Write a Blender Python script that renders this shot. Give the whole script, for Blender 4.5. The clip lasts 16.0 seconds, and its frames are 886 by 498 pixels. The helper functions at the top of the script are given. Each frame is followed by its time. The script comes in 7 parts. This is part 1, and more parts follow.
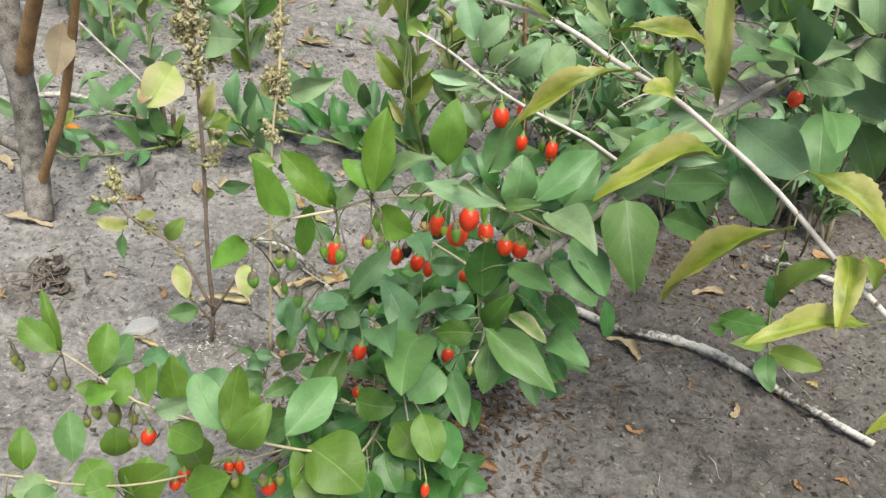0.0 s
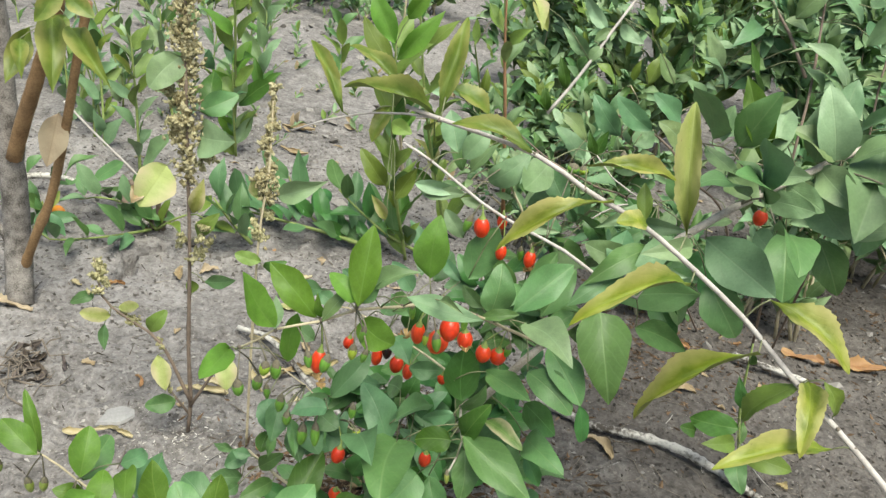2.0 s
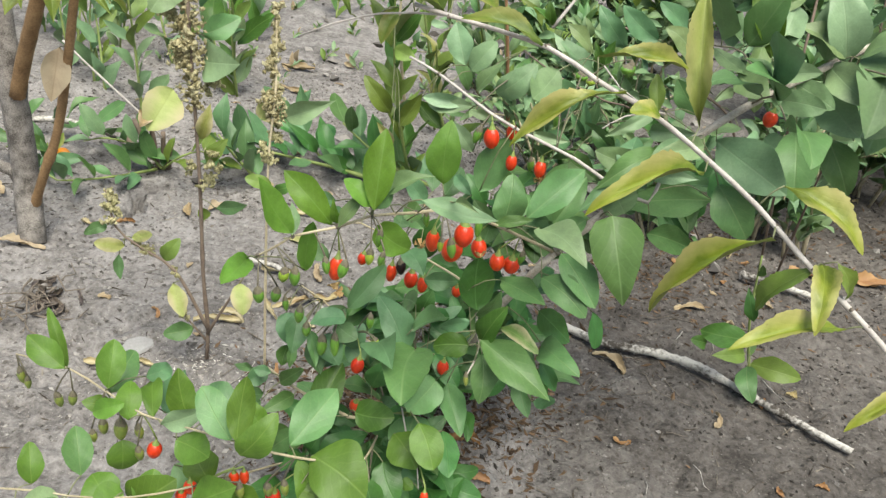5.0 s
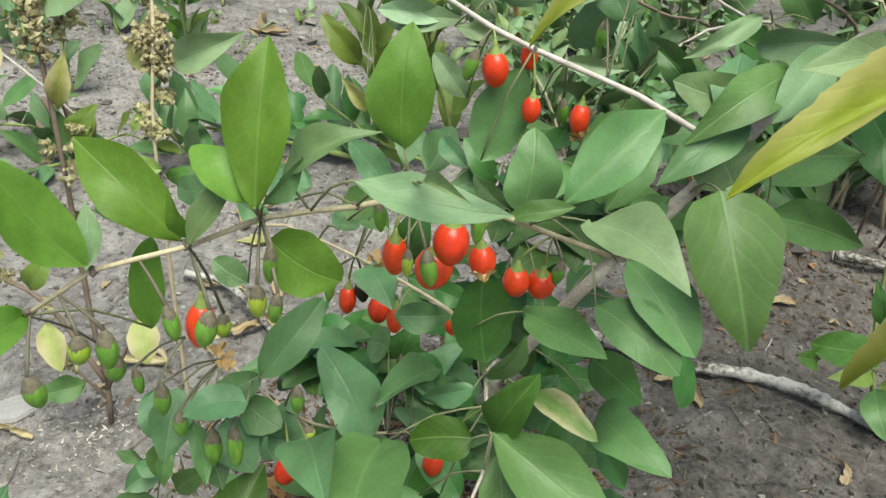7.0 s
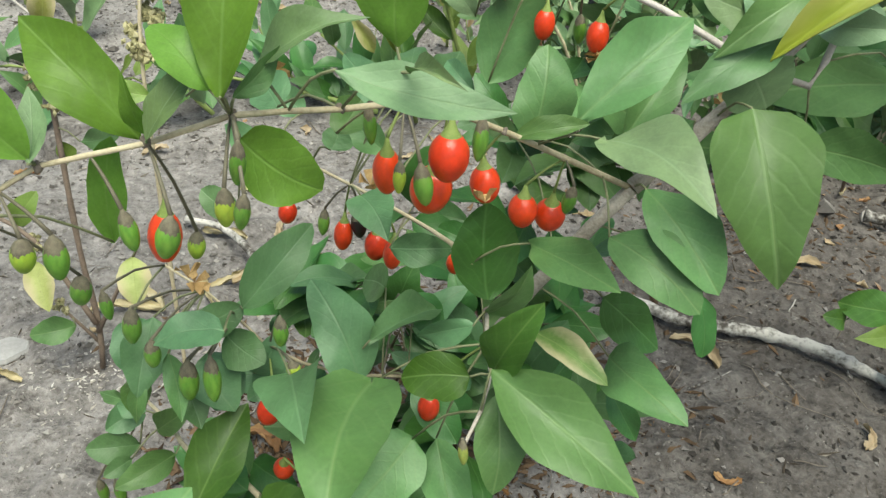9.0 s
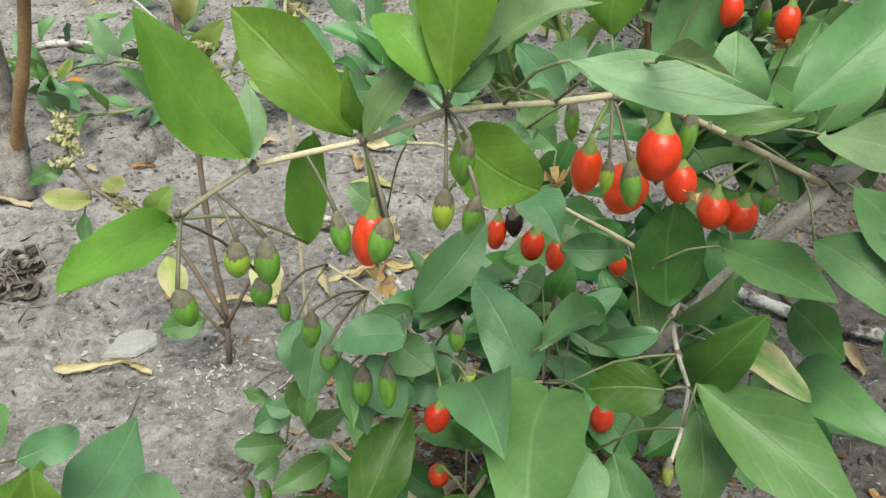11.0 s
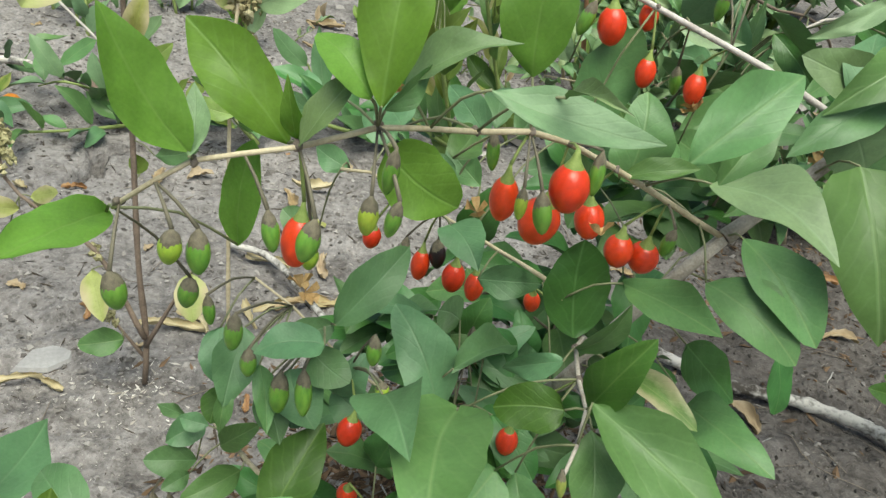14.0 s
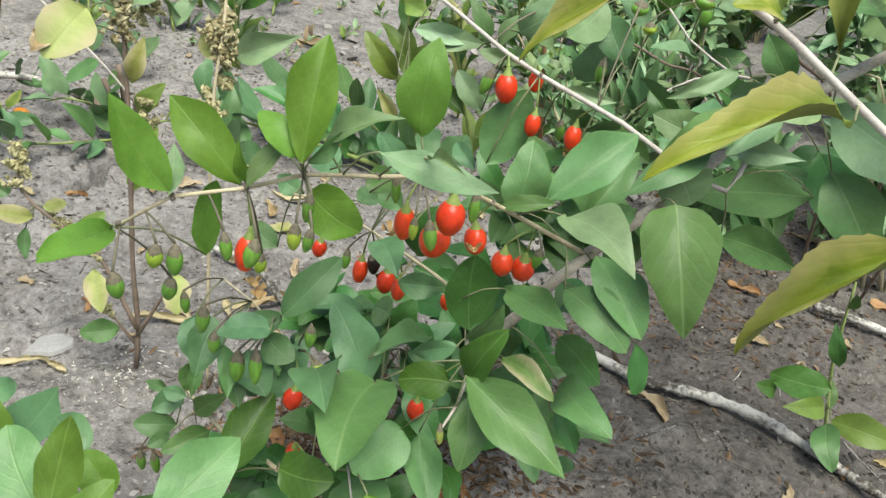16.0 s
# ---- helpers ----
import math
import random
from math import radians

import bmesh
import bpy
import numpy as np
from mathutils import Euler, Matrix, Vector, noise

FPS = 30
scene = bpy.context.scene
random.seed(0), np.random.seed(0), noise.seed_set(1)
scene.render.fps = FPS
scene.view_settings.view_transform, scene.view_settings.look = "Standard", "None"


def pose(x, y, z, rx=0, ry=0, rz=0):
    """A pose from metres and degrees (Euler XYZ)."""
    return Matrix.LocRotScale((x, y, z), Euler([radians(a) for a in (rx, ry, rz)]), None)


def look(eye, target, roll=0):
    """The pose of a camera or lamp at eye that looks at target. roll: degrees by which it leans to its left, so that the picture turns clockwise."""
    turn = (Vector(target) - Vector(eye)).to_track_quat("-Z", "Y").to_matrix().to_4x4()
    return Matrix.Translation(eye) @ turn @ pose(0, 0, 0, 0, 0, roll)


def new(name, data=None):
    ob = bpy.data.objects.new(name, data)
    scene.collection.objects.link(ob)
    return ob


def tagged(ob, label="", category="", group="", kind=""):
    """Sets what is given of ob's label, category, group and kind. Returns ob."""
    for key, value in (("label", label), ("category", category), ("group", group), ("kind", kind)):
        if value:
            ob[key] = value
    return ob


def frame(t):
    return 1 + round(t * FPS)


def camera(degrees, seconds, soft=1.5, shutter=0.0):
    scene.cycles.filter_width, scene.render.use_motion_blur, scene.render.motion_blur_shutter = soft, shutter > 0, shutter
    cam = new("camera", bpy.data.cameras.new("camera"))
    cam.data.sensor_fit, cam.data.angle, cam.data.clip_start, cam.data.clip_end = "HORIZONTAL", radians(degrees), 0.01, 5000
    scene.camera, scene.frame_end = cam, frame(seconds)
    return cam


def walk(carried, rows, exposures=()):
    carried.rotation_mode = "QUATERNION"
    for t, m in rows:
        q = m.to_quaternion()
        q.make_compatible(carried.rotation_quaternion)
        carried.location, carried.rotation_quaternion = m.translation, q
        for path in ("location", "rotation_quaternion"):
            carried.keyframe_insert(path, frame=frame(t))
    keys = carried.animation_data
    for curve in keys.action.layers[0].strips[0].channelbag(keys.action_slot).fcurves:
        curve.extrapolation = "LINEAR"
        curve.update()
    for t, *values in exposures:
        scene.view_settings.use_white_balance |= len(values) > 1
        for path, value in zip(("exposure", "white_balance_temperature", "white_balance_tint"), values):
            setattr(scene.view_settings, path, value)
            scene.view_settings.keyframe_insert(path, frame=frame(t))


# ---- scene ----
cam = camera(58.1, 16.0, soft=1.4)
PATH = [
    (0, (0.032, 0.039, 0.476), (-0.094, 1.744, -0.562), 8.8),
    (0.5, (0.033, 0.038, 0.483), (-0.126, 1.763, -0.518), 8.6),
    (1, (0.032, 0.038, 0.494), (-0.099, 1.796, -0.45), 9.5),
    (1.5, (0.025, 0.032, 0.505), (-0.077, 1.825, -0.375), 10.1),
    (2, (0.025, 0.034, 0.503), (-0.078, 1.831, -0.368), 10.7),
    (2.5, (0.018, 0.028, 0.504), (-0.077, 1.837, -0.342), 10.9),
    (3, (0.02, 0.025, 0.503), (-0.022, 1.84, -0.337), 11.4),
    (3.5, (0.021, 0.017, 0.497), (-0.029, 1.817, -0.374), 9.8),
    (4, (0.021, 0.015, 0.495), (-0.066, 1.792, -0.418), 9.3),
    (4.5, (0.023, 0.016, 0.492), (-0.069, 1.77, -0.464), 9.2),
    (4.7, (0.025, 0.015, 0.49), (-0.056, 1.764, -0.477), 9.1),
    (6.8, (0.006, 0.196, 0.384), (-0.174, 1.895, -0.657), 7.0),
    (7, (0.028, 0.224, 0.383), (-0.096, 1.933, -0.649), 5.2),
    (7.5, (0.033, 0.236, 0.369), (-0.212, 1.874, -0.751), 3.9),
    (8, (0.031, 0.241, 0.358), (-0.133, 1.901, -0.745), 5.8),
    (8.2, (0.036, 0.246, 0.357), (-0.118, 1.906, -0.747), 5.4),
    (10.3, (0.032, 0.224, 0.355), (-0.124, 1.899, -0.727), 6.4),
    (10.5, (0.031, 0.24, 0.354), (-0.117, 1.915, -0.729), 6.2),
    (11, (-0.004, 0.246, 0.348), (-0.324, 1.869, -0.776), 3.0),
    (11.5, (-0.03, 0.238, 0.349), (-0.351, 1.89, -0.731), 6.1),
    (12, (-0.029, 0.235, 0.337), (-0.276, 1.885, -0.766), 8.8),
    (12.5, (-0.02, 0.234, 0.33), (-0.246, 1.892, -0.765), 9.8),
    (13, (-0.021, 0.23, 0.338), (-0.267, 1.893, -0.746), 9.1),
    (13.5, (-0.017, 0.229, 0.338), (-0.262, 1.917, -0.705), 9.5),
    (13.7, (-0.008, 0.225, 0.342), (-0.243, 1.922, -0.692), 10.2),
    (14, (0.003, 0.227, 0.346), (-0.176, 1.96, -0.637), 9.9),
    (14.5, (0.001, 0.192, 0.36), (-0.191, 1.93, -0.611), 10.6),
    (15, (0.016, 0.167, 0.373), (-0.169, 1.915, -0.581), 11.5),
    (15.5, (0.042, 0.166, 0.383), (-0.067, 1.912, -0.587), 12.0),
    (16, (0.042, 0.16, 0.396), (-0.129, 1.9, -0.574), 11.2),
]
walk(cam, [(t, look(eye, target, roll)) for t, eye, target, roll in PATH], [(0.0, 0.98, 6650, 3), (2.5, 0.98, 6650, 0), (4.7, 0.98, 6650, 3), (7.0, 0.93, 6650, -2), (10.5, 0.96, 6600, -3), (11.5, 0.92, 6600, -3), (12.5, 0.82, 6600, -3), (14.5, 0.9, 6550, -1), (16.0, 1.0, 6550, 1)])

# ---- light: bright overcast sky ----
world = bpy.data.worlds.new("sky")
scene.world = world
world.use_nodes = True
wn, wl = world.node_tree.nodes, world.node_tree.links
sky = wn.new("ShaderNodeTexSky")
sky.sky_type, sky.sun_disc = "NISHITA", False
sky.sun_elevation, sky.sun_rotation = radians(69), radians(157)
sky.air_density, sky.dust_density = 1.0, 4.0
wn["Background"].inputs["Strength"].default_value = 0.085
wl.new(sky.outputs["Color"], wn["Background"].inputs["Color"])
sun = new("sun", bpy.data.lights.new("sun", "SUN"))
sun.data.energy, sun.data.angle, sun.data.color = 2.5, radians(46), (1.0, 0.97, 0.93)
sun.matrix_world = look((0.3, -0.7, 2.0), (0, 0, 0))


# ---- materials ----
def nodes_of(name, rough=0.6, spec=0.4):
    m = bpy.data.materials.new(name)
    m.use_nodes = True
    n, l = m.node_tree.nodes, m.node_tree.links
    b = n["Principled BSDF"]
    b.inputs["Roughness"].default_value = rough
    b.inputs["Specular IOR Level"].default_value = spec
    return m, n, l, b


def math_node(n, l, op, a, b=None, c=None):
    k = n.new("ShaderNodeMath")
    k.operation = op
    for i, v in enumerate((a, b, c)):
        if v is None:
            continue
        if isinstance(v, (int, float)):
            k.inputs[i].default_value = v
        else:
            l.new(v, k.inputs[i])
    return k.outputs[0]


def mix_node(n, l, fac, a, b, kind="MIX"):
    k = n.new("ShaderNodeMix")
    k.data_type, k.blend_type = "RGBA", kind
    for i, v in ((0, fac), (6, a), (7, b)):
        if isinstance(v, (int, float)):
            k.inputs[i].default_value = v
        elif isinstance(v, tuple):
            k.inputs[i].default_value = (*v, 1)
        else:
            l.new(v, k.inputs[i])
    return k.outputs[2]


def ramp_node(n, l, fac, stops):
    k = n.new("ShaderNodeValToRGB")
    e = k.color_ramp.elements
    while len(e) < len(stops):
        e.new(0.5)
    for s, (p, c) in zip(e, stops):
        s.position, s.color = p, (*c, 1) if isinstance(c, tuple) else (c, c, c, 1)
    l.new(fac, k.inputs[0])
    return k.outputs[0]


def noise_node(n, l, vec, scale, detail=3, rough=0.55):
    k = n.new("ShaderNodeTexNoise")
    k.inputs["Scale"].default_value, k.inputs["Detail"].default_value = scale, detail
    k.inputs["Roughness"].default_value = rough
    if vec:
        l.new(vec, k.inputs["Vector"])
    return k.outputs["Fac"]


def bump_node(n, l, height, strength, distance):
    k = n.new("ShaderNodeBump")
    k.inputs["Strength"].default_value, k.inputs["Distance"].default_value = strength, distance
    l.new(height, k.inputs["Height"])
    return k.outputs["Normal"]


def leaf_material(name, col_a, col_b, vein, rough=0.55, see=0.25, blotch=None, spots=0.0, core=None):
    """A leaf blade: v runs from base to tip, u across; faint veins, mottling and a change of tone from leaf to leaf."""
    m, n, l, b = nodes_of(name, rough, 0.5)
    uv = n.new("ShaderNodeTexCoord").outputs["UV"]
    own = math_node(n, l, "ADD", n.new("ShaderNodeObjectInfo").outputs["Random"], n.new("ShaderNodeNewGeometry").outputs["Random Per Island"])
    own = math_node(n, l, "FRACT", own)
    sep = n.new("ShaderNodeSeparateXYZ")
    l.new(uv, sep.inputs[0])
    ax = math_node(n, l, "ABSOLUTE", math_node(n, l, "SUBTRACT", sep.outputs[0], 0.5))
    rib = math_node(n, l, "MAXIMUM", 0.0, math_node(n, l, "SUBTRACT", 1.0, math_node(n, l, "MULTIPLY", ax, 34.0)))
    shift = n.new("ShaderNodeVectorMath")
    shift.operation = "ADD"
    even = n.new("ShaderNodeVectorMath")
    even.operation = "MULTIPLY"
    even.inputs[1].default_value = (0.5, 1.0, 1.0)
    l.new(uv, even.inputs[0])
    l.new(even.outputs[0], shift.inputs[0])
    comb = n.new("ShaderNodeCombineXYZ")
    l.new(math_node(n, l, "MULTIPLY", own, 37.0), comb.inputs[2])
    l.new(comb.outputs[0], shift.inputs[1])
    vec = shift.outputs[0]
    wob = noise_node(n, l, vec, 4.0, 3)
    skew = math_node(n, l, "SUBTRACT", math_node(n, l, "MULTIPLY", sep.outputs[1], 5.5), math_node(n, l, "MULTIPLY", ax, 5.0))
    skew = math_node(n, l, "ADD", skew, math_node(n, l, "MULTIPLY", wob, 1.3))
    tri = math_node(n, l, "ABSOLUTE", math_node(n, l, "SUBTRACT", math_node(n, l, "FRACT", skew), 0.5))
    side = math_node(n, l, "MAXIMUM", 0.0, math_node(n, l, "SUBTRACT", 1.0, math_node(n, l, "MULTIPLY", tri, 7.0)))
    veins = math_node(n, l, "MAXIMUM", math_node(n, l, "MULTIPLY", rib, 0.8), math_node(n, l, "MULTIPLY", side, 0.19))
    mott = noise_node(n, l, vec, 3.2, 4, 0.6)
    fine = noise_node(n, l, vec, 38.0, 4, 0.65)
    col = mix_node(n, l, own, col_a, col_b)
    tone = math_node(n, l, "ADD", math_node(n, l, "MULTIPLY", mott, 0.6), math_node(n, l, "MULTIPLY", fine, 0.3))
    col = mix_node(n, l, 1.0, col, ramp_node(n, l, tone, [(0.25, 0.72), (0.65, 1.22)]), "MULTIPLY")
    col = mix_node(n, l, math_node(n, l, "MULTIPLY", veins, 0.55), col, vein)
    if core:
        heart = math_node(n, l, "ADD", math_node(n, l, "MULTIPLY", mott, 0.7), math_node(n, l, "MULTIPLY", sep.outputs[1], 0.25))
        col = mix_node(n, l, ramp_node(n, l, heart, [(0.36, 0.0), (0.62, 0.9)]), col, core)
    if blotch:
        edge = math_node(n, l, "ADD", math_node(n, l, "MULTIPLY", ax, 0.9), math_node(n, l, "MULTIPLY", mott, 0.55))
        edge = math_node(n, l, "ADD", edge, math_node(n, l, "MULTIPLY", sep.outputs[1], 0.18))
        col = mix_node(n, l, ramp_node(n, l, edge, [(0.46, 0.0), (0.8, 1.0)]), col, blotch)
    if spots:
        dots = noise_node(n, l, vec, 16.0, 2)
        col = mix_node(n, l, math_node(n, l, "MULTIPLY", ramp_node(n, l, dots, [(0.7, 0.0), (0.76, 1.0)]), 0.2 + spots * 0.5), col, (0.17, 0.13, 0.06))
    l.new(col, b.inputs["Base Color"])
    h = math_node(n, l, "SUBTRACT", math_node(n, l, "MULTIPLY", mott, 0.8), math_node(n, l, "MULTIPLY", veins, 0.5))
    nor = bump_node(n, l, h, 0.34, 0.0014)
    l.new(nor, b.inputs["Normal"])
    tr = n.new("ShaderNodeBsdfTranslucent")
    l.new(col, tr.inputs["Color"])
    mx = n.new("ShaderNodeMixShader")
    mx.inputs[0].default_value = see
    l.new(b.outputs[0], mx.inputs[1])
    l.new(tr.outputs[0], mx.inputs[2])
    l.new(mx.outputs[0], n["Material Output"].inputs["Surface"])
    return m


def blade(name, top, under, vein, rough=0.46, see=0.24, blotch=None, spots=0.0, core=None):
    """Upper and lower face of a leaf from its two base colours; each leaf strays a little from them."""
    def near(c, k):
        return tuple(v * k for v in c)

    def tint(c, k, r, b):
        return c[0] * k * r, c[1] * k, c[2] * k * b
    pale = tuple(0.5 * v + 0.5 * w for v, w in zip(under, vein))
    return (leaf_material(name, tint(top, 0.78, 1.08, 0.8), tint(top, 1.2, 0.97, 1.2), vein, rough, see, blotch, spots, core),
            leaf_material(name + "_under", near(under, 0.9), near(under, 1.1), pale, 0.6, see))


LEAF = {
    "young": blade("young_leaf", (0.076, 0.178, 0.024), (0.16, 0.29, 0.07), (0.24, 0.38, 0.1), 0.46, 0.3),
    "bright": blade("bright_young_leaf", (0.23, 0.43, 0.065), (0.25, 0.44, 0.09), (0.32, 0.5, 0.13), 0.42, 0.58),
    "lime": blade("lime_leaf", (0.13, 0.245, 0.03), (0.26, 0.38, 0.08), (0.27, 0.4, 0.09), 0.46, 0.42),
    "mid": blade("leaf", (0.118, 0.24, 0.07), (0.2, 0.33, 0.15), (0.24, 0.36, 0.14)),
    "bluish": blade("bluish_leaf", (0.118, 0.238, 0.09), (0.2, 0.33, 0.18), (0.21, 0.34, 0.17)),
    "pale": blade("pale_leaf", (0.26, 0.38, 0.18), (0.15, 0.26, 0.08), (0.33, 0.46, 0.25)),
    "sage": blade("grey_green_leaf", (0.225, 0.36, 0.16), (0.3, 0.4, 0.23), (0.33, 0.45, 0.25), 0.5, 0.38),
    # deep green of its own, also given to leaves with shade in their colour
    "dark": blade("deep_green_or_shaded_leaf", (0.06, 0.175, 0.036), (0.13, 0.25, 0.09), (0.14, 0.28, 0.08), 0.42, 0.15),
    "scorch": blade("scorched_leaf", (0.13, 0.225, 0.05), (0.2, 0.29, 0.1), (0.26, 0.34, 0.12), 0.55, 0.2, (0.46, 0.41, 0.25)),
    "yellow": blade("yellowing_leaf", (0.165, 0.23, 0.022), (0.26, 0.3, 0.08), (0.3, 0.35, 0.07), 0.42, 0.3, (0.5, 0.46, 0.17), 0.3, (0.31, 0.36, 0.035)),
    "olive": blade("olive_leaf", (0.13, 0.2, 0.028), (0.22, 0.29, 0.08), (0.25, 0.33, 0.08), 0.44, 0.35, (0.34, 0.34, 0.1), 0.2, (0.19, 0.26, 0.03)),
    "gold": blade("golden_leaf", (0.33, 0.38, 0.09), (0.38, 0.42, 0.15), (0.42, 0.46, 0.16), 0.5, 0.35, (0.44, 0.42, 0.17), 0.5),
    "yellowgreen": blade("yellow_green_leaf", (0.18, 0.27, 0.045), (0.28, 0.36, 0.12), (0.3, 0.38, 0.12), 0.46, 0.28),
    "lemon": blade("lemon_leaf", (0.35, 0.39, 0.11), (0.44, 0.46, 0.2), (0.33, 0.38, 0.12), 0.6, 0.25, (0.48, 0.42, 0.24), 0.4),
    "tan": blade("dry_leaf", (0.36, 0.275, 0.155), (0.38, 0.285, 0.15), (0.22, 0.15, 0.08), 0.75, 0.1, (0.42, 0.34, 0.22), 0.5),
    "dusky": blade("blackened_leaf", (0.07, 0.055, 0.045), (0.1, 0.08, 0.06), (0.06, 0.045, 0.035), 0.8, 0.05, (0.16, 0.13, 0.1), 0.5),
    "straw": blade("straw_leaf", (0.5, 0.43, 0.24), (0.54, 0.47, 0.28), (0.36, 0.28, 0.13), 0.7, 0.15, (0.4, 0.32, 0.16), 0.5),
    "rust": blade("rusty_leaf", (0.32, 0.17, 0.07), (0.42, 0.23, 0.09), (0.34, 0.17, 0.06), 0.65, 0.15, (0.4, 0.24, 0.1), 0.6),
}


def bark_material(name, dark, light, scale=60.0, rough=0.8, bump=0.5, lo=0.32, hi=0.66):
    m, n, l, b = nodes_of(name, rough, 0.25)
    tc = n.new("ShaderNodeTexCoord").outputs["Object"]
    big, fine = noise_node(n, l, tc, scale, 4), noise_node(n, l, tc, scale * 9, 4)
    k = math_node(n, l, "ADD", math_node(n, l, "MULTIPLY", big, 0.6), math_node(n, l, "MULTIPLY", fine, 0.4))
    l.new(ramp_node(n, l, k, [(lo, dark), (hi, light)]), b.inputs["Base Color"])
    l.new(bump_node(n, l, k, bump, 0.001), b.inputs["Normal"])
    return m


BARK = bark_material("goji_bark", (0.22, 0.19, 0.155), (0.56, 0.51, 0.43), 120, 0.85, 0.9)
TWIG = bark_material("twig_bark", (0.3, 0.25, 0.15), (0.55, 0.48, 0.33), 90, 0.6, 0.3)
PALE_BARK = bark_material("pale_bark", (0.33, 0.29, 0.26), (0.62, 0.57, 0.52), 120, 0.6, 0.3)
GREY_BARK = bark_material("grey_bark", (0.1, 0.088, 0.076), (0.37, 0.335, 0.3), 75, 0.9, 1.0, 0.38, 0.62)
BROWN_BARK = bark_material("brown_bark", (0.15, 0.085, 0.04), (0.38, 0.24, 0.12), 60, 0.6, 0.4)
STALK = bark_material("petiole", (0.1, 0.09, 0.065), (0.21, 0.19, 0.13), 150, 0.6, 0.2)
GREEN_STALK = bark_material("green_stalk", (0.17, 0.23, 0.06), (0.28, 0.34, 0.12), 90, 0.6, 0.2)
PETIOLE = bark_material("leaf_stalk", (0.12, 0.135, 0.065), (0.24, 0.25, 0.14), 150, 0.6, 0.2)
WEED_STALK = bark_material("weed_stalk", (0.12, 0.09, 0.07), (0.25, 0.19, 0.145), 90, 0.7, 0.3)
STRAW = bark_material("straw", (0.4, 0.33, 0.2), (0.66, 0.57, 0.4), 90, 0.7, 0.3)
DRY_STICK = bark_material("weathered_wood", (0.07, 0.06, 0.05), (0.56, 0.53, 0.48), 34, 0.9, 1.0, 0.42, 0.58)
DEAD_TWIG = bark_material("dead_twig", (0.09, 0.075, 0.06), (0.24, 0.2, 0.16), 120, 0.9, 0.5)


def berry_material(name, a, b_col, rough, streak=None):
    m, n, l, b = nodes_of(name, rough, 0.5)
    tc = n.new("ShaderNodeTexCoord").outputs["Object"]
    info = n.new("ShaderNodeObjectInfo").outputs["Random"]
    col = mix_node(n, l, info, a, b_col)
    k = noise_node(n, l, tc, 3.5, 3)
    col = mix_node(n, l, 1.0, col, ramp_node(n, l, k, [(0.3, 0.78), (0.7, 1.15)]), "MULTIPLY")
    if streak:
        col = mix_node(n, l, ramp_node(n, l, noise_node(n, l, tc, 2.2, 2), [(0.45, 0.0), (0.7, 0.8)]), col, streak)
    l.new(col, b.inputs["Base Color"])
    l.new(bump_node(n, l, noise_node(n, l, tc, 9.0, 2), 0.12, 0.001), b.inputs["Normal"])
    b.inputs["Subsurface Weight"].default_value = 0.12
    b.inputs["Subsurface Radius"].default_value = (0.004, 0.0015, 0.0008)
    return m


BERRY = {
    "red": berry_material("ripe_skin", (0.62, 0.035, 0.008), (0.72, 0.06, 0.012), 0.3),
    "green": berry_material("unripe_skin", (0.1, 0.24, 0.028), (0.14, 0.3, 0.04), 0.38, (0.19, 0.33, 0.05)),
    "lime": berry_material("lime_skin", (0.29, 0.42, 0.04), (0.36, 0.46, 0.05), 0.38, (0.2, 0.36, 0.035)),
    "dull": berry_material("dull_unripe_skin", (0.2, 0.26, 0.05), (0.26, 0.3, 0.06), 0.45, (0.15, 0.22, 0.04)),
    "black": berry_material("shrivelled_skin", (0.012, 0.006, 0.006), (0.02, 0.01, 0.01), 0.5),
}
CALYX = bark_material("calyx", (0.15, 0.22, 0.05), (0.27, 0.34, 0.1), 3, 0.6, 0.2)
DRY_CALYX = bark_material("withered_calyx", (0.09, 0.074, 0.058), (0.21, 0.19, 0.125), 3, 0.8, 0.4)
FLOWER = bark_material("withered_flower", (0.32, 0.18, 0.06), (0.56, 0.39, 0.18), 300, 0.8, 0.4)


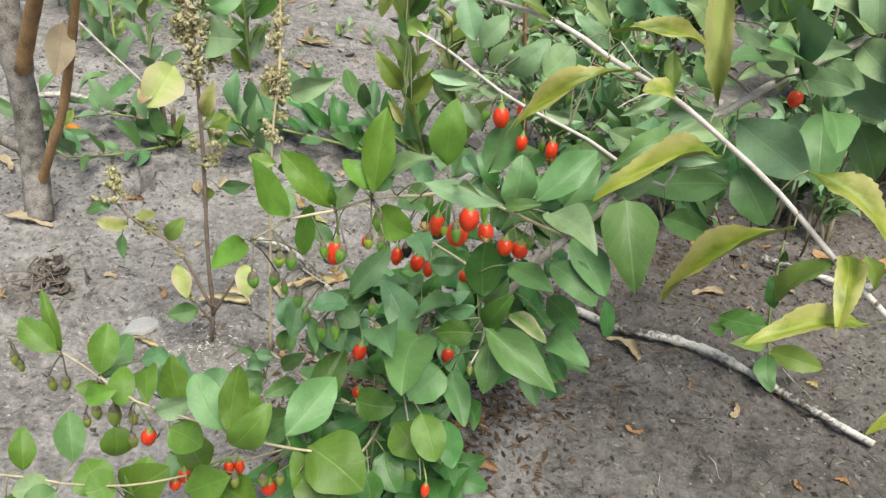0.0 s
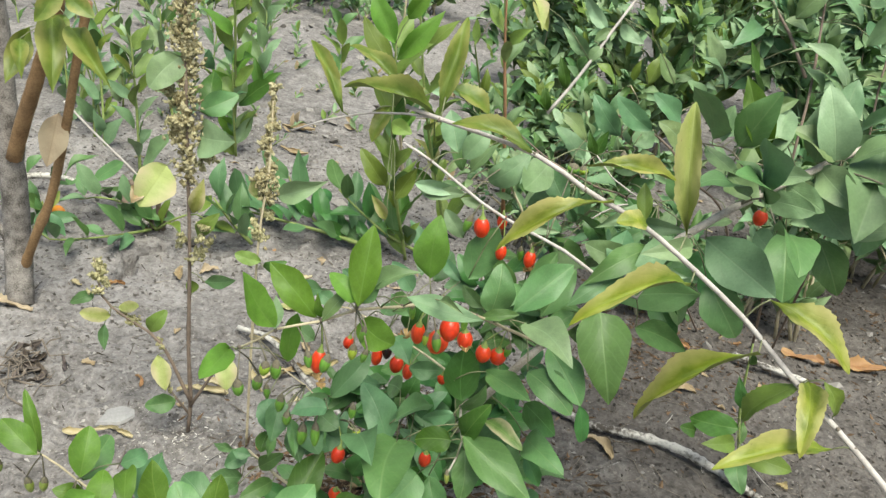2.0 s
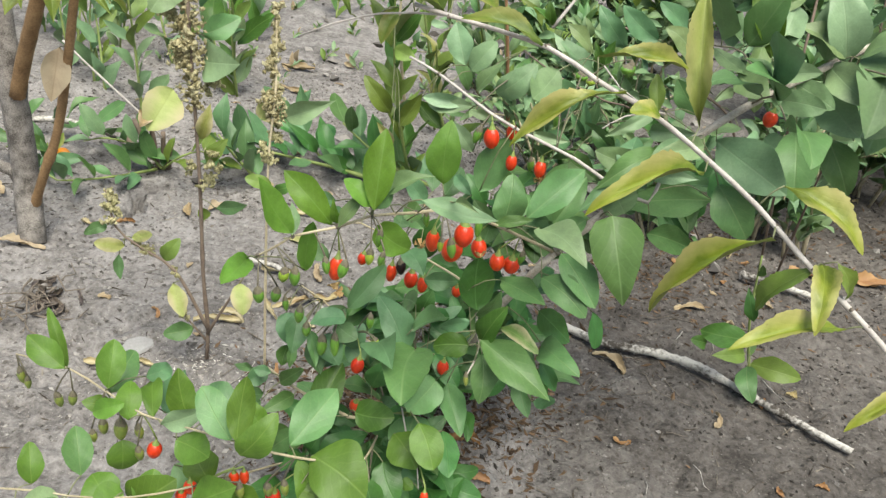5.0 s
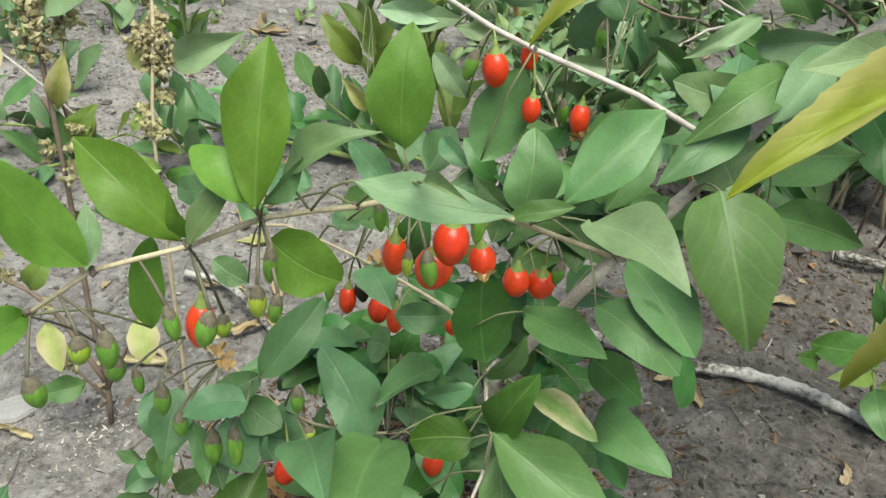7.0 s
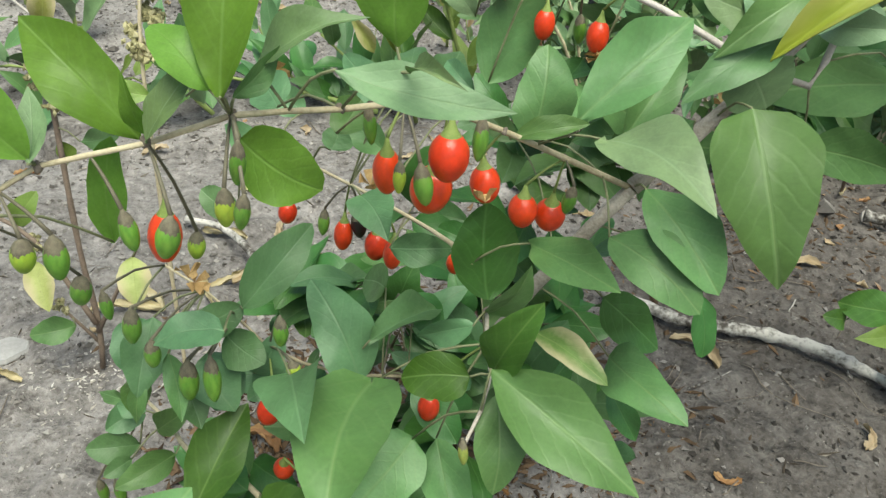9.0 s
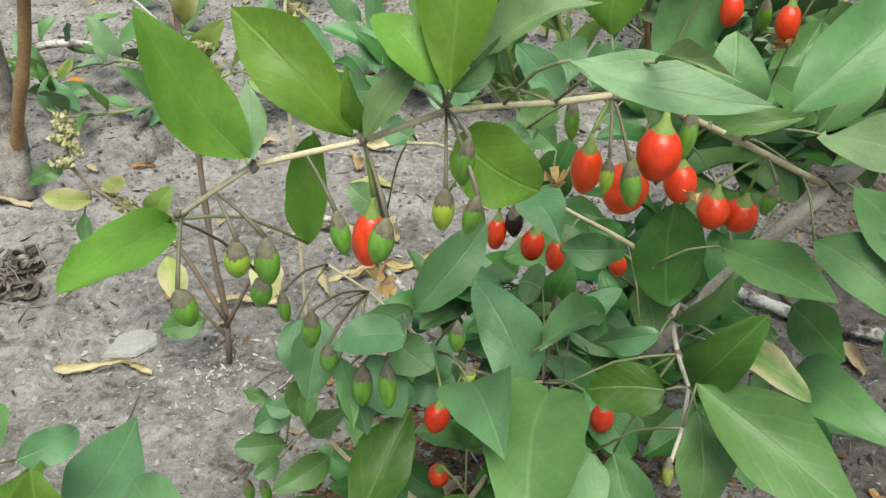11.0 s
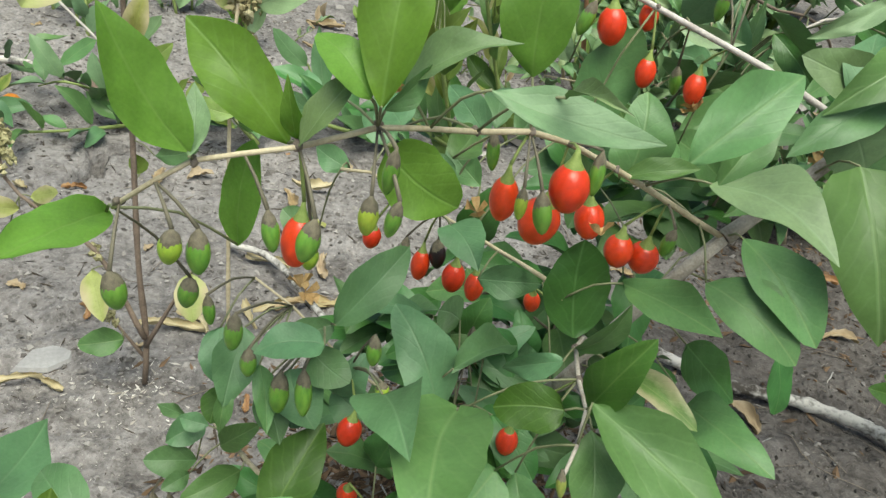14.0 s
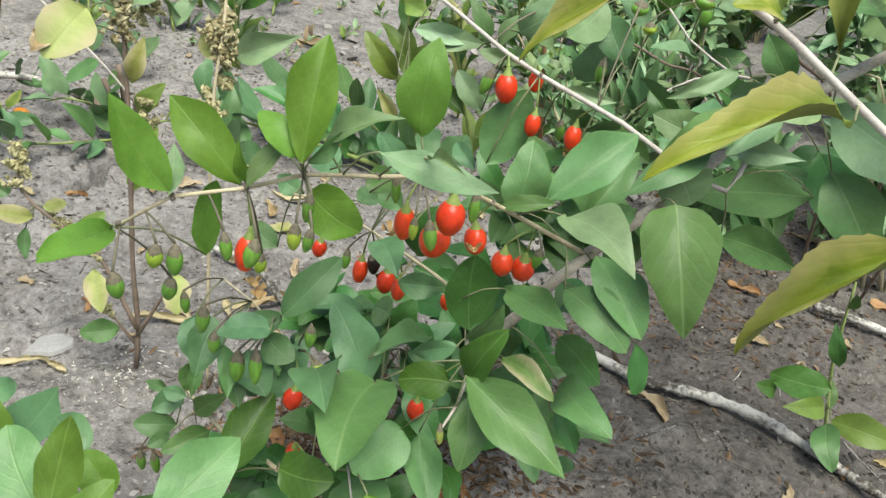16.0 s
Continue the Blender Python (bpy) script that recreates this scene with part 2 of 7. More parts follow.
def soil_material():
    m, n, l, b = nodes_of("dry_soil", 0.95, 0.15)
    tc = n.new("ShaderNodeTexCoord").outputs["Object"]
    big, mid, fine = noise_node(n, l, tc, 3.0, 4), noise_node(n, l, tc, 28.0, 5, 0.65), noise_node(n, l, tc, 260.0, 4, 0.7)
    k = math_node(n, l, "ADD", math_node(n, l, "MULTIPLY", big, 0.35), math_node(n, l, "MULTIPLY", mid, 0.4))
    k = math_node(n, l, "ADD", k, math_node(n, l, "MULTIPLY", fine, 0.25))
    # grit mottles the colour too, painting the small shadows of crumbly relief
    grit = noise_node(n, l, tc, 110.0, 4, 0.7)
    k = math_node(n, l, "ADD", math_node(n, l, "MULTIPLY", k, 0.7), math_node(n, l, "MULTIPLY", grit, 0.3))
    col = ramp_node(n, l, k, [(0.4, (0.1, 0.091, 0.085)), (0.49, (0.217, 0.201, 0.189)), (0.58, (0.338, 0.316, 0.3))])
    speck = ramp_node(n, l, noise_node(n, l, tc, 420.0, 2), [(0.66, 0.0), (0.74, 0.7)])
    col = mix_node(n, l, speck, col, (0.5, 0.47, 0.43))
    # dark dots put the shade of small crevices into the colour
    pits = ramp_node(n, l, noise_node(n, l, tc, 150.0, 3), [(0.3, 0.6), (0.41, 0.0)])
    col = mix_node(n, l, pits, col, (0.07, 0.058, 0.05))
    # darker, browner patch beside the bush: its shade put into the soil colour
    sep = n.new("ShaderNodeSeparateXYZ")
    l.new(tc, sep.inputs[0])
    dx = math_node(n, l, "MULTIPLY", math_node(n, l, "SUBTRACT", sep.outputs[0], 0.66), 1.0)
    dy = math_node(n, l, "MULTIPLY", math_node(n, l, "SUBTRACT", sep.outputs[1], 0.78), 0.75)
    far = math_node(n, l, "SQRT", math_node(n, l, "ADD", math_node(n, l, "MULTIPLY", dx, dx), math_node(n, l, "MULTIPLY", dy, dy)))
    # the same painted shade carried on behind, under the second bush
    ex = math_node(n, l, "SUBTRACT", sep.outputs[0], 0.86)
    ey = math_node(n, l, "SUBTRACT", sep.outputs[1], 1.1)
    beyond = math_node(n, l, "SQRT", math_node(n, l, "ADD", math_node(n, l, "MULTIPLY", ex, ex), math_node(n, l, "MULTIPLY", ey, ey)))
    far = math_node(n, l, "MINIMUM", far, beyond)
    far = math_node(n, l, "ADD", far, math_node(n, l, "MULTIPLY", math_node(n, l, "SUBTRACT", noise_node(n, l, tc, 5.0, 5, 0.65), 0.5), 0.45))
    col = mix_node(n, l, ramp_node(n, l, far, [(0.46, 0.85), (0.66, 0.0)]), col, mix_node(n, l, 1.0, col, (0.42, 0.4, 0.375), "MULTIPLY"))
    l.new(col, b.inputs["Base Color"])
    h = math_node(n, l, "ADD", math_node(n, l, "MULTIPLY", mid, 0.8), math_node(n, l, "ADD", math_node(n, l, "MULTIPLY", fine, 0.3), math_node(n, l, "MULTIPLY", grit, 0.7)))
    l.new(bump_node(n, l, h, 1.0, 0.006), b.inputs["Normal"])
    return m


def crumb_material(name, stops, scale=200.0):
    m, n, l, b = nodes_of(name, 0.95, 0.15)
    geo = n.new("ShaderNodeNewGeometry").outputs["Random Per Island"]
    tc = n.new("ShaderNodeTexCoord").outputs["Object"]
    k = math_node(n, l, "ADD", math_node(n, l, "MULTIPLY", geo, 0.75), math_node(n, l, "MULTIPLY", noise_node(n, l, tc, scale, 3), 0.25))
    l.new(ramp_node(n, l, k, stops), b.inputs["Base Color"])
    return m


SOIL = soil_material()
CRUMB = crumb_material("soil_crumb", [(0.1, (0.075, 0.067, 0.06)), (0.5, (0.19, 0.174, 0.158)), (0.95, (0.42, 0.395, 0.365))])
CHAFF = crumb_material("pale_chaff", [(0.1, (0.17, 0.15, 0.12)), (0.6, (0.3, 0.275, 0.24)), (0.95, (0.46, 0.43, 0.39))])
WHITE_CHAFF = crumb_material("white_chaff", [(0.1, (0.3, 0.27, 0.23)), (0.6, (0.52, 0.49, 0.44)), (0.95, (0.72, 0.69, 0.64))])
HUSK = crumb_material("seed_husk", [(0.1, (0.19, 0.16, 0.08)), (0.5, (0.34, 0.3, 0.165)), (0.95, (0.5, 0.455, 0.29))])
GREEN_HUSK = crumb_material("green_seed_husk", [(0.1, (0.17, 0.16, 0.075)), (0.5, (0.35, 0.325, 0.17)), (0.95, (0.54, 0.49, 0.3))])
STONE = bark_material("grey_stone", (0.25, 0.243, 0.235), (0.36, 0.35, 0.34), 60, 0.85, 0.5)


# ---- building helpers ----
def mesh_of(name, verts, faces, mats, smooth=True, slots=None, uvs=None):
    me = bpy.data.meshes.new(name)
    me.from_pydata([tuple(v) for v in verts], [], faces)
    for m in mats:
        me.materials.append(m)
    if slots is not None:
        me.polygons.foreach_set("material_index", slots)
    if smooth:
        me.polygons.foreach_set("use_smooth", [True] * len(me.polygons))
    if uvs is not None:
        index = np.empty(len(me.loops), np.int32)
        me.loops.foreach_get("vertex_index", index)
        me.uv_layers.new(name="blade").data.foreach_set("uv", np.asarray(uvs, np.float32)[index].ravel())
    me.update()
    return me


def part(name, me, parent, label=""):
    ob = new(name, me)
    ob.parent = parent
    if label:
        tagged(ob, label)
    return ob


def thing(name, place, label, category, group=""):
    return tagged_at(new(name), place, label, category, group)


def tagged_at(ob, place, label, category, group=""):
    ob.matrix_world = Matrix.Translation(place)
    ob["base"] = tuple(place)
    return tagged(ob, label, category, group)


def local(parent, p):
    return Vector(p) - Vector(parent["base"]) if "base" in parent else Vector(p)


def smooth_line(pts, step):
    """A curve through the points, sampled about every step metres."""
    p = [Vector(q) for q in pts]
    p = [2 * p[0] - p[1], *p, 2 * p[-1] - p[-2]]
    out = []
    for i in range(1, len(p) - 2):
        a, b, c, d = p[i - 1:i + 3]
        k = max(1, int((c - b).length / step))
        for j in range(k):
            t = j / k
            out.append(0.5 * (2 * b + (c - a) * t + (2 * a - 5 * b + 4 * c - d) * t * t + (3 * b - a - 3 * c + d) * t ** 3))
    out.append(p[-2])
    return out


def tube(line, r0, r1, sides=7, knots=0.0, seed=0):
    """Vertices and faces of a tapered round stem along a line, closed at both ends."""
    rng = random.Random(seed)
    verts, faces = [], []
    k = len(line)
    up = Vector((0.3, 0.2, 0.93))
    for i, p in enumerate(line):
        d = (line[min(i + 1, k - 1)] - line[max(i - 1, 0)]).normalized()
        s = d.cross(up)
        s = s.normalized() if s.length > 1e-4 else Vector((1, 0, 0))
        u = s.cross(d)
        r = (r0 + (r1 - r0) * i / max(1, k - 1)) * (1 + knots * rng.uniform(-1, 1))
        if knots and rng.random() < 0.12:
            r *= 1.25
        for j in range(sides):
            a = 2 * math.pi * j / sides
            verts.append(p + s * (r * math.cos(a)) + u * (r * math.sin(a)))
    for i in range(k - 1):
        for j in range(sides):
            faces.append((i * sides + j, i * sides + (j + 1) % sides, (i + 1) * sides + (j + 1) % sides, (i + 1) * sides + j))
    faces.append(tuple(range(sides))[::-1])
    faces.append(tuple((k - 1) * sides + j for j in range(sides)))
    return verts, faces


WOOD = {}


def branch(plant, name, pts, r0, r1, mat, label="", step=0.012, knots=0.06):
    line = smooth_line(pts, step)
    WOOD.setdefault(plant.name, []).extend(line)
    v, f = tube([local(plant, p) for p in line], r0, r1, 8, knots, len(line))
    return part(name, mesh_of(name, v, f, [mat]), plant, label)


def joined_line(plant, end, droop):
    """The way of a stalk from the nearest point of the plant's wood to end; droop lifts its middle."""
    near = min(WOOD[plant.name], key=lambda q: (q - end).length_squared + (0.00002 if q.z < end.z - 0.002 else 0))
    mid = near.lerp(end, 0.5) + Vector((0, 0, droop * (near - end).length))
    return smooth_line([near, mid, end], max(0.002, (near - end).length / 5)), (near - end).length


LEAF_FORM, LEAF_MESH = {}, {}
SHAPES = {"ovate": (0.86, 0.93), "round": (0.88, 0.62), "heart": (0.66, 0.66), "lance": (0.85, 1.08), "saw": (0.84, 0.7), "crumple": (0.7, 0.7)}


def leaf_form(shape, variant, fine):
    """Vertices, faces, slots and blade coordinates of a leaf one long and one wide, with an upper and a lower face."""
    key = (shape, variant, fine)
    if key in LEAF_FORM:
        return LEAF_FORM[key]
    rng = random.Random(str(key))
    arch, fold = rng.uniform(-0.05, 0.14), rng.uniform(0.08, 0.62)
    twist, wave, ph = rng.uniform(-0.8, 0.8), rng.uniform(0.02, 0.06), rng.uniform(0, 6)
    sway, curl = rng.uniform(-0.11, 0.11), rng.uniform(-0.05, 0.14)
    lump, rag = rng.uniform(0.004, 0.012), 0.035
    if shape == "saw":
        arch, fold, wave, lump = rng.uniform(0.1, 0.18), rng.uniform(0.35, 0.65), rng.uniform(0.025, 0.05), 0.009
        sway, curl, twist = sway * 0.8, 0.0, twist * 0.35
    if shape == "crumple":
        arch, fold, wave, lump, rag = 0.1, 0.5, 0.1, 0.06, 0.12
    if shape == "heart":
        arch, fold, wave = 0.1, 0.35, 0.045
    p, q = SHAPES[shape]
    p, q = p * rng.uniform(0.82, 1.14) if shape in ("ovate", "lance") else p * rng.uniform(0.9, 1.1), q * rng.uniform(0.82, 1.08)
    blunt = q * random.Random(variant * 7 + 3).uniform(0.62, 0.95) if shape == "ovate" else q * (1.4 if shape == "heart" else 1.0)
    ny, nx = {2: (18, 8), 1: (8, 4), 0: (5, 2)}[int(fine)]
    if shape == "saw" and fine == 2:
        ny = 52
    side = [rng.uniform(0, 6) for _ in range(4)]
    tooth = [[rng.random() for _ in range(14)] for _ in range(2)]
    verts, faces, slots, uvs = [], [], [], []
    for sheet in (0, 1):
        for i in range(ny + 1):
            y = i / ny
            base = 0.5 * math.sin(math.pi * min(1.0, y ** p)) ** (q + (blunt - q) * y) if 0 < i < ny else 0.004
            for j in range(nx + 1):
                u = 2 * j / nx - 1
                k = 0 if u < 0 else 1
                half = base * (0.97 + rag * math.sin(8 * y + side[k]) + 0.022 * math.sin(21 * y + side[k + 2])) + 0.012 * (1 - y) ** 3
                if shape == "saw":
                    half *= min(1.0, 0.12 + 3.2 * y)
                    half *= 1 + abs(u) * (0.014 + 0.055 * tooth[k][i // 4]) * ((i + 2 * k) % 4 - 2.2) / 1.6
                x = u * half * (1 + 0.07 * math.sin(ph) * (1 if u > 0 else -1))
                z = 4 * arch * y * (1 - y) + fold * (math.sqrt(x * x + 0.002) - 0.045) * 0.45 + twist * x * (y - 0.4) * 0.6
                z += wave * u * u * math.sin(8 * y + side[k]) * (1 - y * 0.3) * min(1.0, 4 * (1 - y))
                z += lump * math.sin(11 * y + ph) * math.sin(7 * x + side[0]) + 0.5 * lump * math.sin(23 * y + 17 * abs(x) + ph)
                z -= curl * max(0.0, y - 0.55) ** 2 * 3
                z -= sheet * (0.003 + 0.003 * (1 - u * u))
                verts.append((x + sway * 4 * y * (1 - y), y, z))
                uvs.append((0.5 + x, y))
    row, size = nx + 1, (nx + 1) * (ny + 1)
    for sheet in (0, 1):
        for i in range(ny):
            for j in range(nx):
                k = [sheet * size + i * row + j, sheet * size + i * row + j + 1, sheet * size + (i + 1) * row + j + 1, sheet * size + (i + 1) * row + j]
                faces.append(tuple(k if sheet == 0 else [k[0], k[3], k[2], k[1]]))
                slots.append(sheet)
    LEAF_FORM[key] = np.array(verts), np.array(faces), np.array(slots), np.array(uvs)
    return LEAF_FORM[key]


def leaf_mesh(kind, shape, variant, fine):
    key = (kind, shape, variant, fine)
    if key not in LEAF_MESH:
        v, f, sl, uv = leaf_form(shape, variant, fine)
        LEAF_MESH[key] = mesh_of("leaf_" + kind, v, [tuple(q) for q in f.tolist()], LEAF[kind], True, sl, uv)
    return LEAF_MESH[key]


def foliage(plant, leaves, kind, fine):
    """Many leaves of one kind joined into one mesh; leaves holds poses."""
    vs, fs, ss, us = [], [], [], []
    for i, m in enumerate(leaves):
        v, f, sl, uv = leaf_form(("ovate", "lance")[i % 2], i % 7, fine)
        a = np.array(m)
        fs.append(f + sum(len(x) for x in vs[-1:]) * i)
        vs.append(v @ a[:3, :3].T + a[:3, 3])
        ss.append(sl), us.append(uv)
    ob = part("foliage", mesh_of("foliage", np.concatenate(vs), np.concatenate(fs).tolist(), LEAF[kind], True, np.concatenate(ss), np.concatenate(us)), plant)
    return tagged(ob, kind="stuff")


def leaf_pose(base, tip, width, turn):
    axis = tip - base
    n = axis.length
    axis.normalize()
    side = axis.cross(Vector((0, 0, 1)) if abs(axis.z) < 0.97 else Vector((0, 1, 0))).normalized()
    nor = side.cross(axis)
    a = radians(turn)
    nor, side = nor * math.cos(a) + side * math.sin(a), side * math.cos(a) - nor * math.sin(a)
    m = Matrix((side * width, axis * n, nor * n)).transposed().to_4x4()
    m.translation = base
    return m


def facing(base, tip, want):
    """The turn that brings a leaf's upper face round towards a direction."""
    axis = (tip - base).normalized()
    side = axis.cross(Vector((0, 0, 1)) if abs(axis.z) < 0.97 else Vector((0, 1, 0))).normalized()
    return math.degrees(math.atan2(Vector(want).dot(side), Vector(want).dot(side.cross(axis))))


LIGHT = (0.0, -0.45, 0.85)
COUNT = [0]


def leaf(plant, base, tip, width, turn, kind, shape="", fine=2, stalk=True):
    COUNT[0] += 1
    base, tip = Vector(base), Vector(tip)
    if not shape:
        r = width / (tip - base).length
        shape = "round" if r > 0.72 else "ovate" if r > 0.42 else "lance"
    ob = part("leaf", leaf_mesh(kind, shape, COUNT[0] % 11, fine), plant)
    ob.matrix_local = leaf_pose(local(plant, base), local(plant, tip), width, turn)
    if stalk:
        line, n = joined_line(plant, base, 0.12)
        if n > 0.002:
            r = 0.00042
            v, f = tube([local(plant, p) for p in line], r * 1.1, r, 5)
            part("petiole" if n < 0.04 else "sprig", mesh_of("petiole", v, f, [PETIOLE]), plant)
    return ob


def saw_leaf(plant, base, tip, width, turn, kind):
    return leaf(plant, base, tip, width * 0.6, turn, kind, "saw")


def spindle(rings, sides, lumps, seed, blunt=0.7):
    """A berry, one long from z = 0 down to z = -1, half a unit in radius."""
    rng = random.Random(seed)
    verts, faces = [Vector((0, 0, 0))], []
    for i in range(1, rings):
        t = i / rings
        r = 0.5 * (math.sin(math.pi * t ** 0.92)) ** blunt
        for j in range(sides):
            a = 2 * math.pi * j / sides
            k = r * (1 + lumps * math.sin(2 * a + seed) + rng.uniform(-lumps, lumps) * 0.4)
            verts.append(Vector((k * math.cos(a), k * math.sin(a), -t)))
    verts.append(Vector((0, 0, -1)))
    for j in range(sides):
        faces.append((0, 1 + j, 1 + (j + 1) % sides))
        for i in range(rings - 2):
            a, b = 1 + i * sides, 1 + (i + 1) * sides
            faces.append((a + j, b + j, b + (j + 1) % sides, a + (j + 1) % sides))
        faces.append((1 + (rings - 2) * sides + (j + 1) % sides, 1 + (rings - 2) * sides + j, len(verts) - 1))
    return verts, faces


BERRY_MESH, CUP = {}, {}


def cup_mesh(dry):
    """The calyx: a funnel that widens from the stalk to a ragged rim round the berry's shoulder."""
    if dry not in CUP:
        verts, faces, sides = [], [], 12
        rings = [(0.0, 0.09), (-0.3, 0.15), (-0.6, 0.26), (-0.82, 0.4), (-1.0, 0.47)]
        if dry:
            rings = [(0.0, 0.09), (-0.2, 0.19), (-0.45, 0.38), (-0.72, 0.47), (-1.0, 0.53)]
        for z, r in rings:
            for j in range(sides):
                a = 2 * math.pi * j / sides
                lobe = (0.07 if j % 3 else -0.06) if z == -1.0 else 0
                verts.append((r * math.cos(a), r * math.sin(a), z - lobe))
        for i in range(len(rings) - 1):
            for j in range(sides):
                faces.append((i * sides + j, (i + 1) * sides + j, (i + 1) * sides + (j + 1) % sides, i * sides + (j + 1) % sides))
        faces.append(tuple(range(sides)))
        CUP[dry] = mesh_of("calyx", verts, faces, [DRY_CALYX if dry else CALYX])
    return CUP[dry]


def berry(plant, centre, width, length, kind):
    """A hanging berry with its calyx and its stalk."""
    COUNT[0] += 1
    rng = random.Random(COUNT[0])
    key = (kind, COUNT[0] % 4)
    if key not in BERRY_MESH:
        v, f = spindle(14, 16, 0.1 if kind == "black" else 0.03, key[1], 0.5 if kind == "red" else 0.6)
        BERRY_MESH[key] = mesh_of("berry_" + kind, v, f, [BERRY[kind]])
    label = {"red": "ripe orange-red berry", "green": "unripe green berry", "lime": "unripe yellow-green berry", "dull": "unripe dull olive-green berry", "black": "black shrivelled berry"}[kind]
    ob = part("berry", BERRY_MESH[key], plant, label)
    lean = Euler((rng.uniform(-0.2, 0.2), rng.uniform(-0.2, 0.2), rng.uniform(0, 6))).to_matrix().to_4x4()
    long = length > width * 1.05
    if kind == "red":
        length = max(length, width * 1.2)
    elif long:
        width, length = width * 0.88, max(length * 1.12, width * 1.5)
        centre = Vector(centre) + Vector((0, 0, length * 0.06))
    top = Vector(centre) + lean.to_3x3() @ Vector((0, 0, length / 2))
    pose_ = Matrix.Translation(local(plant, top)) @ lean @ Matrix.Diagonal((width, width, length, 1))
    ob.matrix_local = pose_
    inv = pose_.inverted()
    dry = kind != "red"
    h = length * (0.42 if dry else 0.42)
    sink = h * (0.74 if dry else 0.3)
    wide = width * (0.86 if dry else 0.6)
    cup = part("calyx", cup_mesh(dry), ob)
    cup.matrix_local = inv @ Matrix.Translation(local(plant, top + lean.to_3x3() @ Vector((0, 0, h - sink)))) @ lean @ Matrix.Diagonal((wide, wide, h, 1))
    line, n = joined_line(plant, top + lean.to_3x3() @ Vector((0, 0, (h - sink) * 0.95)), 0.06)
    v, f = tube([local(plant, p) for p in line], 0.00035, 0.0006, 6)
    part("pedicel", mesh_of("pedicel", [inv @ p for p in v], f, [STALK if dry else GREEN_STALK]), ob)
    return ob


# ---- ground ----
def cell_noise(x, y, scale, seed):
    """Smooth random heights, -1 to 1, on a lattice of that many metres."""
    u, v = x / scale, y / scale
    i, j = np.floor(u).astype(np.int64), np.floor(v).astype(np.int64)
    fu, fv = u - i, v - j
    fu, fv = fu * fu * (3 - 2 * fu), fv * fv * (3 - 2 * fv)

    def h(a, b):
        k = (a * 374761393 + b * 668265263 + seed * 974711) & 0x7FFFFFFF
        k = ((k ^ (k >> 13)) * 1274126177) & 0x7FFFFFFF
        return ((k ^ (k >> 16)) & 0xFFFF) / 32767.5 - 1
    return (h(i, j) * (1 - fu) + h(i + 1, j) * fu) * (1 - fv) + (h(i, j + 1) * (1 - fu) + h(i + 1, j + 1) * fu) * fv


CRACKS = [[(-0.3921, 0.8022, 0.0000), (-0.3922, 0.8315, 0.0000), (-0.4035, 0.8623, 0.0000), (-0.3905, 0.8872, 0.0000)], [(-0.3897, 0.8029, 0.0000), (-0.3992, 0.8553, 0.0000), (-0.3761, 0.8966, 0.0000)],
          [(-0.3844, 0.8281, 0.0000), (-0.3975, 0.8701, 0.0000), (-0.3830, 0.9105, 0.0000)]]


def ground_height(x, y):
    x, y = np.asarray(x, float), np.asarray(y, float)
    h = 0.004 * cell_noise(x, y, 0.31, 1) + 0.0034 * cell_noise(x, y, 0.06, 2) + 0.003 * cell_noise(x, y, 0.021, 3) + 0.003 * cell_noise(x, y, 0.0105, 4)
    clod = cell_noise(x, y, 0.035, 7)
    h = h + 0.006 * np.clip(clod - 0.3, 0, 1)
    for line in CRACKS:
        for (ax, ay, _), (bx, by, _) in zip(line, line[1:]):
            dx, dy = bx - ax, by - ay
            t = np.clip(((x - ax) * dx + (y - ay) * dy) / (dx * dx + dy * dy), 0, 1)
            d = np.hypot(x - ax - t * dx + 0.004 * cell_noise(x, y, 0.02, 11), y - ay - t * dy)
            h = h - 0.016 * np.clip(1.35 - d / 0.0042, 0, 1)
    return h


def steps(lo, hi, fine, far):
    mid = list(np.arange(lo, hi, fine))
    s, out = fine, []
    p = hi
    while p < far:
        out.append(p)
        s *= 1.12
        p += s
    s, p, pre = fine, lo, []
    while p > -far:
        s *= 1.12
        p -= s
        pre.append(p)
    return np.array(pre[::-1] + mid + out)


def soil_sheet():
    xs, ys = steps(-0.72, 0.66, 0.0034, 90), steps(0.42, 1.5, 0.0034, 90)
    gx, gy = np.meshgrid(xs, ys)
    z = ground_height(gx, gy)
    v = np.stack([gx.ravel(), gy.ravel(), z.ravel()], 1)
    nx, ny = len(xs), len(ys)
    a = (np.arange(ny - 1)[:, None] * nx + np.arange(nx - 1)[None]).ravel()
    f = np.stack([a, a + 1, a + 1 + nx, a + nx], 1)
    me = bpy.data.meshes.new("ground")
    me.vertices.add(len(v))
    me.vertices.foreach_set("co", v.ravel())
    me.loops.add(f.size)
    me.loops.foreach_set("vertex_index", f.ravel())
    me.polygons.add(len(f))
    me.polygons.foreach_set("loop_start", np.arange(0, f.size, 4))
    me.polygons.foreach_set("loop_total", np.full(len(f), 4))
    me.polygons.foreach_set("use_smooth", np.ones(len(f), bool))
    me.materials.append(SOIL)
    me.update()
    return tagged(new("ground", me), "bare grey-brown dry soil, cracked and crumbly", "soil", kind="structure")


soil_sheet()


def on_soil(x, y, up=0.0):
    return Vector((x, y, float(ground_height(x, y)) + up))


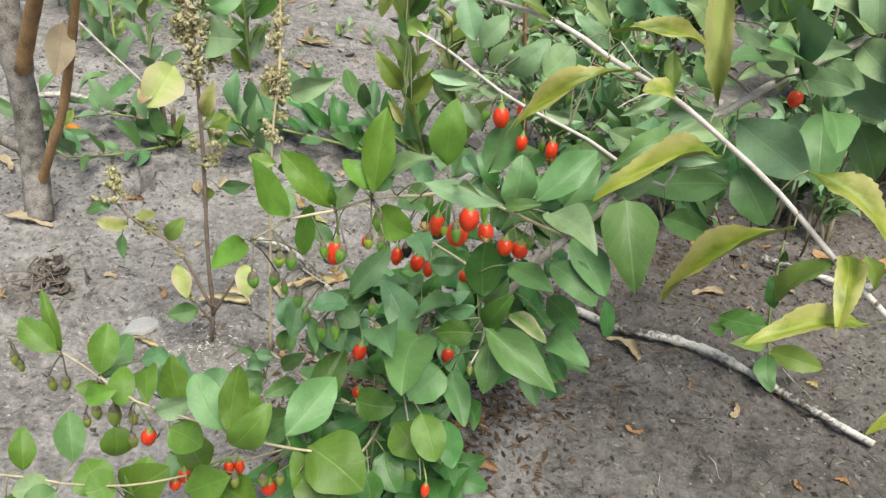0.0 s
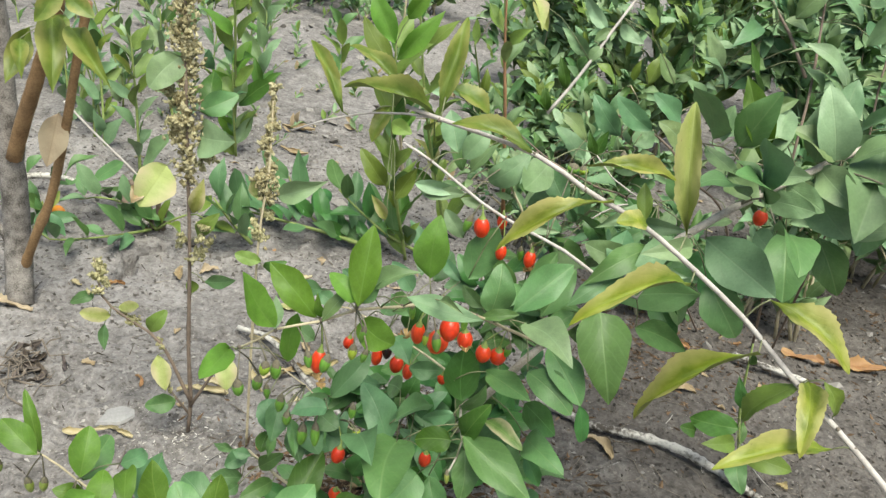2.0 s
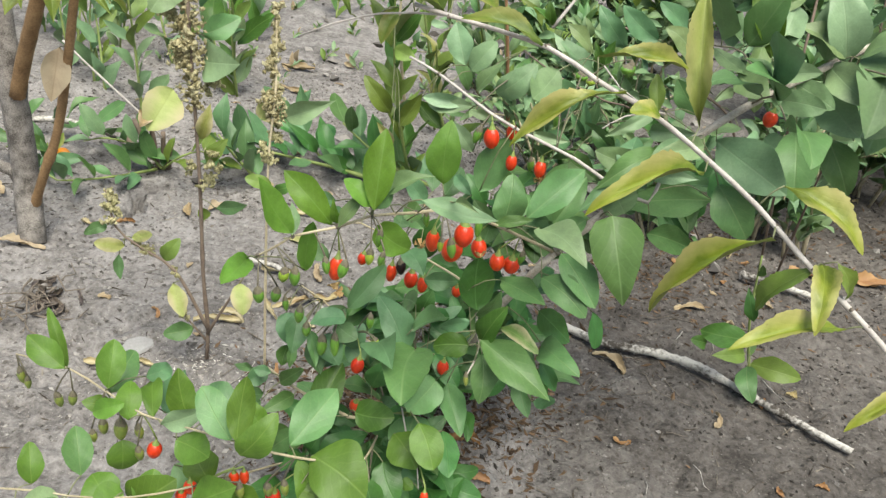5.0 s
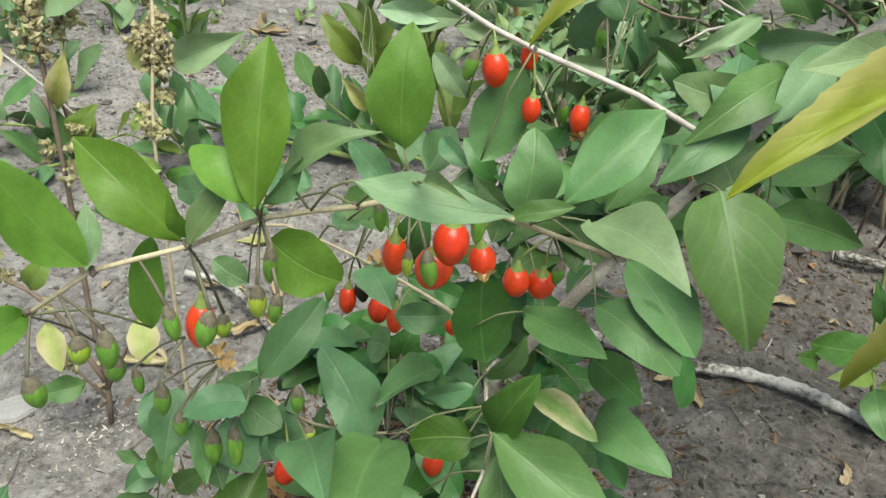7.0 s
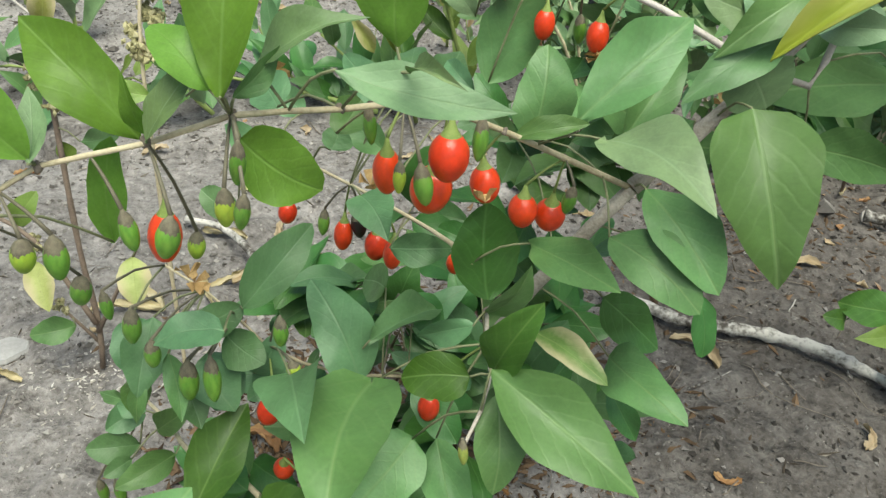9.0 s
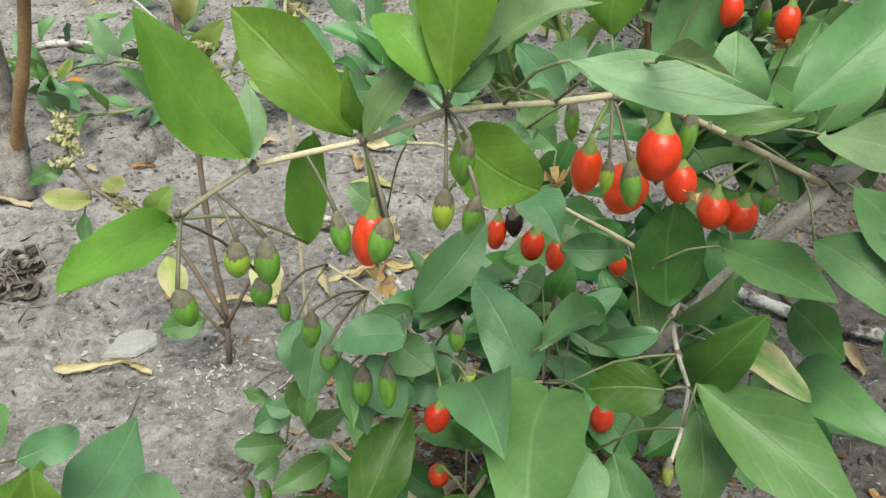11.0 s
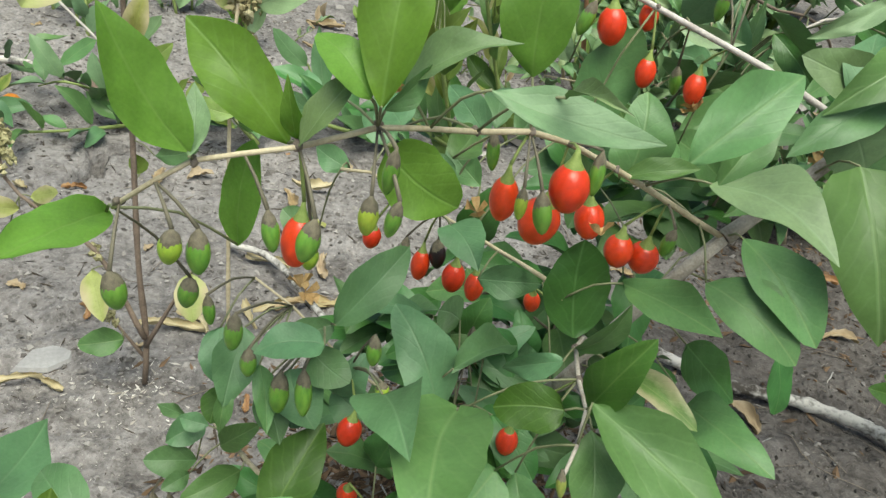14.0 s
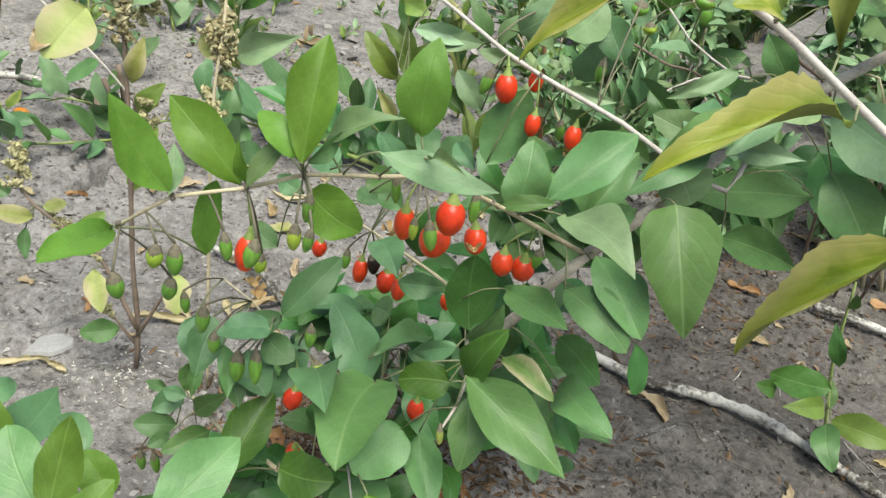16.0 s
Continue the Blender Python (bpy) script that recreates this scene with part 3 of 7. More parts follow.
def scattered(name, mat, label, category, count, area, size, flat, seed, near=None):
    """Loose bits lying on the soil, joined into one sheet of stuff."""
    rng = random.Random(seed)
    xs, ys = [], []
    while len(xs) < count:
        x, y = rng.uniform(area[0], area[1]), rng.uniform(area[2], area[3])
        if near:
            cx, cy, rad = near[rng.randrange(len(near))]
            x, y = cx + rng.gauss(0, rad), cy + rng.gauss(0, rad)
        xs.append(x), ys.append(y)
    zs = ground_height(np.array(xs), np.array(ys))
    verts, faces = [], []
    for x, y, z in zip(xs, ys, zs):
        s = size * (0.35 + rng.random() ** 2.5 * 1.6)
        rot = Euler((rng.uniform(-0.5, 0.5), rng.uniform(-0.5, 0.5), rng.uniform(0, 6.3))).to_matrix()
        o = len(verts)
        shape = [(1, 0, 0), (0.2, 0.7, 0.1), (-0.9, 0.1, 0), (-0.1, -0.7, 0), (0.1, 0.1, 0.75), (0, 0, -0.6)]
        for c in shape:
            c = Vector((c[0] * rng.uniform(0.7, 1.3) * flat[0], c[1] * rng.uniform(0.6, 1.3) * flat[1], c[2] * flat[2]))
            verts.append(rot @ (c * s) + Vector((x, y, z + s * 0.2 * flat[2])))
        for a, b in ((0, 1), (1, 2), (2, 3), (3, 0)):
            faces.append((o + a, o + b, o + 4))
            faces.append((o + b, o + a, o + 5))
    return tagged(new(name, mesh_of(name, verts, faces, [mat], False)), label, category, kind="stuff")


scattered("soil_crumbs", CRUMB, "small grey-brown crumbs of dry soil on the ground", "soil crumbs", 17000, (-0.75, 0.02, 0.45, 1.5), 0.0019, (1, 1, 0.8), 3)
# crumbs in a darker copy of the crumb colour, matching the painted shade
scattered("shaded_crumbs", crumb_material("shaded_crumb", [(0.1, (0.03, 0.026, 0.022)), (0.65, (0.11, 0.1, 0.09)), (0.97, (0.34, 0.315, 0.29))]), "small crumbs of soil coloured dark for the shade they lie in", "soil crumbs",
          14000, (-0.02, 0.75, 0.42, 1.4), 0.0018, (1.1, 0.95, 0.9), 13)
scattered("plant_debris", crumb_material("debris", [(0.1, (0.03, 0.025, 0.02)), (0.7, (0.1, 0.08, 0.06)), (0.95, (0.4, 0.36, 0.3))]), "dark broken bits of stem and root on the soil", "debris",
          3200, (-0.7, 0.75, 0.42, 1.5), 0.0019, (3.2, 0.4, 0.4), 14)
scattered("soil_clods", CRUMB, "larger grey clods of soil on the ground", "clods", 2200, (-2.0, 2.0, 0.9, 3.4), 0.009, (1, 1, 0.7), 4)
scattered("chaff", CHAFF, "pale dry flakes of chaff on the soil", "chaff", 500, (-0.6, 0.7, 0.45, 1.5), 0.0014, (1.3, 0.7, 0.4), 5)
scattered("chaff_heaps", WHITE_CHAFF, "pale seed chaff fallen at the weed's foot", "chaff", 300, (0, 1, 0, 1), 0.0013, (1.5, 0.6, 0.5), 6,
          [(-0.2036, 0.5801, 0.025), (-0.2036, 0.5901, 0.012), (-0.1781, 0.5773, 0.03), (-0.23, 0.56, 0.02), (-0.0042, 0.7146, 0.04)])
scattered("bush_litter", crumb_material("leaf_litter", [(0.1, (0.04, 0.028, 0.02)), (0.6, (0.13, 0.085, 0.05)), (0.85, (0.2, 0.13, 0.08)), (0.97, (0.42, 0.35, 0.26))]),
          "brown crumbled leaf litter under the goji bush", "leaf litter", 7500, (0, 1, 0, 1), 0.0026, (1.7, 0.7, 0.5), 8,
          [(0.0, 0.62, 0.05), (0.0, 0.57, 0.05), (-0.04, 0.56, 0.03), (-0.08, 0.53, 0.03), (-0.02, 0.53, 0.04), (0.04, 0.6, 0.05), (0.06, 0.68, 0.07), (-0.06, 0.58, 0.05), (0.3, 1.05, 0.15), (0.55, 1.1, 0.15), (0.25, 0.9, 0.07)])

# ---- goji bush ----
bush = thing("goji_bush", (0.02, 0.66, 0.0), "goji bush with grey-green leaves and hanging red and green berries", "bush")
branch(bush, "main_stem", [(0.0200, 0.6600, -0.0100), (0.0341, 0.5039, 0.1382), (0.0422, 0.5005, 0.1617), (0.0548, 0.5008, 0.1848), (0.0657, 0.4996, 0.2054), (0.0768, 0.5042, 0.2198)], 0.0036, 0.0028, BARK)
branch(bush, "main_stem", [(0.0769, 0.5038, 0.2205), (0.1092, 0.5193, 0.2554), (0.1372, 0.5316, 0.2906), (0.1839, 0.5500, 0.3307), (0.2228, 0.5741, 0.3507), (0.2707, 0.6073, 0.3707), (0.3146, 0.6351, 0.3796), (0.3707, 0.6653, 0.3929)], 0.0028, 0.0026, BARK)
branch(bush, "arching_branch", [(0.0768, 0.5042, 0.2198), (0.0647, 0.4986, 0.2263), (0.0500, 0.4870, 0.2364), (0.0286, 0.4720, 0.2500), (0.0116, 0.4610, 0.2595), (-0.0006, 0.4523, 0.2637), (-0.0149, 0.4343, 0.2670), (-0.0384, 0.4155, 0.2697), (-0.0547, 0.4028, 0.2655), (-0.0770, 0.3912, 0.2614), (-0.0837, 0.3850, 0.2571), (-0.0940, 0.3870, 0.2480), (-0.0975, 0.3895, 0.2445)], 0.0012, 0.0006, TWIG)
branch(bush, "low_branch", [(-0.0100, 0.6200, -0.0100), (0.0004, 0.4980, 0.1160), (-0.0190, 0.4740, 0.1340), (-0.0368, 0.4660, 0.1440), (-0.0480, 0.4600, 0.1545), (-0.0607, 0.4640, 0.1625), (-0.0740, 0.4660, 0.1720), (-0.0899, 0.4680, 0.1793)], 0.0010, 0.0005, TWIG)
branch(bush, "trailing_branch", [(-0.0200, 0.6000, -0.0100), (-0.0301, 0.4365, 0.1008), (-0.0563, 0.4438, 0.0979), (-0.0769, 0.4456, 0.1047), (-0.1002, 0.4723, 0.0908), (-0.1139, 0.4808, 0.0919)], 0.0015, 0.0009, TWIG)
branch(bush, "spur", [(0.0422, 0.5005, 0.1617), (0.0350, 0.4830, 0.1770), (0.0313, 0.4660, 0.1830), (0.0330, 0.4480, 0.1830), (0.0360, 0.4330, 0.1830), (0.0345, 0.4190, 0.1800), (0.0314, 0.4068, 0.1785)], 0.0010, 0.0006, BARK)
branch(bush, "inner_twig", [(0.0397, 0.4993, 0.1600), (0.0230, 0.4800, 0.1930), (0.0150, 0.4800, 0.2000), (-0.0036, 0.5000, 0.1960), (-0.0300, 0.5100, 0.2010), (-0.0598, 0.5078, 0.2133), (-0.0711, 0.5063, 0.2126)], 0.0011, 0.0006, TWIG)
branch(bush, "fine_twig", [(0.1512, 0.6387, 0.2872), (0.1424, 0.6429, 0.2860), (0.1111, 0.6422, 0.3007), (0.0957, 0.6482, 0.3141)], 0.0009, 0.0006, PALE_BARK)
branch(bush, "fine_twig", [(0.1491, 0.6435, 0.2860), (0.1205, 0.6376, 0.2804), (0.0974, 0.6219, 0.2666)], 0.0009, 0.0006, PALE_BARK)
branch(bush, "back_twig", [(0.1414, 0.5383, 0.2928), (0.1331, 0.5271, 0.2586), (0.1164, 0.5280, 0.2615), (0.0949, 0.5366, 0.2691), (0.0788, 0.5423, 0.2749), (0.0341, 0.5444, 0.2886), (0.0165, 0.5517, 0.2932), (-0.0253, 0.5714, 0.3088), (-0.0488, 0.5822, 0.3142)], 0.0014, 0.0010, PALE_BARK)
leaf(bush, (-0.0765, 0.3878, 0.2651), (-0.0917, 0.3799, 0.2988), 0.0171, -59, "bright", "ovate")
leaf(bush, (-0.0759, 0.3870, 0.2643), (-0.0799, 0.3980, 0.2786), 0.0080, -10, "sage", "lance")
leaf(bush, (-0.0595, 0.4085, 0.2633), (-0.0896, 0.4138, 0.2888), 0.0184, -36, "bright", "ovate")
leaf(bush, (-0.0740, 0.4130, 0.2270), (-0.0715, 0.4160, 0.2590), 0.0122, 178, "bright", "ovate")
leaf(bush, (-0.0566, 0.4061, 0.2659), (-0.0580, 0.4005, 0.2839), 0.0057, -157, "bright", "lance")
leaf(bush, (-0.0536, 0.4001, 0.2670), (-0.0424, 0.4100, 0.2852), 0.0085, 24, "sage", "lance")
leaf(bush, (-0.0352, 0.4020, 0.2804), (-0.0360, 0.4201, 0.3216), 0.0181, 2, "bright", "ovate")
leaf(bush, (-0.0380, 0.4030, 0.2816), (-0.0545, 0.4106, 0.2924), 0.0120, -20, "bright", "ovate")
leaf(bush, (-0.0366, 0.4136, 0.2753), (-0.0273, 0.4252, 0.2861), 0.0075, 90, "mid")
leaf(bush, (-0.0352, 0.4250, 0.2778), (-0.0071, 0.4280, 0.2958), 0.0125, 31, "sage", "lance")
leaf(bush, (-0.0034, 0.4507, 0.2804), (-0.0043, 0.4584, 0.3180), 0.0211, -179, "bright", "ovate")
leaf(bush, (-0.0345, 0.4110, 0.2660), (-0.0139, 0.4120, 0.2536), 0.0195, 75, "bright", "round")
leaf(bush, (-0.0112, 0.4137, 0.2861), (0.0327, 0.4131, 0.2824), 0.0135, 36, "sage", "lance")
leaf(bush, (0.0066, 0.4143, 0.2877), (0.0211, 0.3967, 0.2929), 0.0044, 37, "pale", "lance")
leaf(bush, (-0.1046, 0.3977, 0.2372), (-0.1031, 0.3525, 0.2474), 0.0141, -29, "bright", "ovate")
leaf(bush, (0.0308, 0.4778, 0.1793), (0.0257, 0.4827, 0.2178), 0.0262, -163, "dark", "ovate")
leaf(bush, (0.0312, 0.4643, 0.1836), (0.0437, 0.4563, 0.2121), 0.0130, 137, "mid", "lance")
leaf(bush, (0.0427, 0.4791, 0.2056), (0.0710, 0.4476, 0.2133), 0.0171, 41, "mid", "ovate")
leaf(bush, (0.0688, 0.4758, 0.2148), (0.1006, 0.4571, 0.2022), 0.0219, 33, "mid", "ovate")
leaf(bush, (0.0797, 0.4906, 0.2272), (0.1051, 0.4595, 0.2094), 0.0219, 29, "mid", "ovate")
leaf(bush, (0.0606, 0.4707, 0.2523), (0.0886, 0.4325, 0.2537), 0.0225, 25, "pale", "heart")
leaf(bush, (0.1051, 0.4881, 0.2623), (0.1211, 0.4556, 0.2170), 0.0340, 23, "mid", "heart")
leaf(bush, (0.1409, 0.5372, 0.2307), (0.1699, 0.5088, 0.2365), 0.0205, 68, "mid")
leaf(bush, (0.1884, 0.5748, 0.2486), (0.1148, 0.5335, 0.2493), 0.0253, -63, "mid")
leaf(bush, (0.1924, 0.6065, 0.2635), (0.2113, 0.5674, 0.2312), 0.0289, 47, "dark")
leaf(bush, (0.1133, 0.5107, 0.1741), (0.1212, 0.5066, 0.1456), 0.0128, 35, "dark", "ovate")
leaf(bush, (0.0734, 0.4897, 0.1801), (0.1006, 0.4987, 0.1527), 0.0201, 68, "dark", "ovate")
leaf(bush, (0.0801, 0.4823, 0.1577), (0.1026, 0.4438, 0.1667), 0.0209, 37, "mid", "ovate")
leaf(bush, (0.0808, 0.4749, 0.1501), (0.0953, 0.4659, 0.1315), 0.0111, 48, "dark")
leaf(bush, (0.0356, 0.4228, 0.1945), (0.0829, 0.3984, 0.1772), 0.0245, 33, "mid", "lance")
leaf(bush, (0.0364, 0.4310, 0.1858), (0.0471, 0.4215, 0.2219), 0.0153, 101, "young", "ovate")
leaf(bush, (0.0487, 0.4653, 0.1778), (0.0752, 0.4459, 0.1758), 0.0115, 28, "scorch", "ovate")
leaf(bush, (0.0386, 0.4264, 0.1809), (0.0423, 0.4052, 0.1590), 0.0177, -3, "mid", "ovate")
leaf(bush, (0.0294, 0.4316, 0.1820), (0.0067, 0.4317, 0.1759), 0.0167, -59, "young", "round")
leaf(bush, (0.0274, 0.4571, 0.1823), (0.0070, 0.4611, 0.1695), 0.0102, -77, "bluish", "ovate")
leaf(bush, (-0.0047, 0.4421, 0.1617), (-0.0033, 0.3805, 0.1731), 0.0339, -5, "mid", "round")
leaf(bush, (0.0125, 0.4327, 0.1484), (-0.0012, 0.4051, 0.1425), 0.0236, -27, "mid")
leaf(bush, (-0.0291, 0.4273, 0.1740), (-0.0132, 0.3901, 0.1853), 0.0235, 29, "bluish", "heart")
leaf(bush, (-0.0127, 0.4613, 0.1429), (-0.0370, 0.4793, 0.1751), 0.0234, -26, "bluish", "ovate")
leaf(bush, (-0.0100, 0.4623, 0.1639), (0.0115, 0.5082, 0.1511), 0.0171, 7, "bluish", "ovate")
leaf(bush, (-0.0519, 0.4470, 0.1822), (-0.0340, 0.4715, 0.2051), 0.0166, 46, "bluish", "ovate")
leaf(bush, (-0.0243, 0.5048, 0.1996), (-0.0088, 0.4847, 0.1933), 0.0179, 27, "bluish", "heart")
leaf(bush, (-0.0087, 0.4873, 0.1890), (0.0147, 0.4904, 0.1911), 0.0134, 66, "bluish", "ovate")
leaf(bush, (-0.0106, 0.5242, 0.1310), (-0.0037, 0.5274, 0.1561), 0.0173, 63, "dark")
leaf(bush, (-0.0495, 0.4252, 0.1900), (-0.0706, 0.4188, 0.1850), 0.0152, -20, "bluish", "heart")
leaf(bush, (-0.0834, 0.4437, 0.1747), (-0.0816, 0.4224, 0.1567), 0.0163, -16, "bluish")
leaf(bush, (-0.0832, 0.4293, 0.1591), (-0.0826, 0.4211, 0.1443), 0.0066, -17, "mid")
leaf(bush, (-0.0728, 0.4311, 0.1707), (-0.0653, 0.4205, 0.1505), 0.0086, 10, "mid")
leaf(bush, (-0.0609, 0.4519, 0.1648), (-0.0441, 0.4451, 0.1600), 0.0153, 40, "bluish")
leaf(bush, (-0.0685, 0.4512, 0.1546), (-0.0530, 0.4355, 0.1443), 0.0186, 20, "bluish")
leaf(bush, (-0.0630, 0.4134, 0.1100), (-0.0522, 0.4453, 0.1389), 0.0223, 15, "young", "ovate")
leaf(bush, (-0.1145, 0.4788, 0.0884), (-0.1260, 0.4650, 0.0865), 0.0142, -45, "bluish")
leaf(bush, (-0.1147, 0.4709, 0.0744), (-0.1339, 0.4597, 0.0782), 0.0148, -48, "bluish")
leaf(bush, (-0.0849, 0.4481, 0.1004), (-0.1009, 0.4281, 0.0983), 0.0124, -42, "mid")
leaf(bush, (-0.1267, 0.4862, 0.0834), (-0.1460, 0.4934, 0.0790), 0.0071, -45, "bluish")
leaf(bush, (-0.0341, 0.4071, 0.1313), (-0.0090, 0.4019, 0.1381), 0.0210, 45, "young")
leaf(bush, (0.0201, 0.4413, 0.1418), (0.0347, 0.4107, 0.1255), 0.0173, 16, "mid")
leaf(bush, (0.0025, 0.4310, 0.1162), (0.0071, 0.4067, 0.1027), 0.0292, 2, "mid")
leaf(bush, (0.0080, 0.4648, 0.1448), (0.0277, 0.4485, 0.1327), 0.0164, 34, "dark")
leaf(bush, (0.0178, 0.5409, 0.2385), (0.0309, 0.5479, 0.2796), 0.0251, 60, "mid")
leaf(bush, (0.0382, 0.5193, 0.2270), (0.0389, 0.5321, 0.2601), 0.0234, 3, "mid")
leaf(bush, (0.0511, 0.4801, 0.2533), (0.0834, 0.5033, 0.2849), 0.0230, 38, "mid", "ovate")
leaf(bush, (0.0724, 0.5242, 0.2297), (0.0914, 0.5491, 0.2608), 0.0175, 30, "mid")
leaf(bush, (0.0074, 0.5719, 0.2547), (-0.0097, 0.5747, 0.2730), 0.0127, -67, "pale")
leaf(bush, (-0.0341, 0.5657, 0.2921), (0.0023, 0.5691, 0.2917), 0.0110, 76, "pale")
leaf(bush, (-0.0000, 0.5618, 0.2894), (0.0243, 0.5576, 0.2877), 0.0080, 74, "pale")
leaf(bush, (0.0478, 0.5714, 0.2776), (0.0754, 0.5680, 0.2768), 0.0088, 74, "pale")
leaf(bush, (-0.0074, 0.5627, 0.2200), (0.0011, 0.5937, 0.2330), 0.0179, 27, "bluish")
leaf(bush, (-0.0172, 0.5623, 0.2211), (-0.0200, 0.5907, 0.2313), 0.0147, 4, "bluish")
leaf(bush, (-0.0665, 0.4509, 0.2567), (-0.0820, 0.4585, 0.2525), 0.0109, -69, "bluish")
leaf(bush, (-0.0391, 0.4533, 0.2563), (-0.0496, 0.4652, 0.2589), 0.0142, -36, "bluish")
leaf(bush, (0.0309, 0.4771, 0.2453), (0.0554, 0.4783, 0.2535), 0.0085, 36, "mid")
leaf(bush, (-0.0230, 0.4610, 0.2466), (-0.0189, 0.4761, 0.2522), 0.0122, 31, "mid")
leaf(bush, (-0.0312, 0.4845, 0.2283), (-0.0293, 0.4888, 0.2357), 0.0115, 32, "bluish")
leaf(bush, (-0.0138, 0.5123, 0.1514), (-0.0237, 0.5126, 0.1538), 0.0183, -54, "bluish")
leaf(bush, (-0.0013, 0.5132, 0.1509), (0.0134, 0.4972, 0.1402), 0.0151, 31, "dark")
leaf(bush, (-0.0387, 0.4556, 0.1366), (-0.0534, 0.4583, 0.1439), 0.0166, -44, "bluish")
leaf(bush, (-0.0934, 0.4460, 0.1702), (-0.0848, 0.4328, 0.1554), 0.0161, 7, "bluish")
leaf(bush, (-0.0900, 0.4440, 0.1455), (-0.0912, 0.4330, 0.1363), 0.0107, -24, "young")
leaf(bush, (-0.0776, 0.4467, 0.1481), (-0.0637, 0.4305, 0.1372), 0.0138, 15, "bluish")
leaf(bush, (-0.0712, 0.4461, 0.1666), (-0.0543, 0.4539, 0.1775), 0.0136, 56, "bluish")
leaf(bush, (-0.0607, 0.4582, 0.1451), (-0.0646, 0.4449, 0.1322), 0.0170, -27, "bluish")
leaf(bush, (-0.0518, 0.4538, 0.1460), (-0.0423, 0.4588, 0.1635), 0.0141, 60, "bluish")
leaf(bush, (-0.1095, 0.4718, 0.0957), (-0.1227, 0.4711, 0.0967), 0.0091, -46, "bluish")
leaf(bush, (-0.0996, 0.4616, 0.0963), (-0.0829, 0.4614, 0.1136), 0.0118, 71, "mid")
leaf(bush, (-0.1133, 0.4607, 0.0764), (-0.1198, 0.4487, 0.0767), 0.0090, -42, "bluish")
leaf(bush, (-0.0675, 0.4480, 0.1074), (-0.0501, 0.4353, 0.1022), 0.0168, 26, "dark")
leaf(bush, (-0.0319, 0.4550, 0.1136), (-0.0234, 0.4572, 0.1368), 0.0168, 71, "dark")
leaf(bush, (0.0979, 0.6764, 0.2406), (0.0904, 0.6822, 0.2730), 0.0102, -55, "bluish")
leaf(bush, (0.0975, 0.6771, 0.2419), (0.1028, 0.6865, 0.2785), 0.0095, 22, "bluish")
leaf(bush, (0.0962, 0.6774, 0.2426), (0.0789, 0.6764, 0.2645), 0.0088, -87, "bluish")
leaf(bush, (0.1022, 0.6758, 0.2387), (0.1124, 0.6771, 0.2600), 0.0095, 70, "mid")
leaf(bush, (0.1621, 0.6479, 0.2606), (0.1407, 0.6465, 0.2826), 0.0202, -92, "mid")
leaf(bush, (0.1333, 0.6820, 0.2857), (0.1516, 0.6755, 0.2914), 0.0140, 81, "mid")
leaf(bush, (0.1798, 0.6625, 0.2836), (0.1569, 0.6631, 0.3094), 0.0202, -92, "mid")
leaf(bush, (0.1204, 0.6245, 0.2671), (0.1072, 0.6041, 0.2536), 0.0161, -30, "bluish")
leaf(bush, (0.1323, 0.5907, 0.2870), (0.1579, 0.5557, 0.3022), 0.0130, 89, "pale")
leaf(bush, (0.1323, 0.5390, 0.2766), (0.1598, 0.5224, 0.2832), 0.0136, 76, "pale")
leaf(bush, (0.0803, 0.5960, 0.2499), (0.0611, 0.5637, 0.2168), 0.0186, -22, "mid")
leaf(bush, (0.0945, 0.6116, 0.2748), (0.1146, 0.5921, 0.2571), 0.0161, 64, "dark")
leaf(bush, (0.1435, 0.6165, 0.2744), (0.1074, 0.5793, 0.2562), 0.0159, -42, "mid")
leaf(bush, (0.1475, 0.6003, 0.2655), (0.1085, 0.5627, 0.2470), 0.0159, -41, "mid")
leaf(bush, (0.1356, 0.6058, 0.2977), (0.0999, 0.5809, 0.2807), 0.0104, -55, "pale")
leaf(bush, (0.0583, 0.5511, 0.2357), (0.0360, 0.5200, 0.2258), 0.0145, -39, "mid")
leaf(bush, (-0.0174, 0.5092, 0.2367), (-0.0352, 0.5160, 0.2520), 0.0132, -58, "bluish")
leaf(bush, (-0.0160, 0.5096, 0.2168), (-0.0322, 0.5142, 0.2280), 0.0132, -59, "mid")
leaf(bush, (0.0401, 0.5897, 0.2460), (0.0197, 0.5929, 0.2554), 0.0102, -75, "bluish")
leaf(bush, (0.0124, 0.5536, 0.2283), (-0.0026, 0.5679, 0.2357), 0.0098, -53, "bluish")
leaf(bush, (0.0888, 0.5778, 0.1756), (0.0747, 0.5833, 0.1878), 0.0145, -66, "dark")
leaf(bush, (0.0185, 0.5576, 0.1527), (0.0011, 0.5584, 0.1572), 0.0135, -61, "dark")
leaf(bush, (0.0329, 0.5650, 0.2039), (0.0141, 0.5705, 0.2170), 0.0117, -65, "bluish")
leaf(bush, (-0.0572, 0.5391, 0.2154), (-0.0739, 0.5421, 0.2235), 0.0135, -61, "bluish")
leaf(bush, (-0.0733, 0.5300, 0.2021), (-0.0895, 0.5318, 0.2083), 0.0120, -59, "bluish")
leaf(bush, (-0.0859, 0.5308, 0.1651), (-0.1036, 0.5339, 0.1738), 0.0143, -52, "bluish")
leaf(bush, (0.1306, 0.5293, 0.2948), (0.0928, 0.5016, 0.2729), 0.0192, -44, "mid")
leaf(bush, (0.1188, 0.5204, 0.2775), (0.0844, 0.4962, 0.2571), 0.0160, -43, "bluish")
leaf(bush, (0.1445, 0.5325, 0.3062), (0.1226, 0.5076, 0.2830), 0.0174, -26, "sage")
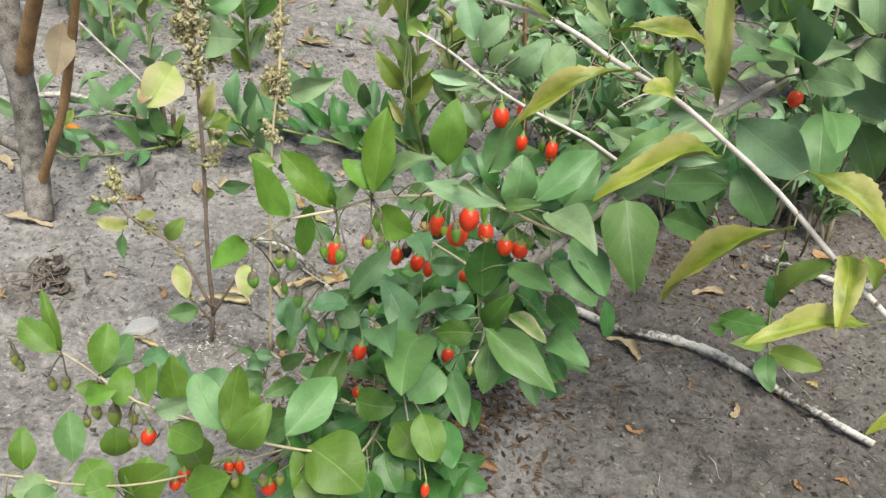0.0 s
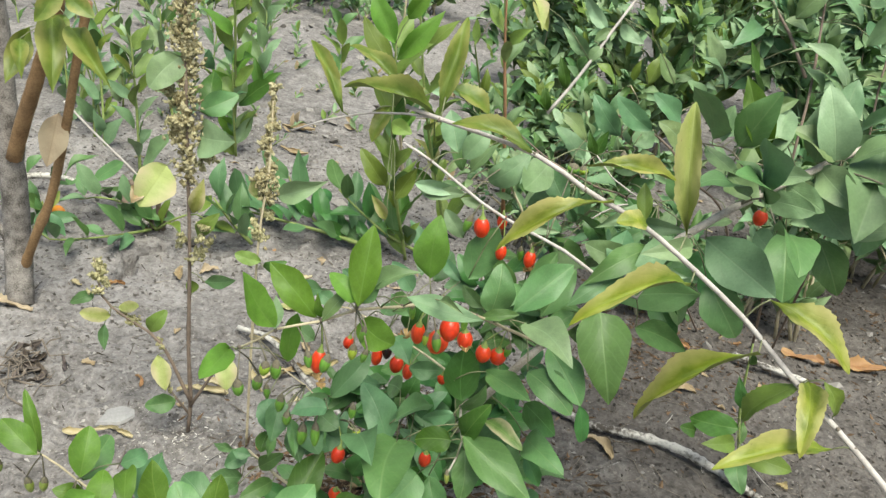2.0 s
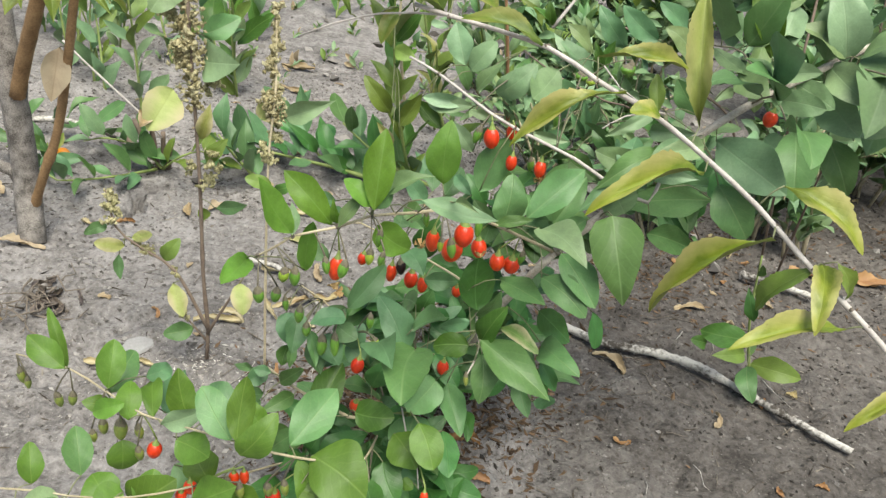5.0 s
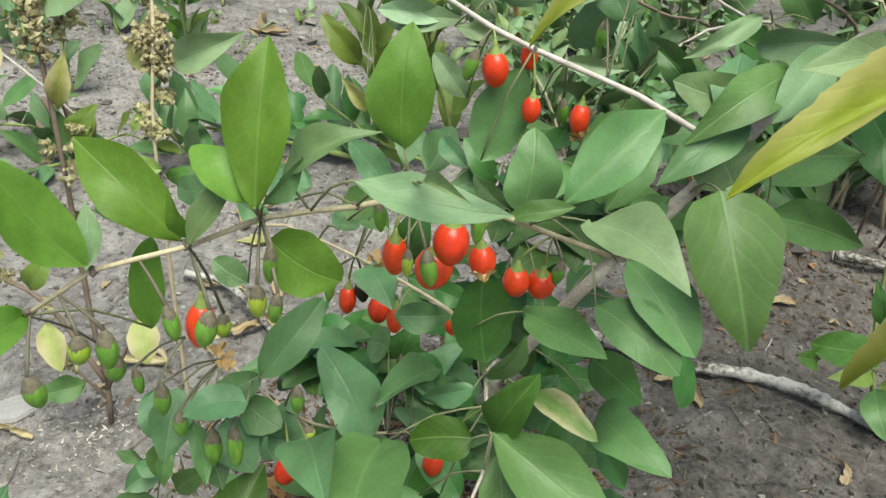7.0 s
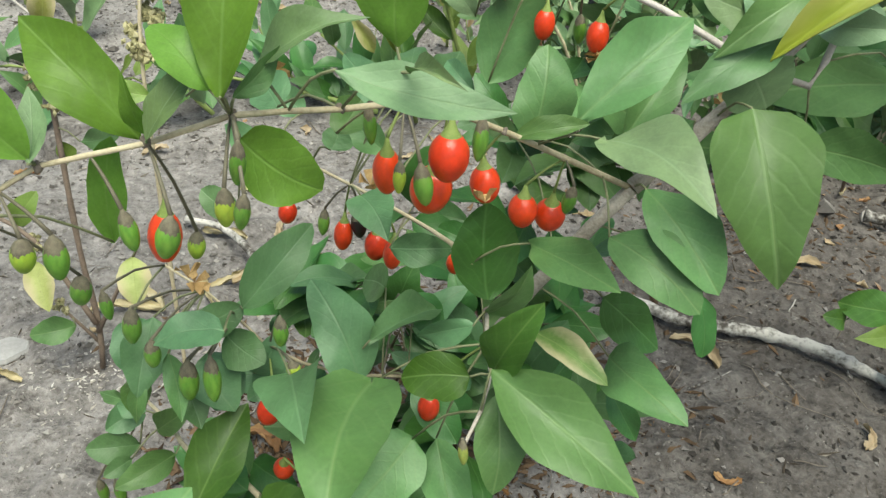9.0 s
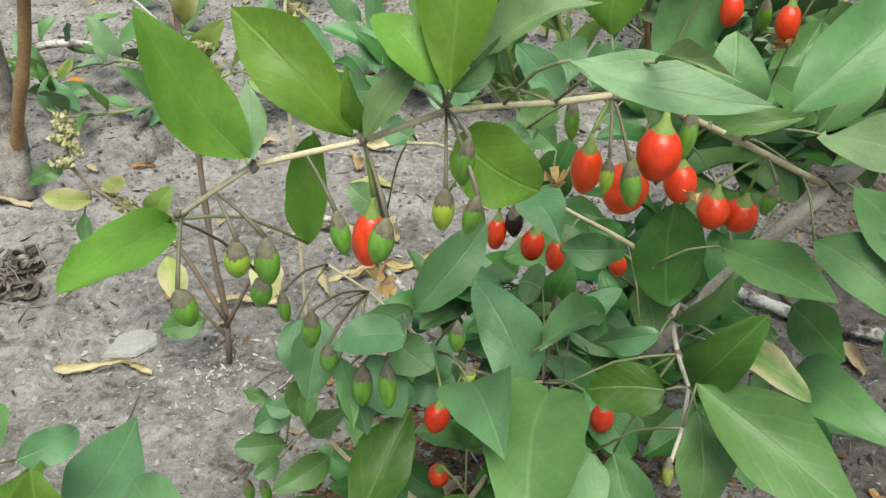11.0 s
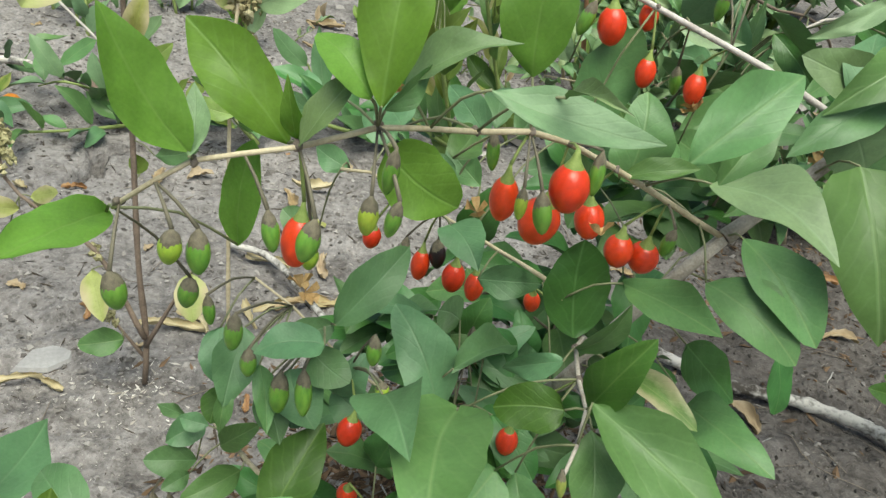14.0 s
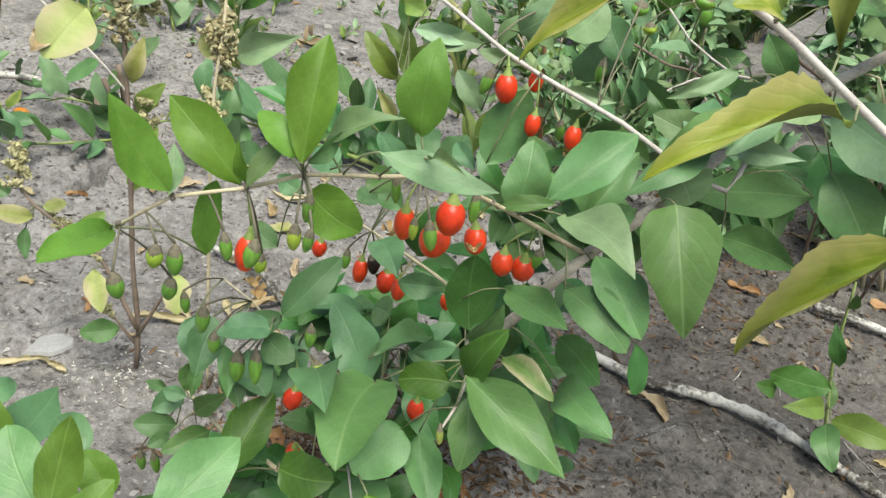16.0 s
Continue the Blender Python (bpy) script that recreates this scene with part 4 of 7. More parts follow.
leaf(bush, (0.0930, 0.5076, 0.2478), (0.0706, 0.4906, 0.2340), 0.0130, -40, "mid")
# the dark bud at the spur's end, built from the dull berry
berry(bush, (0.0312, 0.4050, 0.1750), 0.0036, 0.0080, "dull")
berry(bush, (0.1168, 0.6499, 0.3134), 0.0085, 0.0098, "green")
berry(bush, (0.0876, 0.6406, 0.3018), 0.0078, 0.0072, "lime")
berry(bush, (0.0142, 0.4478, 0.2504), 0.0126, 0.0160, "red")
berry(bush, (-0.0043, 0.4499, 0.2415), 0.0092, 0.0171, "red")
berry(bush, (0.0079, 0.4622, 0.2306), 0.0142, 0.0152, "red")
berry(bush, (0.0246, 0.4731, 0.2296), 0.0106, 0.0136, "red")
berry(bush, (0.0384, 0.4850, 0.2148), 0.0105, 0.0131, "red")
berry(bush, (0.0484, 0.4909, 0.2113), 0.0112, 0.0134, "red")
berry(bush, (-0.0411, 0.4391, 0.1433), 0.0090, 0.0121, "red")
berry(bush, (-0.0372, 0.5294, 0.1639), 0.0087, 0.0150, "red")
berry(bush, (-0.0211, 0.5240, 0.1646), 0.0105, 0.0142, "red")
berry(bush, (-0.0539, 0.4040, 0.2378), 0.0088, 0.0152, "red")
berry(bush, (0.0151, 0.4534, 0.1438), 0.0081, 0.0118, "red")
berry(bush, (-0.0008, 0.4318, 0.1078), 0.0086, 0.0135, "red")
berry(bush, (0.0196, 0.5422, 0.2790), 0.0111, 0.0155, "red")
berry(bush, (0.0328, 0.5493, 0.2834), 0.0073, 0.0112, "red")
berry(bush, (0.0363, 0.5400, 0.2645), 0.0078, 0.0123, "red")
berry(bush, (0.0574, 0.5482, 0.2600), 0.0086, 0.0131, "red")
berry(bush, (-0.0570, 0.5133, 0.1814), 0.0077, 0.0107, "red")
berry(bush, (0.0142, 0.5173, 0.1658), 0.0072, 0.0108, "red")
berry(bush, (-0.0422, 0.4548, 0.0946), 0.0087, 0.0087, "red")
berry(bush, (-0.0106, 0.5056, 0.1737), 0.0082, 0.0129, "red")
berry(bush, (-0.0302, 0.5295, 0.1698), 0.0081, 0.0124, "black")
berry(bush, (-0.0777, 0.3803, 0.2419), 0.0067, 0.0090, "lime")
berry(bush, (-0.0729, 0.3855, 0.2385), 0.0068, 0.0108, "green")
berry(bush, (-0.0901, 0.3760, 0.2285), 0.0072, 0.0103, "green")
berry(bush, (-0.0938, 0.4221, 0.1986), 0.0076, 0.0100, "green")
berry(bush, (-0.0883, 0.4253, 0.1913), 0.0048, 0.0092, "green")
berry(bush, (-0.0782, 0.4211, 0.1879), 0.0067, 0.0120, "green")
berry(bush, (-0.0575, 0.3935, 0.2443), 0.0053, 0.0097, "green")
berry(bush, (-0.0479, 0.3938, 0.2437), 0.0069, 0.0105, "green")
berry(bush, (-0.0346, 0.3991, 0.2516), 0.0061, 0.0101, "lime")
berry(bush, (-0.0300, 0.3973, 0.2653), 0.0047, 0.0110, "green")
berry(bush, (-0.0265, 0.3895, 0.2574), 0.0046, 0.0093, "green")
berry(bush, (0.0082, 0.4419, 0.2419), 0.0069, 0.0114, "green")
berry(bush, (0.0014, 0.4389, 0.2452), 0.0045, 0.0090, "lime")
berry(bush, (0.0221, 0.4601, 0.2503), 0.0057, 0.0123, "green")
berry(bush, (-0.0102, 0.4506, 0.2546), 0.0046, 0.0111, "green")
berry(bush, (0.0535, 0.4815, 0.2225), 0.0057, 0.0103, "green")
berry(bush, (-0.0360, 0.4397, 0.1795), 0.0060, 0.0101, "green")
berry(bush, (-0.0310, 0.4369, 0.1677), 0.0051, 0.0051, "lime")
berry(bush, (-0.0634, 0.4252, 0.1640), 0.0080, 0.0145, "green")
berry(bush, (-0.0549, 0.4249, 0.1665), 0.0067, 0.0144, "green")
berry(bush, (-0.0735, 0.4226, 0.1764), 0.0064, 0.0093, "green")
berry(bush, (-0.0439, 0.5214, 0.1730), 0.0055, 0.0104, "green")
berry(bush, (0.0095, 0.5419, 0.2787), 0.0067, 0.0122, "green")
berry(bush, (0.0504, 0.5554, 0.2586), 0.0058, 0.0105, "green")
berry(bush, (0.0639, 0.5833, 0.2857), 0.0065, 0.0119, "green")
berry(bush, (-0.0579, 0.4297, 0.2172), 0.0061, 0.0065, "lime")
berry(bush, (-0.1284, 0.4579, 0.0535), 0.0056, 0.0137, "green")
berry(bush, (-0.1206, 0.4588, 0.0537), 0.0056, 0.0125, "green")
berry(bush, (-0.0072, 0.5090, 0.1444), 0.0055, 0.0110, "green")
branch(bush, "trailing_branch", [(-0.0300, 0.5800, -0.0100), (-0.0207, 0.3655, 0.1323), (-0.0411, 0.3405, 0.1515), (-0.0642, 0.3247, 0.1669), (-0.0823, 0.3248, 0.1693), (-0.1116, 0.3355, 0.1615), (-0.1459, 0.3464, 0.1546), (-0.1618, 0.3519, 0.1560), (-0.1982, 0.3642, 0.1613), (-0.2328, 0.3676, 0.1616)], 0.0010, 0.0005, TWIG)
branch(bush, "hanging_twig", [(-0.0060, 0.4156, 0.1358), (0.0015, 0.4055, 0.1183), (0.0101, 0.3994, 0.1071), (0.0142, 0.3906, 0.0923)], 0.0005, 0.0004, PALE_BARK)
branch(bush, "side_twig", [(-0.0600, 0.5200, -0.0100), (-0.1122, 0.3334, 0.1195), (-0.1614, 0.3192, 0.1119), (-0.1928, 0.3166, 0.1115), (-0.2208, 0.3136, 0.1099)], 0.0008, 0.0005, TWIG)
leaf(bush, (-0.1988, 0.3601, 0.1644), (-0.2239, 0.3669, 0.1785), 0.0166, -31, "lime", "ovate")
leaf(bush, (-0.2067, 0.3753, 0.1517), (-0.2251, 0.3918, 0.1811), 0.0080, -10, "lime", "ovate")
leaf(bush, (-0.1699, 0.3545, 0.1612), (-0.1739, 0.3729, 0.1824), 0.0171, 16, "lime", "ovate")
leaf(bush, (-0.1741, 0.3645, 0.1492), (-0.1725, 0.3943, 0.1595), 0.0166, 29, "mid", "ovate")
leaf(bush, (-0.1718, 0.3610, 0.1433), (-0.1852, 0.3521, 0.1496), 0.0116, -51, "lime", "ovate")
leaf(bush, (-0.1175, 0.3450, 0.1586), (-0.1278, 0.3548, 0.1856), 0.0172, -15, "lime", "ovate")
leaf(bush, (-0.1474, 0.3775, 0.1289), (-0.1597, 0.4382, 0.1144), 0.0238, 23, "bluish")
leaf(bush, (-0.1432, 0.3530, 0.1460), (-0.1589, 0.3865, 0.1451), 0.0132, 4, "lime", "ovate")
leaf(bush, (-0.0853, 0.3212, 0.1734), (-0.1071, 0.3369, 0.1922), 0.0191, -22, "mid", "ovate")
leaf(bush, (-0.0809, 0.3177, 0.1768), (-0.0821, 0.3356, 0.2062), 0.0153, 13, "lime", "ovate")
leaf(bush, (-0.0777, 0.3145, 0.1711), (-0.0621, 0.3242, 0.1948), 0.0175, 52, "lime", "ovate")
leaf(bush, (-0.1311, 0.3378, 0.1581), (-0.1076, 0.3415, 0.1709), 0.0140, 80, "pale")
leaf(bush, (-0.1624, 0.3513, 0.1262), (-0.1608, 0.3460, 0.1076), 0.0203, -13, "lime", "ovate")
leaf(bush, (-0.1754, 0.3275, 0.1177), (-0.1863, 0.3447, 0.1375), 0.0171, 2, "mid", "ovate")
leaf(bush, (-0.2017, 0.3211, 0.1103), (-0.2103, 0.3364, 0.1268), 0.0140, 7, "lime", "ovate")
leaf(bush, (-0.0462, 0.3413, 0.1535), (-0.0117, 0.3271, 0.1452), 0.0355, 35, "lime", "ovate")
leaf(bush, (-0.0502, 0.3310, 0.1371), (-0.0233, 0.3194, 0.1340), 0.0241, 33, "lime", "ovate")
leaf(bush, (-0.0177, 0.3536, 0.1317), (-0.0303, 0.3432, 0.1161), 0.0191, -37, "mid", "ovate")
leaf(bush, (-0.0079, 0.4063, 0.1208), (0.0109, 0.3894, 0.1100), 0.0281, 30, "lime", "ovate")
leaf(bush, (0.0076, 0.3967, 0.1416), (0.0217, 0.3762, 0.1254), 0.0222, 22, "lime", "ovate")
leaf(bush, (0.0231, 0.4117, 0.1258), (0.0323, 0.3972, 0.1008), 0.0177, 23, "dark")
leaf(bush, (0.0103, 0.3922, 0.0954), (0.0037, 0.3893, 0.0915), 0.0092, -40, "lime", "ovate")
leaf(bush, (-0.0592, 0.3422, 0.1565), (-0.0414, 0.3776, 0.1740), 0.0243, 29, "mid", "ovate")
leaf(bush, (-0.1543, 0.3218, 0.1057), (-0.1717, 0.3322, 0.1153), 0.0228, -18, "lime", "ovate")
leaf(bush, (-0.1360, 0.3230, 0.1054), (-0.1371, 0.3388, 0.1219), 0.0197, 18, "lime", "ovate")
leaf(bush, (-0.1059, 0.3431, 0.1156), (-0.1215, 0.3550, 0.1273), 0.0207, -19, "lime", "ovate")
leaf(bush, (-0.1327, 0.3554, 0.1100), (-0.1148, 0.3490, 0.0974), 0.0220, 28, "mid", "ovate")
leaf(bush, (-0.0971, 0.3362, 0.1128), (-0.0687, 0.3261, 0.1121), 0.0221, 33, "lime", "ovate")
leaf(bush, (-0.0522, 0.3398, 0.1132), (-0.0216, 0.3225, 0.1197), 0.0281, 35, "lime", "ovate")
leaf(bush, (-0.2060, 0.3090, 0.1005), (-0.1837, 0.2998, 0.1020), 0.0185, 24, "lime", "ovate")
leaf(bush, (-0.1792, 0.3148, 0.1068), (-0.1905, 0.3012, 0.1051), 0.0185, -42, "mid", "ovate")
leaf(bush, (-0.1212, 0.3348, 0.1520), (-0.0988, 0.3255, 0.1532), 0.0199, 35, "lime", "ovate")
leaf(bush, (-0.1028, 0.3697, 0.1491), (-0.1228, 0.3820, 0.1525), 0.0165, -30, "bluish")
leaf(bush, (-0.1088, 0.3254, 0.1156), (-0.0848, 0.3264, 0.1338), 0.0234, 54, "lime", "ovate")
leaf(bush, (-0.1451, 0.3250, 0.1003), (-0.1206, 0.3308, 0.1260), 0.0265, 60, "lime", "ovate")
leaf(bush, (-0.0765, 0.3611, 0.1319), (-0.0593, 0.3620, 0.1506), 0.0142, 63, "mid", "ovate")
leaf(bush, (-0.0372, 0.3343, 0.1217), (-0.0531, 0.3386, 0.1499), 0.0185, -41, "lime", "ovate")
# four dark leaves: shade under the bush is put into their colour
leaf(bush, (-0.0331, 0.3691, 0.1012), (-0.0082, 0.3585, 0.1000), 0.0236, 36, "dark")
leaf(bush, (-0.0114, 0.3960, 0.1043), (0.0017, 0.3775, 0.0916), 0.0210, 20, "dark")
leaf(bush, (-0.0538, 0.3567, 0.1026), (-0.0686, 0.3404, 0.0970), 0.0198, -34, "dark")
leaf(bush, (-0.0111, 0.3580, 0.0996), (-0.0199, 0.3676, 0.1164), 0.0166, -23, "dark")
leaf(bush, (-0.1483, 0.3229, 0.1163), (-0.1593, 0.3105, 0.1167), 0.0216, -42, "lime", "ovate")
leaf(bush, (-0.1827, 0.3156, 0.1085), (-0.1981, 0.3045, 0.1115), 0.0154, -44, "pale")
leaf(bush, (-0.1592, 0.3795, 0.1529), (-0.1525, 0.4003, 0.1477), 0.0122, 48, "bluish")
leaf(bush, (-0.0758, 0.3445, 0.1623), (-0.0893, 0.3508, 0.1743), 0.0140, -31, "bright")
leaf(bush, (-0.1529, 0.3436, 0.1510), (-0.1599, 0.3623, 0.1632), 0.0145, 8, "bright")
leaf(bush, (-0.1713, 0.3394, 0.1560), (-0.1535, 0.3408, 0.1657), 0.0123, 58, "bright")
berry(bush, (-0.2321, 0.3687, 0.1440), 0.0060, 0.0120, "dull")
berry(bush, (-0.2277, 0.3671, 0.1408), 0.0047, 0.0093, "dull")
berry(bush, (-0.2067, 0.3632, 0.1357), 0.0060, 0.0113, "dull")
berry(bush, (-0.1987, 0.3647, 0.1373), 0.0060, 0.0106, "dull")
berry(bush, (-0.1743, 0.3534, 0.1311), 0.0065, 0.0111, "dull")
berry(bush, (-0.1791, 0.3499, 0.1259), 0.0052, 0.0078, "dull")
berry(bush, (-0.1632, 0.3526, 0.1322), 0.0091, 0.0130, "dull")
berry(bush, (-0.1517, 0.3522, 0.1341), 0.0058, 0.0103, "dull")
berry(bush, (-0.1484, 0.3444, 0.1247), 0.0058, 0.0109, "dull")
berry(bush, (-0.1411, 0.3483, 0.1265), 0.0090, 0.0116, "red")
berry(bush, (-0.0922, 0.3327, 0.1257), 0.0069, 0.0112, "dull")
berry(bush, (-0.0840, 0.3324, 0.1241), 0.0062, 0.0100, "dull")
berry(bush, (-0.0675, 0.3322, 0.1296), 0.0062, 0.0111, "dull")
berry(bush, (-0.0582, 0.3326, 0.1330), 0.0055, 0.0105, "dull")
berry(bush, (-0.1154, 0.3378, 0.1138), 0.0077, 0.0096, "red")
berry(bush, (-0.1198, 0.3346, 0.1090), 0.0070, 0.0090, "red")
berry(bush, (-0.0901, 0.3398, 0.1256), 0.0063, 0.0101, "red")
berry(bush, (-0.0839, 0.3397, 0.1285), 0.0057, 0.0101, "red")
berry(bush, (-0.0661, 0.3377, 0.1192), 0.0088, 0.0126, "red")
berry(bush, (0.0190, 0.3669, 0.1106), 0.0053, 0.0100, "red")
rear = bush
leaf(bush, (0.1946, 0.5720, 0.3583), (0.1711, 0.5842, 0.4087), 0.0200, -60, "lime")
leaf(bush, (0.1969, 0.5713, 0.3566), (0.2085, 0.5996, 0.3902), 0.0220, 5, "pale")
leaf(bush, (0.1913, 0.5955, 0.3839), (0.2149, 0.6031, 0.3966), 0.0109, 62, "sage")
leaf(bush, (0.2344, 0.5859, 0.3594), (0.2364, 0.5990, 0.4085), 0.0247, -12, "sage")
leaf(bush, (0.2496, 0.5967, 0.3797), (0.2517, 0.6146, 0.4157), 0.0203, -15, "sage")
leaf(bush, (0.2368, 0.5850, 0.3573), (0.2569, 0.5464, 0.3444), 0.0235, 60, "pale")
leaf(bush, (0.2826, 0.6088, 0.3777), (0.2579, 0.5369, 0.3250), 0.0402, 7, "sage")
leaf(bush, (0.2032, 0.5705, 0.3315), (0.2341, 0.5519, 0.3356), 0.0184, 74, "sage")
leaf(bush, (0.2142, 0.5772, 0.3440), (0.2393, 0.5526, 0.3364), 0.0184, 68, "sage")
leaf(bush, (0.2423, 0.5873, 0.3385), (0.2677, 0.5670, 0.3169), 0.0275, 67, "sage")
leaf(bush, (0.1703, 0.5494, 0.3026), (0.2131, 0.5103, 0.2883), 0.0355, 63, "sage")
leaf(bush, (0.2255, 0.5670, 0.3128), (0.2260, 0.5278, 0.2777), 0.0309, 23, "mid", "ovate")
leaf(bush, (0.1531, 0.5090, 0.3121), (0.1194, 0.4848, 0.3099), 0.0145, -57, "pale")
leaf(bush, (0.1777, 0.5370, 0.2765), (0.2041, 0.5230, 0.2461), 0.0278, 67, "mid")
leaf(bush, (0.2600, 0.5965, 0.3030), (0.2824, 0.5800, 0.2675), 0.0255, 69, "mid")
leaf(bush, (0.1928, 0.5606, 0.3474), (0.2199, 0.5456, 0.3608), 0.0153, 60, "pale")
leaf(bush, (0.1757, 0.5701, 0.3452), (0.1921, 0.5450, 0.3383), 0.0218, 50, "sage")
leaf(bush, (0.1162, 0.5414, 0.2662), (0.1204, 0.5645, 0.2908), 0.0187, 0, "bluish")
leaf(bush, (0.1054, 0.5090, 0.2687), (0.1172, 0.5131, 0.2536), 0.0270, 96, "sage")
leaf(bush, (0.0585, 0.5983, 0.3182), (0.0428, 0.5683, 0.3031), 0.0251, -32, "sage")
leaf(bush, (0.0177, 0.5866, 0.2963), (0.0427, 0.5889, 0.3227), 0.0202, 73, "sage")
leaf(bush, (-0.0091, 0.5932, 0.3116), (-0.0212, 0.6061, 0.3389), 0.0196, -38, "sage")
leaf(bush, (-0.0042, 0.5918, 0.3085), (0.0108, 0.6028, 0.3303), 0.0170, 53, "sage")
leaf(bush, (-0.0304, 0.5693, 0.2864), (0.0033, 0.5621, 0.2925), 0.0141, 71, "pale")
leaf(bush, (0.1245, 0.5549, 0.2707), (0.0927, 0.5479, 0.2811), 0.0204, -73, "sage")
leaf(bush, (0.0744, 0.5868, 0.2935), (0.0597, 0.5956, 0.3126), 0.0187, -58, "bluish")
leaf(bush, (0.2988, 0.6231, 0.3557), (0.2697, 0.6393, 0.3679), 0.0257, -77, "sage")
leaf(bush, (0.3178, 0.6194, 0.3470), (0.3186, 0.5822, 0.3160), 0.0376, 32, "sage")
leaf(bush, (0.2988, 0.6232, 0.3329), (0.2850, 0.5843, 0.2992), 0.0340, 6, "bluish")
berry(bush, (0.2090, 0.5767, 0.3155), 0.0098, 0.0123, "red")
berry(bush, (0.0251, 0.5896, 0.3022), 0.0077, 0.0111, "green")
berry(bush, (0.0743, 0.5785, 0.3224), 0.0090, 0.0074, "green")
berry(bush, (0.1047, 0.5835, 0.3308), 0.0099, 0.0074, "green")

def inner_twigs(plant, box, count, leaves, size, kinds, seed):
    """Thin twigs that leave the nearest wood and fill a box with leaves."""
    rng = random.Random(seed)
    for _ in range(count):
        a = Vector([rng.uniform(u, v) for u, v in box])
        near = min(WOOD[plant.name], key=lambda q: (q - a).length_squared)
        pts = [near, near.lerp(a, 0.5) + Vector((0, 0, 0.012)), a]
        branch(plant, "twig", pts, 0.0008, 0.0005, STALK, "", 0.008)
        line = smooth_line(pts, 0.005)
        for i in range(leaves):
            p = line[int((0.3 + 0.7 * (i + 1) / leaves) * (len(line) - 1))]
            d = Vector((rng.gauss(0, 1), rng.gauss(-0.5, 0.8), rng.gauss(0.25, 0.6))).normalized() * size * rng.uniform(0.7, 1.25)
            b = p + d * 0.12
            if b.z + d.z > 0.012:
                leaf(plant, b, b + d, d.length * rng.uniform(0.42, 0.6), facing(b, b + d, LIGHT) + rng.uniform(-35, 35), rng.choice(kinds))


# many of these leaves are dark, so inner shade is partly coloured in
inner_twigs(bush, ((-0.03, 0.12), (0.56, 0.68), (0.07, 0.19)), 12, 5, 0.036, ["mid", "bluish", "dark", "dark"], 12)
inner_twigs(bush, ((0.15, 0.31), (0.5, 0.6), (0.29, 0.36)), 5, 5, 0.048, ["mid", "bluish", "sage", "pale"], 15)
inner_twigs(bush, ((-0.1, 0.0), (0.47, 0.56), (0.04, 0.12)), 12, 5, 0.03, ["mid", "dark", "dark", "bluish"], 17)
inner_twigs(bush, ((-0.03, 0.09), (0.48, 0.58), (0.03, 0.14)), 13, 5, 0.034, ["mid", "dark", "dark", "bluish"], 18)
inner_twigs(bush, ((0.0, 0.23), (0.56, 0.66), (0.17, 0.25)), 11, 5, 0.036, ["mid", "bluish", "dark", "mid"], 13)
# low front leaves mostly dark green, painting in the deep shade beneath
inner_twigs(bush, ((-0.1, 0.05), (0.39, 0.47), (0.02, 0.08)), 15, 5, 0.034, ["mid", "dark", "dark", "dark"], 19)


def dried_flower(plant, place, size, seed):
    """A withered flower: a small cup with five crumpled brown petals."""
    rng = random.Random(seed)
    verts, faces = [Vector((0, 0, 0))], []
    for k in range(5):
        a = 1.257 * k + rng.uniform(-0.2, 0.2)
        for r, w in ((0.45, 1.1), (0.8, 0.75)):
            for s in (-1, 1):
                verts.append(Vector((r * math.cos(a + s * w * 0.5), r * math.sin(a + s * w * 0.5), rng.uniform(0.5, 1.3) * r)) * size)
        o = 1 + 4 * k
        faces += [(0, o, o + 1), (o, o + 2, o + 3, o + 1)]
    ob = part("withered_flower", mesh_of("withered_flower", verts, faces, [FLOWER], False), plant, "withered orange-brown flower")
    ob.matrix_local = Matrix.Translation(local(plant, place)) @ Euler((rng.uniform(0.6, 1.6), rng.uniform(-0.5, 0.5), rng.uniform(0, 6))).to_matrix().to_4x4()


for i, p in enumerate(((-0.0577, 0.4219, 0.2113), (-0.0566, 0.4231, 0.2092), (-0.0125, 0.4652, 0.2275), (0.0266, 0.4445, 0.2391), (0.1099, 0.5280, 0.2505), (0.1149, 0.5307, 0.2484), (0.1052, 0.5270, 0.2475), (0.0607, 0.5472, 0.2525), (0.0590, 0.5462, 0.2528), (0.0598, 0.5466, 0.2515), (-0.0450, 0.4724, 0.2605))):
    dried_flower(bush, p, 0.005, i)

def buds(plant, places, size, mat, seed):
    """Small knobbly buds where leaves and stalks leave a branch."""
    rng = random.Random(seed)
    for p in places:
        near = min(WOOD[plant.name], key=lambda q: (q - Vector(p)).length_squared)
        for k in range(3):
            v, f = spindle(6, 7, 0.14, rng.randint(0, 9))
            turn = Euler((rng.uniform(-0.9, 0.9), rng.uniform(-0.9, 0.9), rng.uniform(0, 6))).to_matrix()
            n = size * rng.uniform(0.7, 1.2)
            ob = part("bud", mesh_of("bud", [turn @ Vector((q.x * n, q.y * n, (q.z + 0.5) * n * 1.5)) for q in v], f, [mat]), plant)
            ob.location = local(plant, near + Vector((rng.uniform(-1, 1), rng.uniform(-1, 1), rng.uniform(-0.6, 0.8))) * size * 0.45)


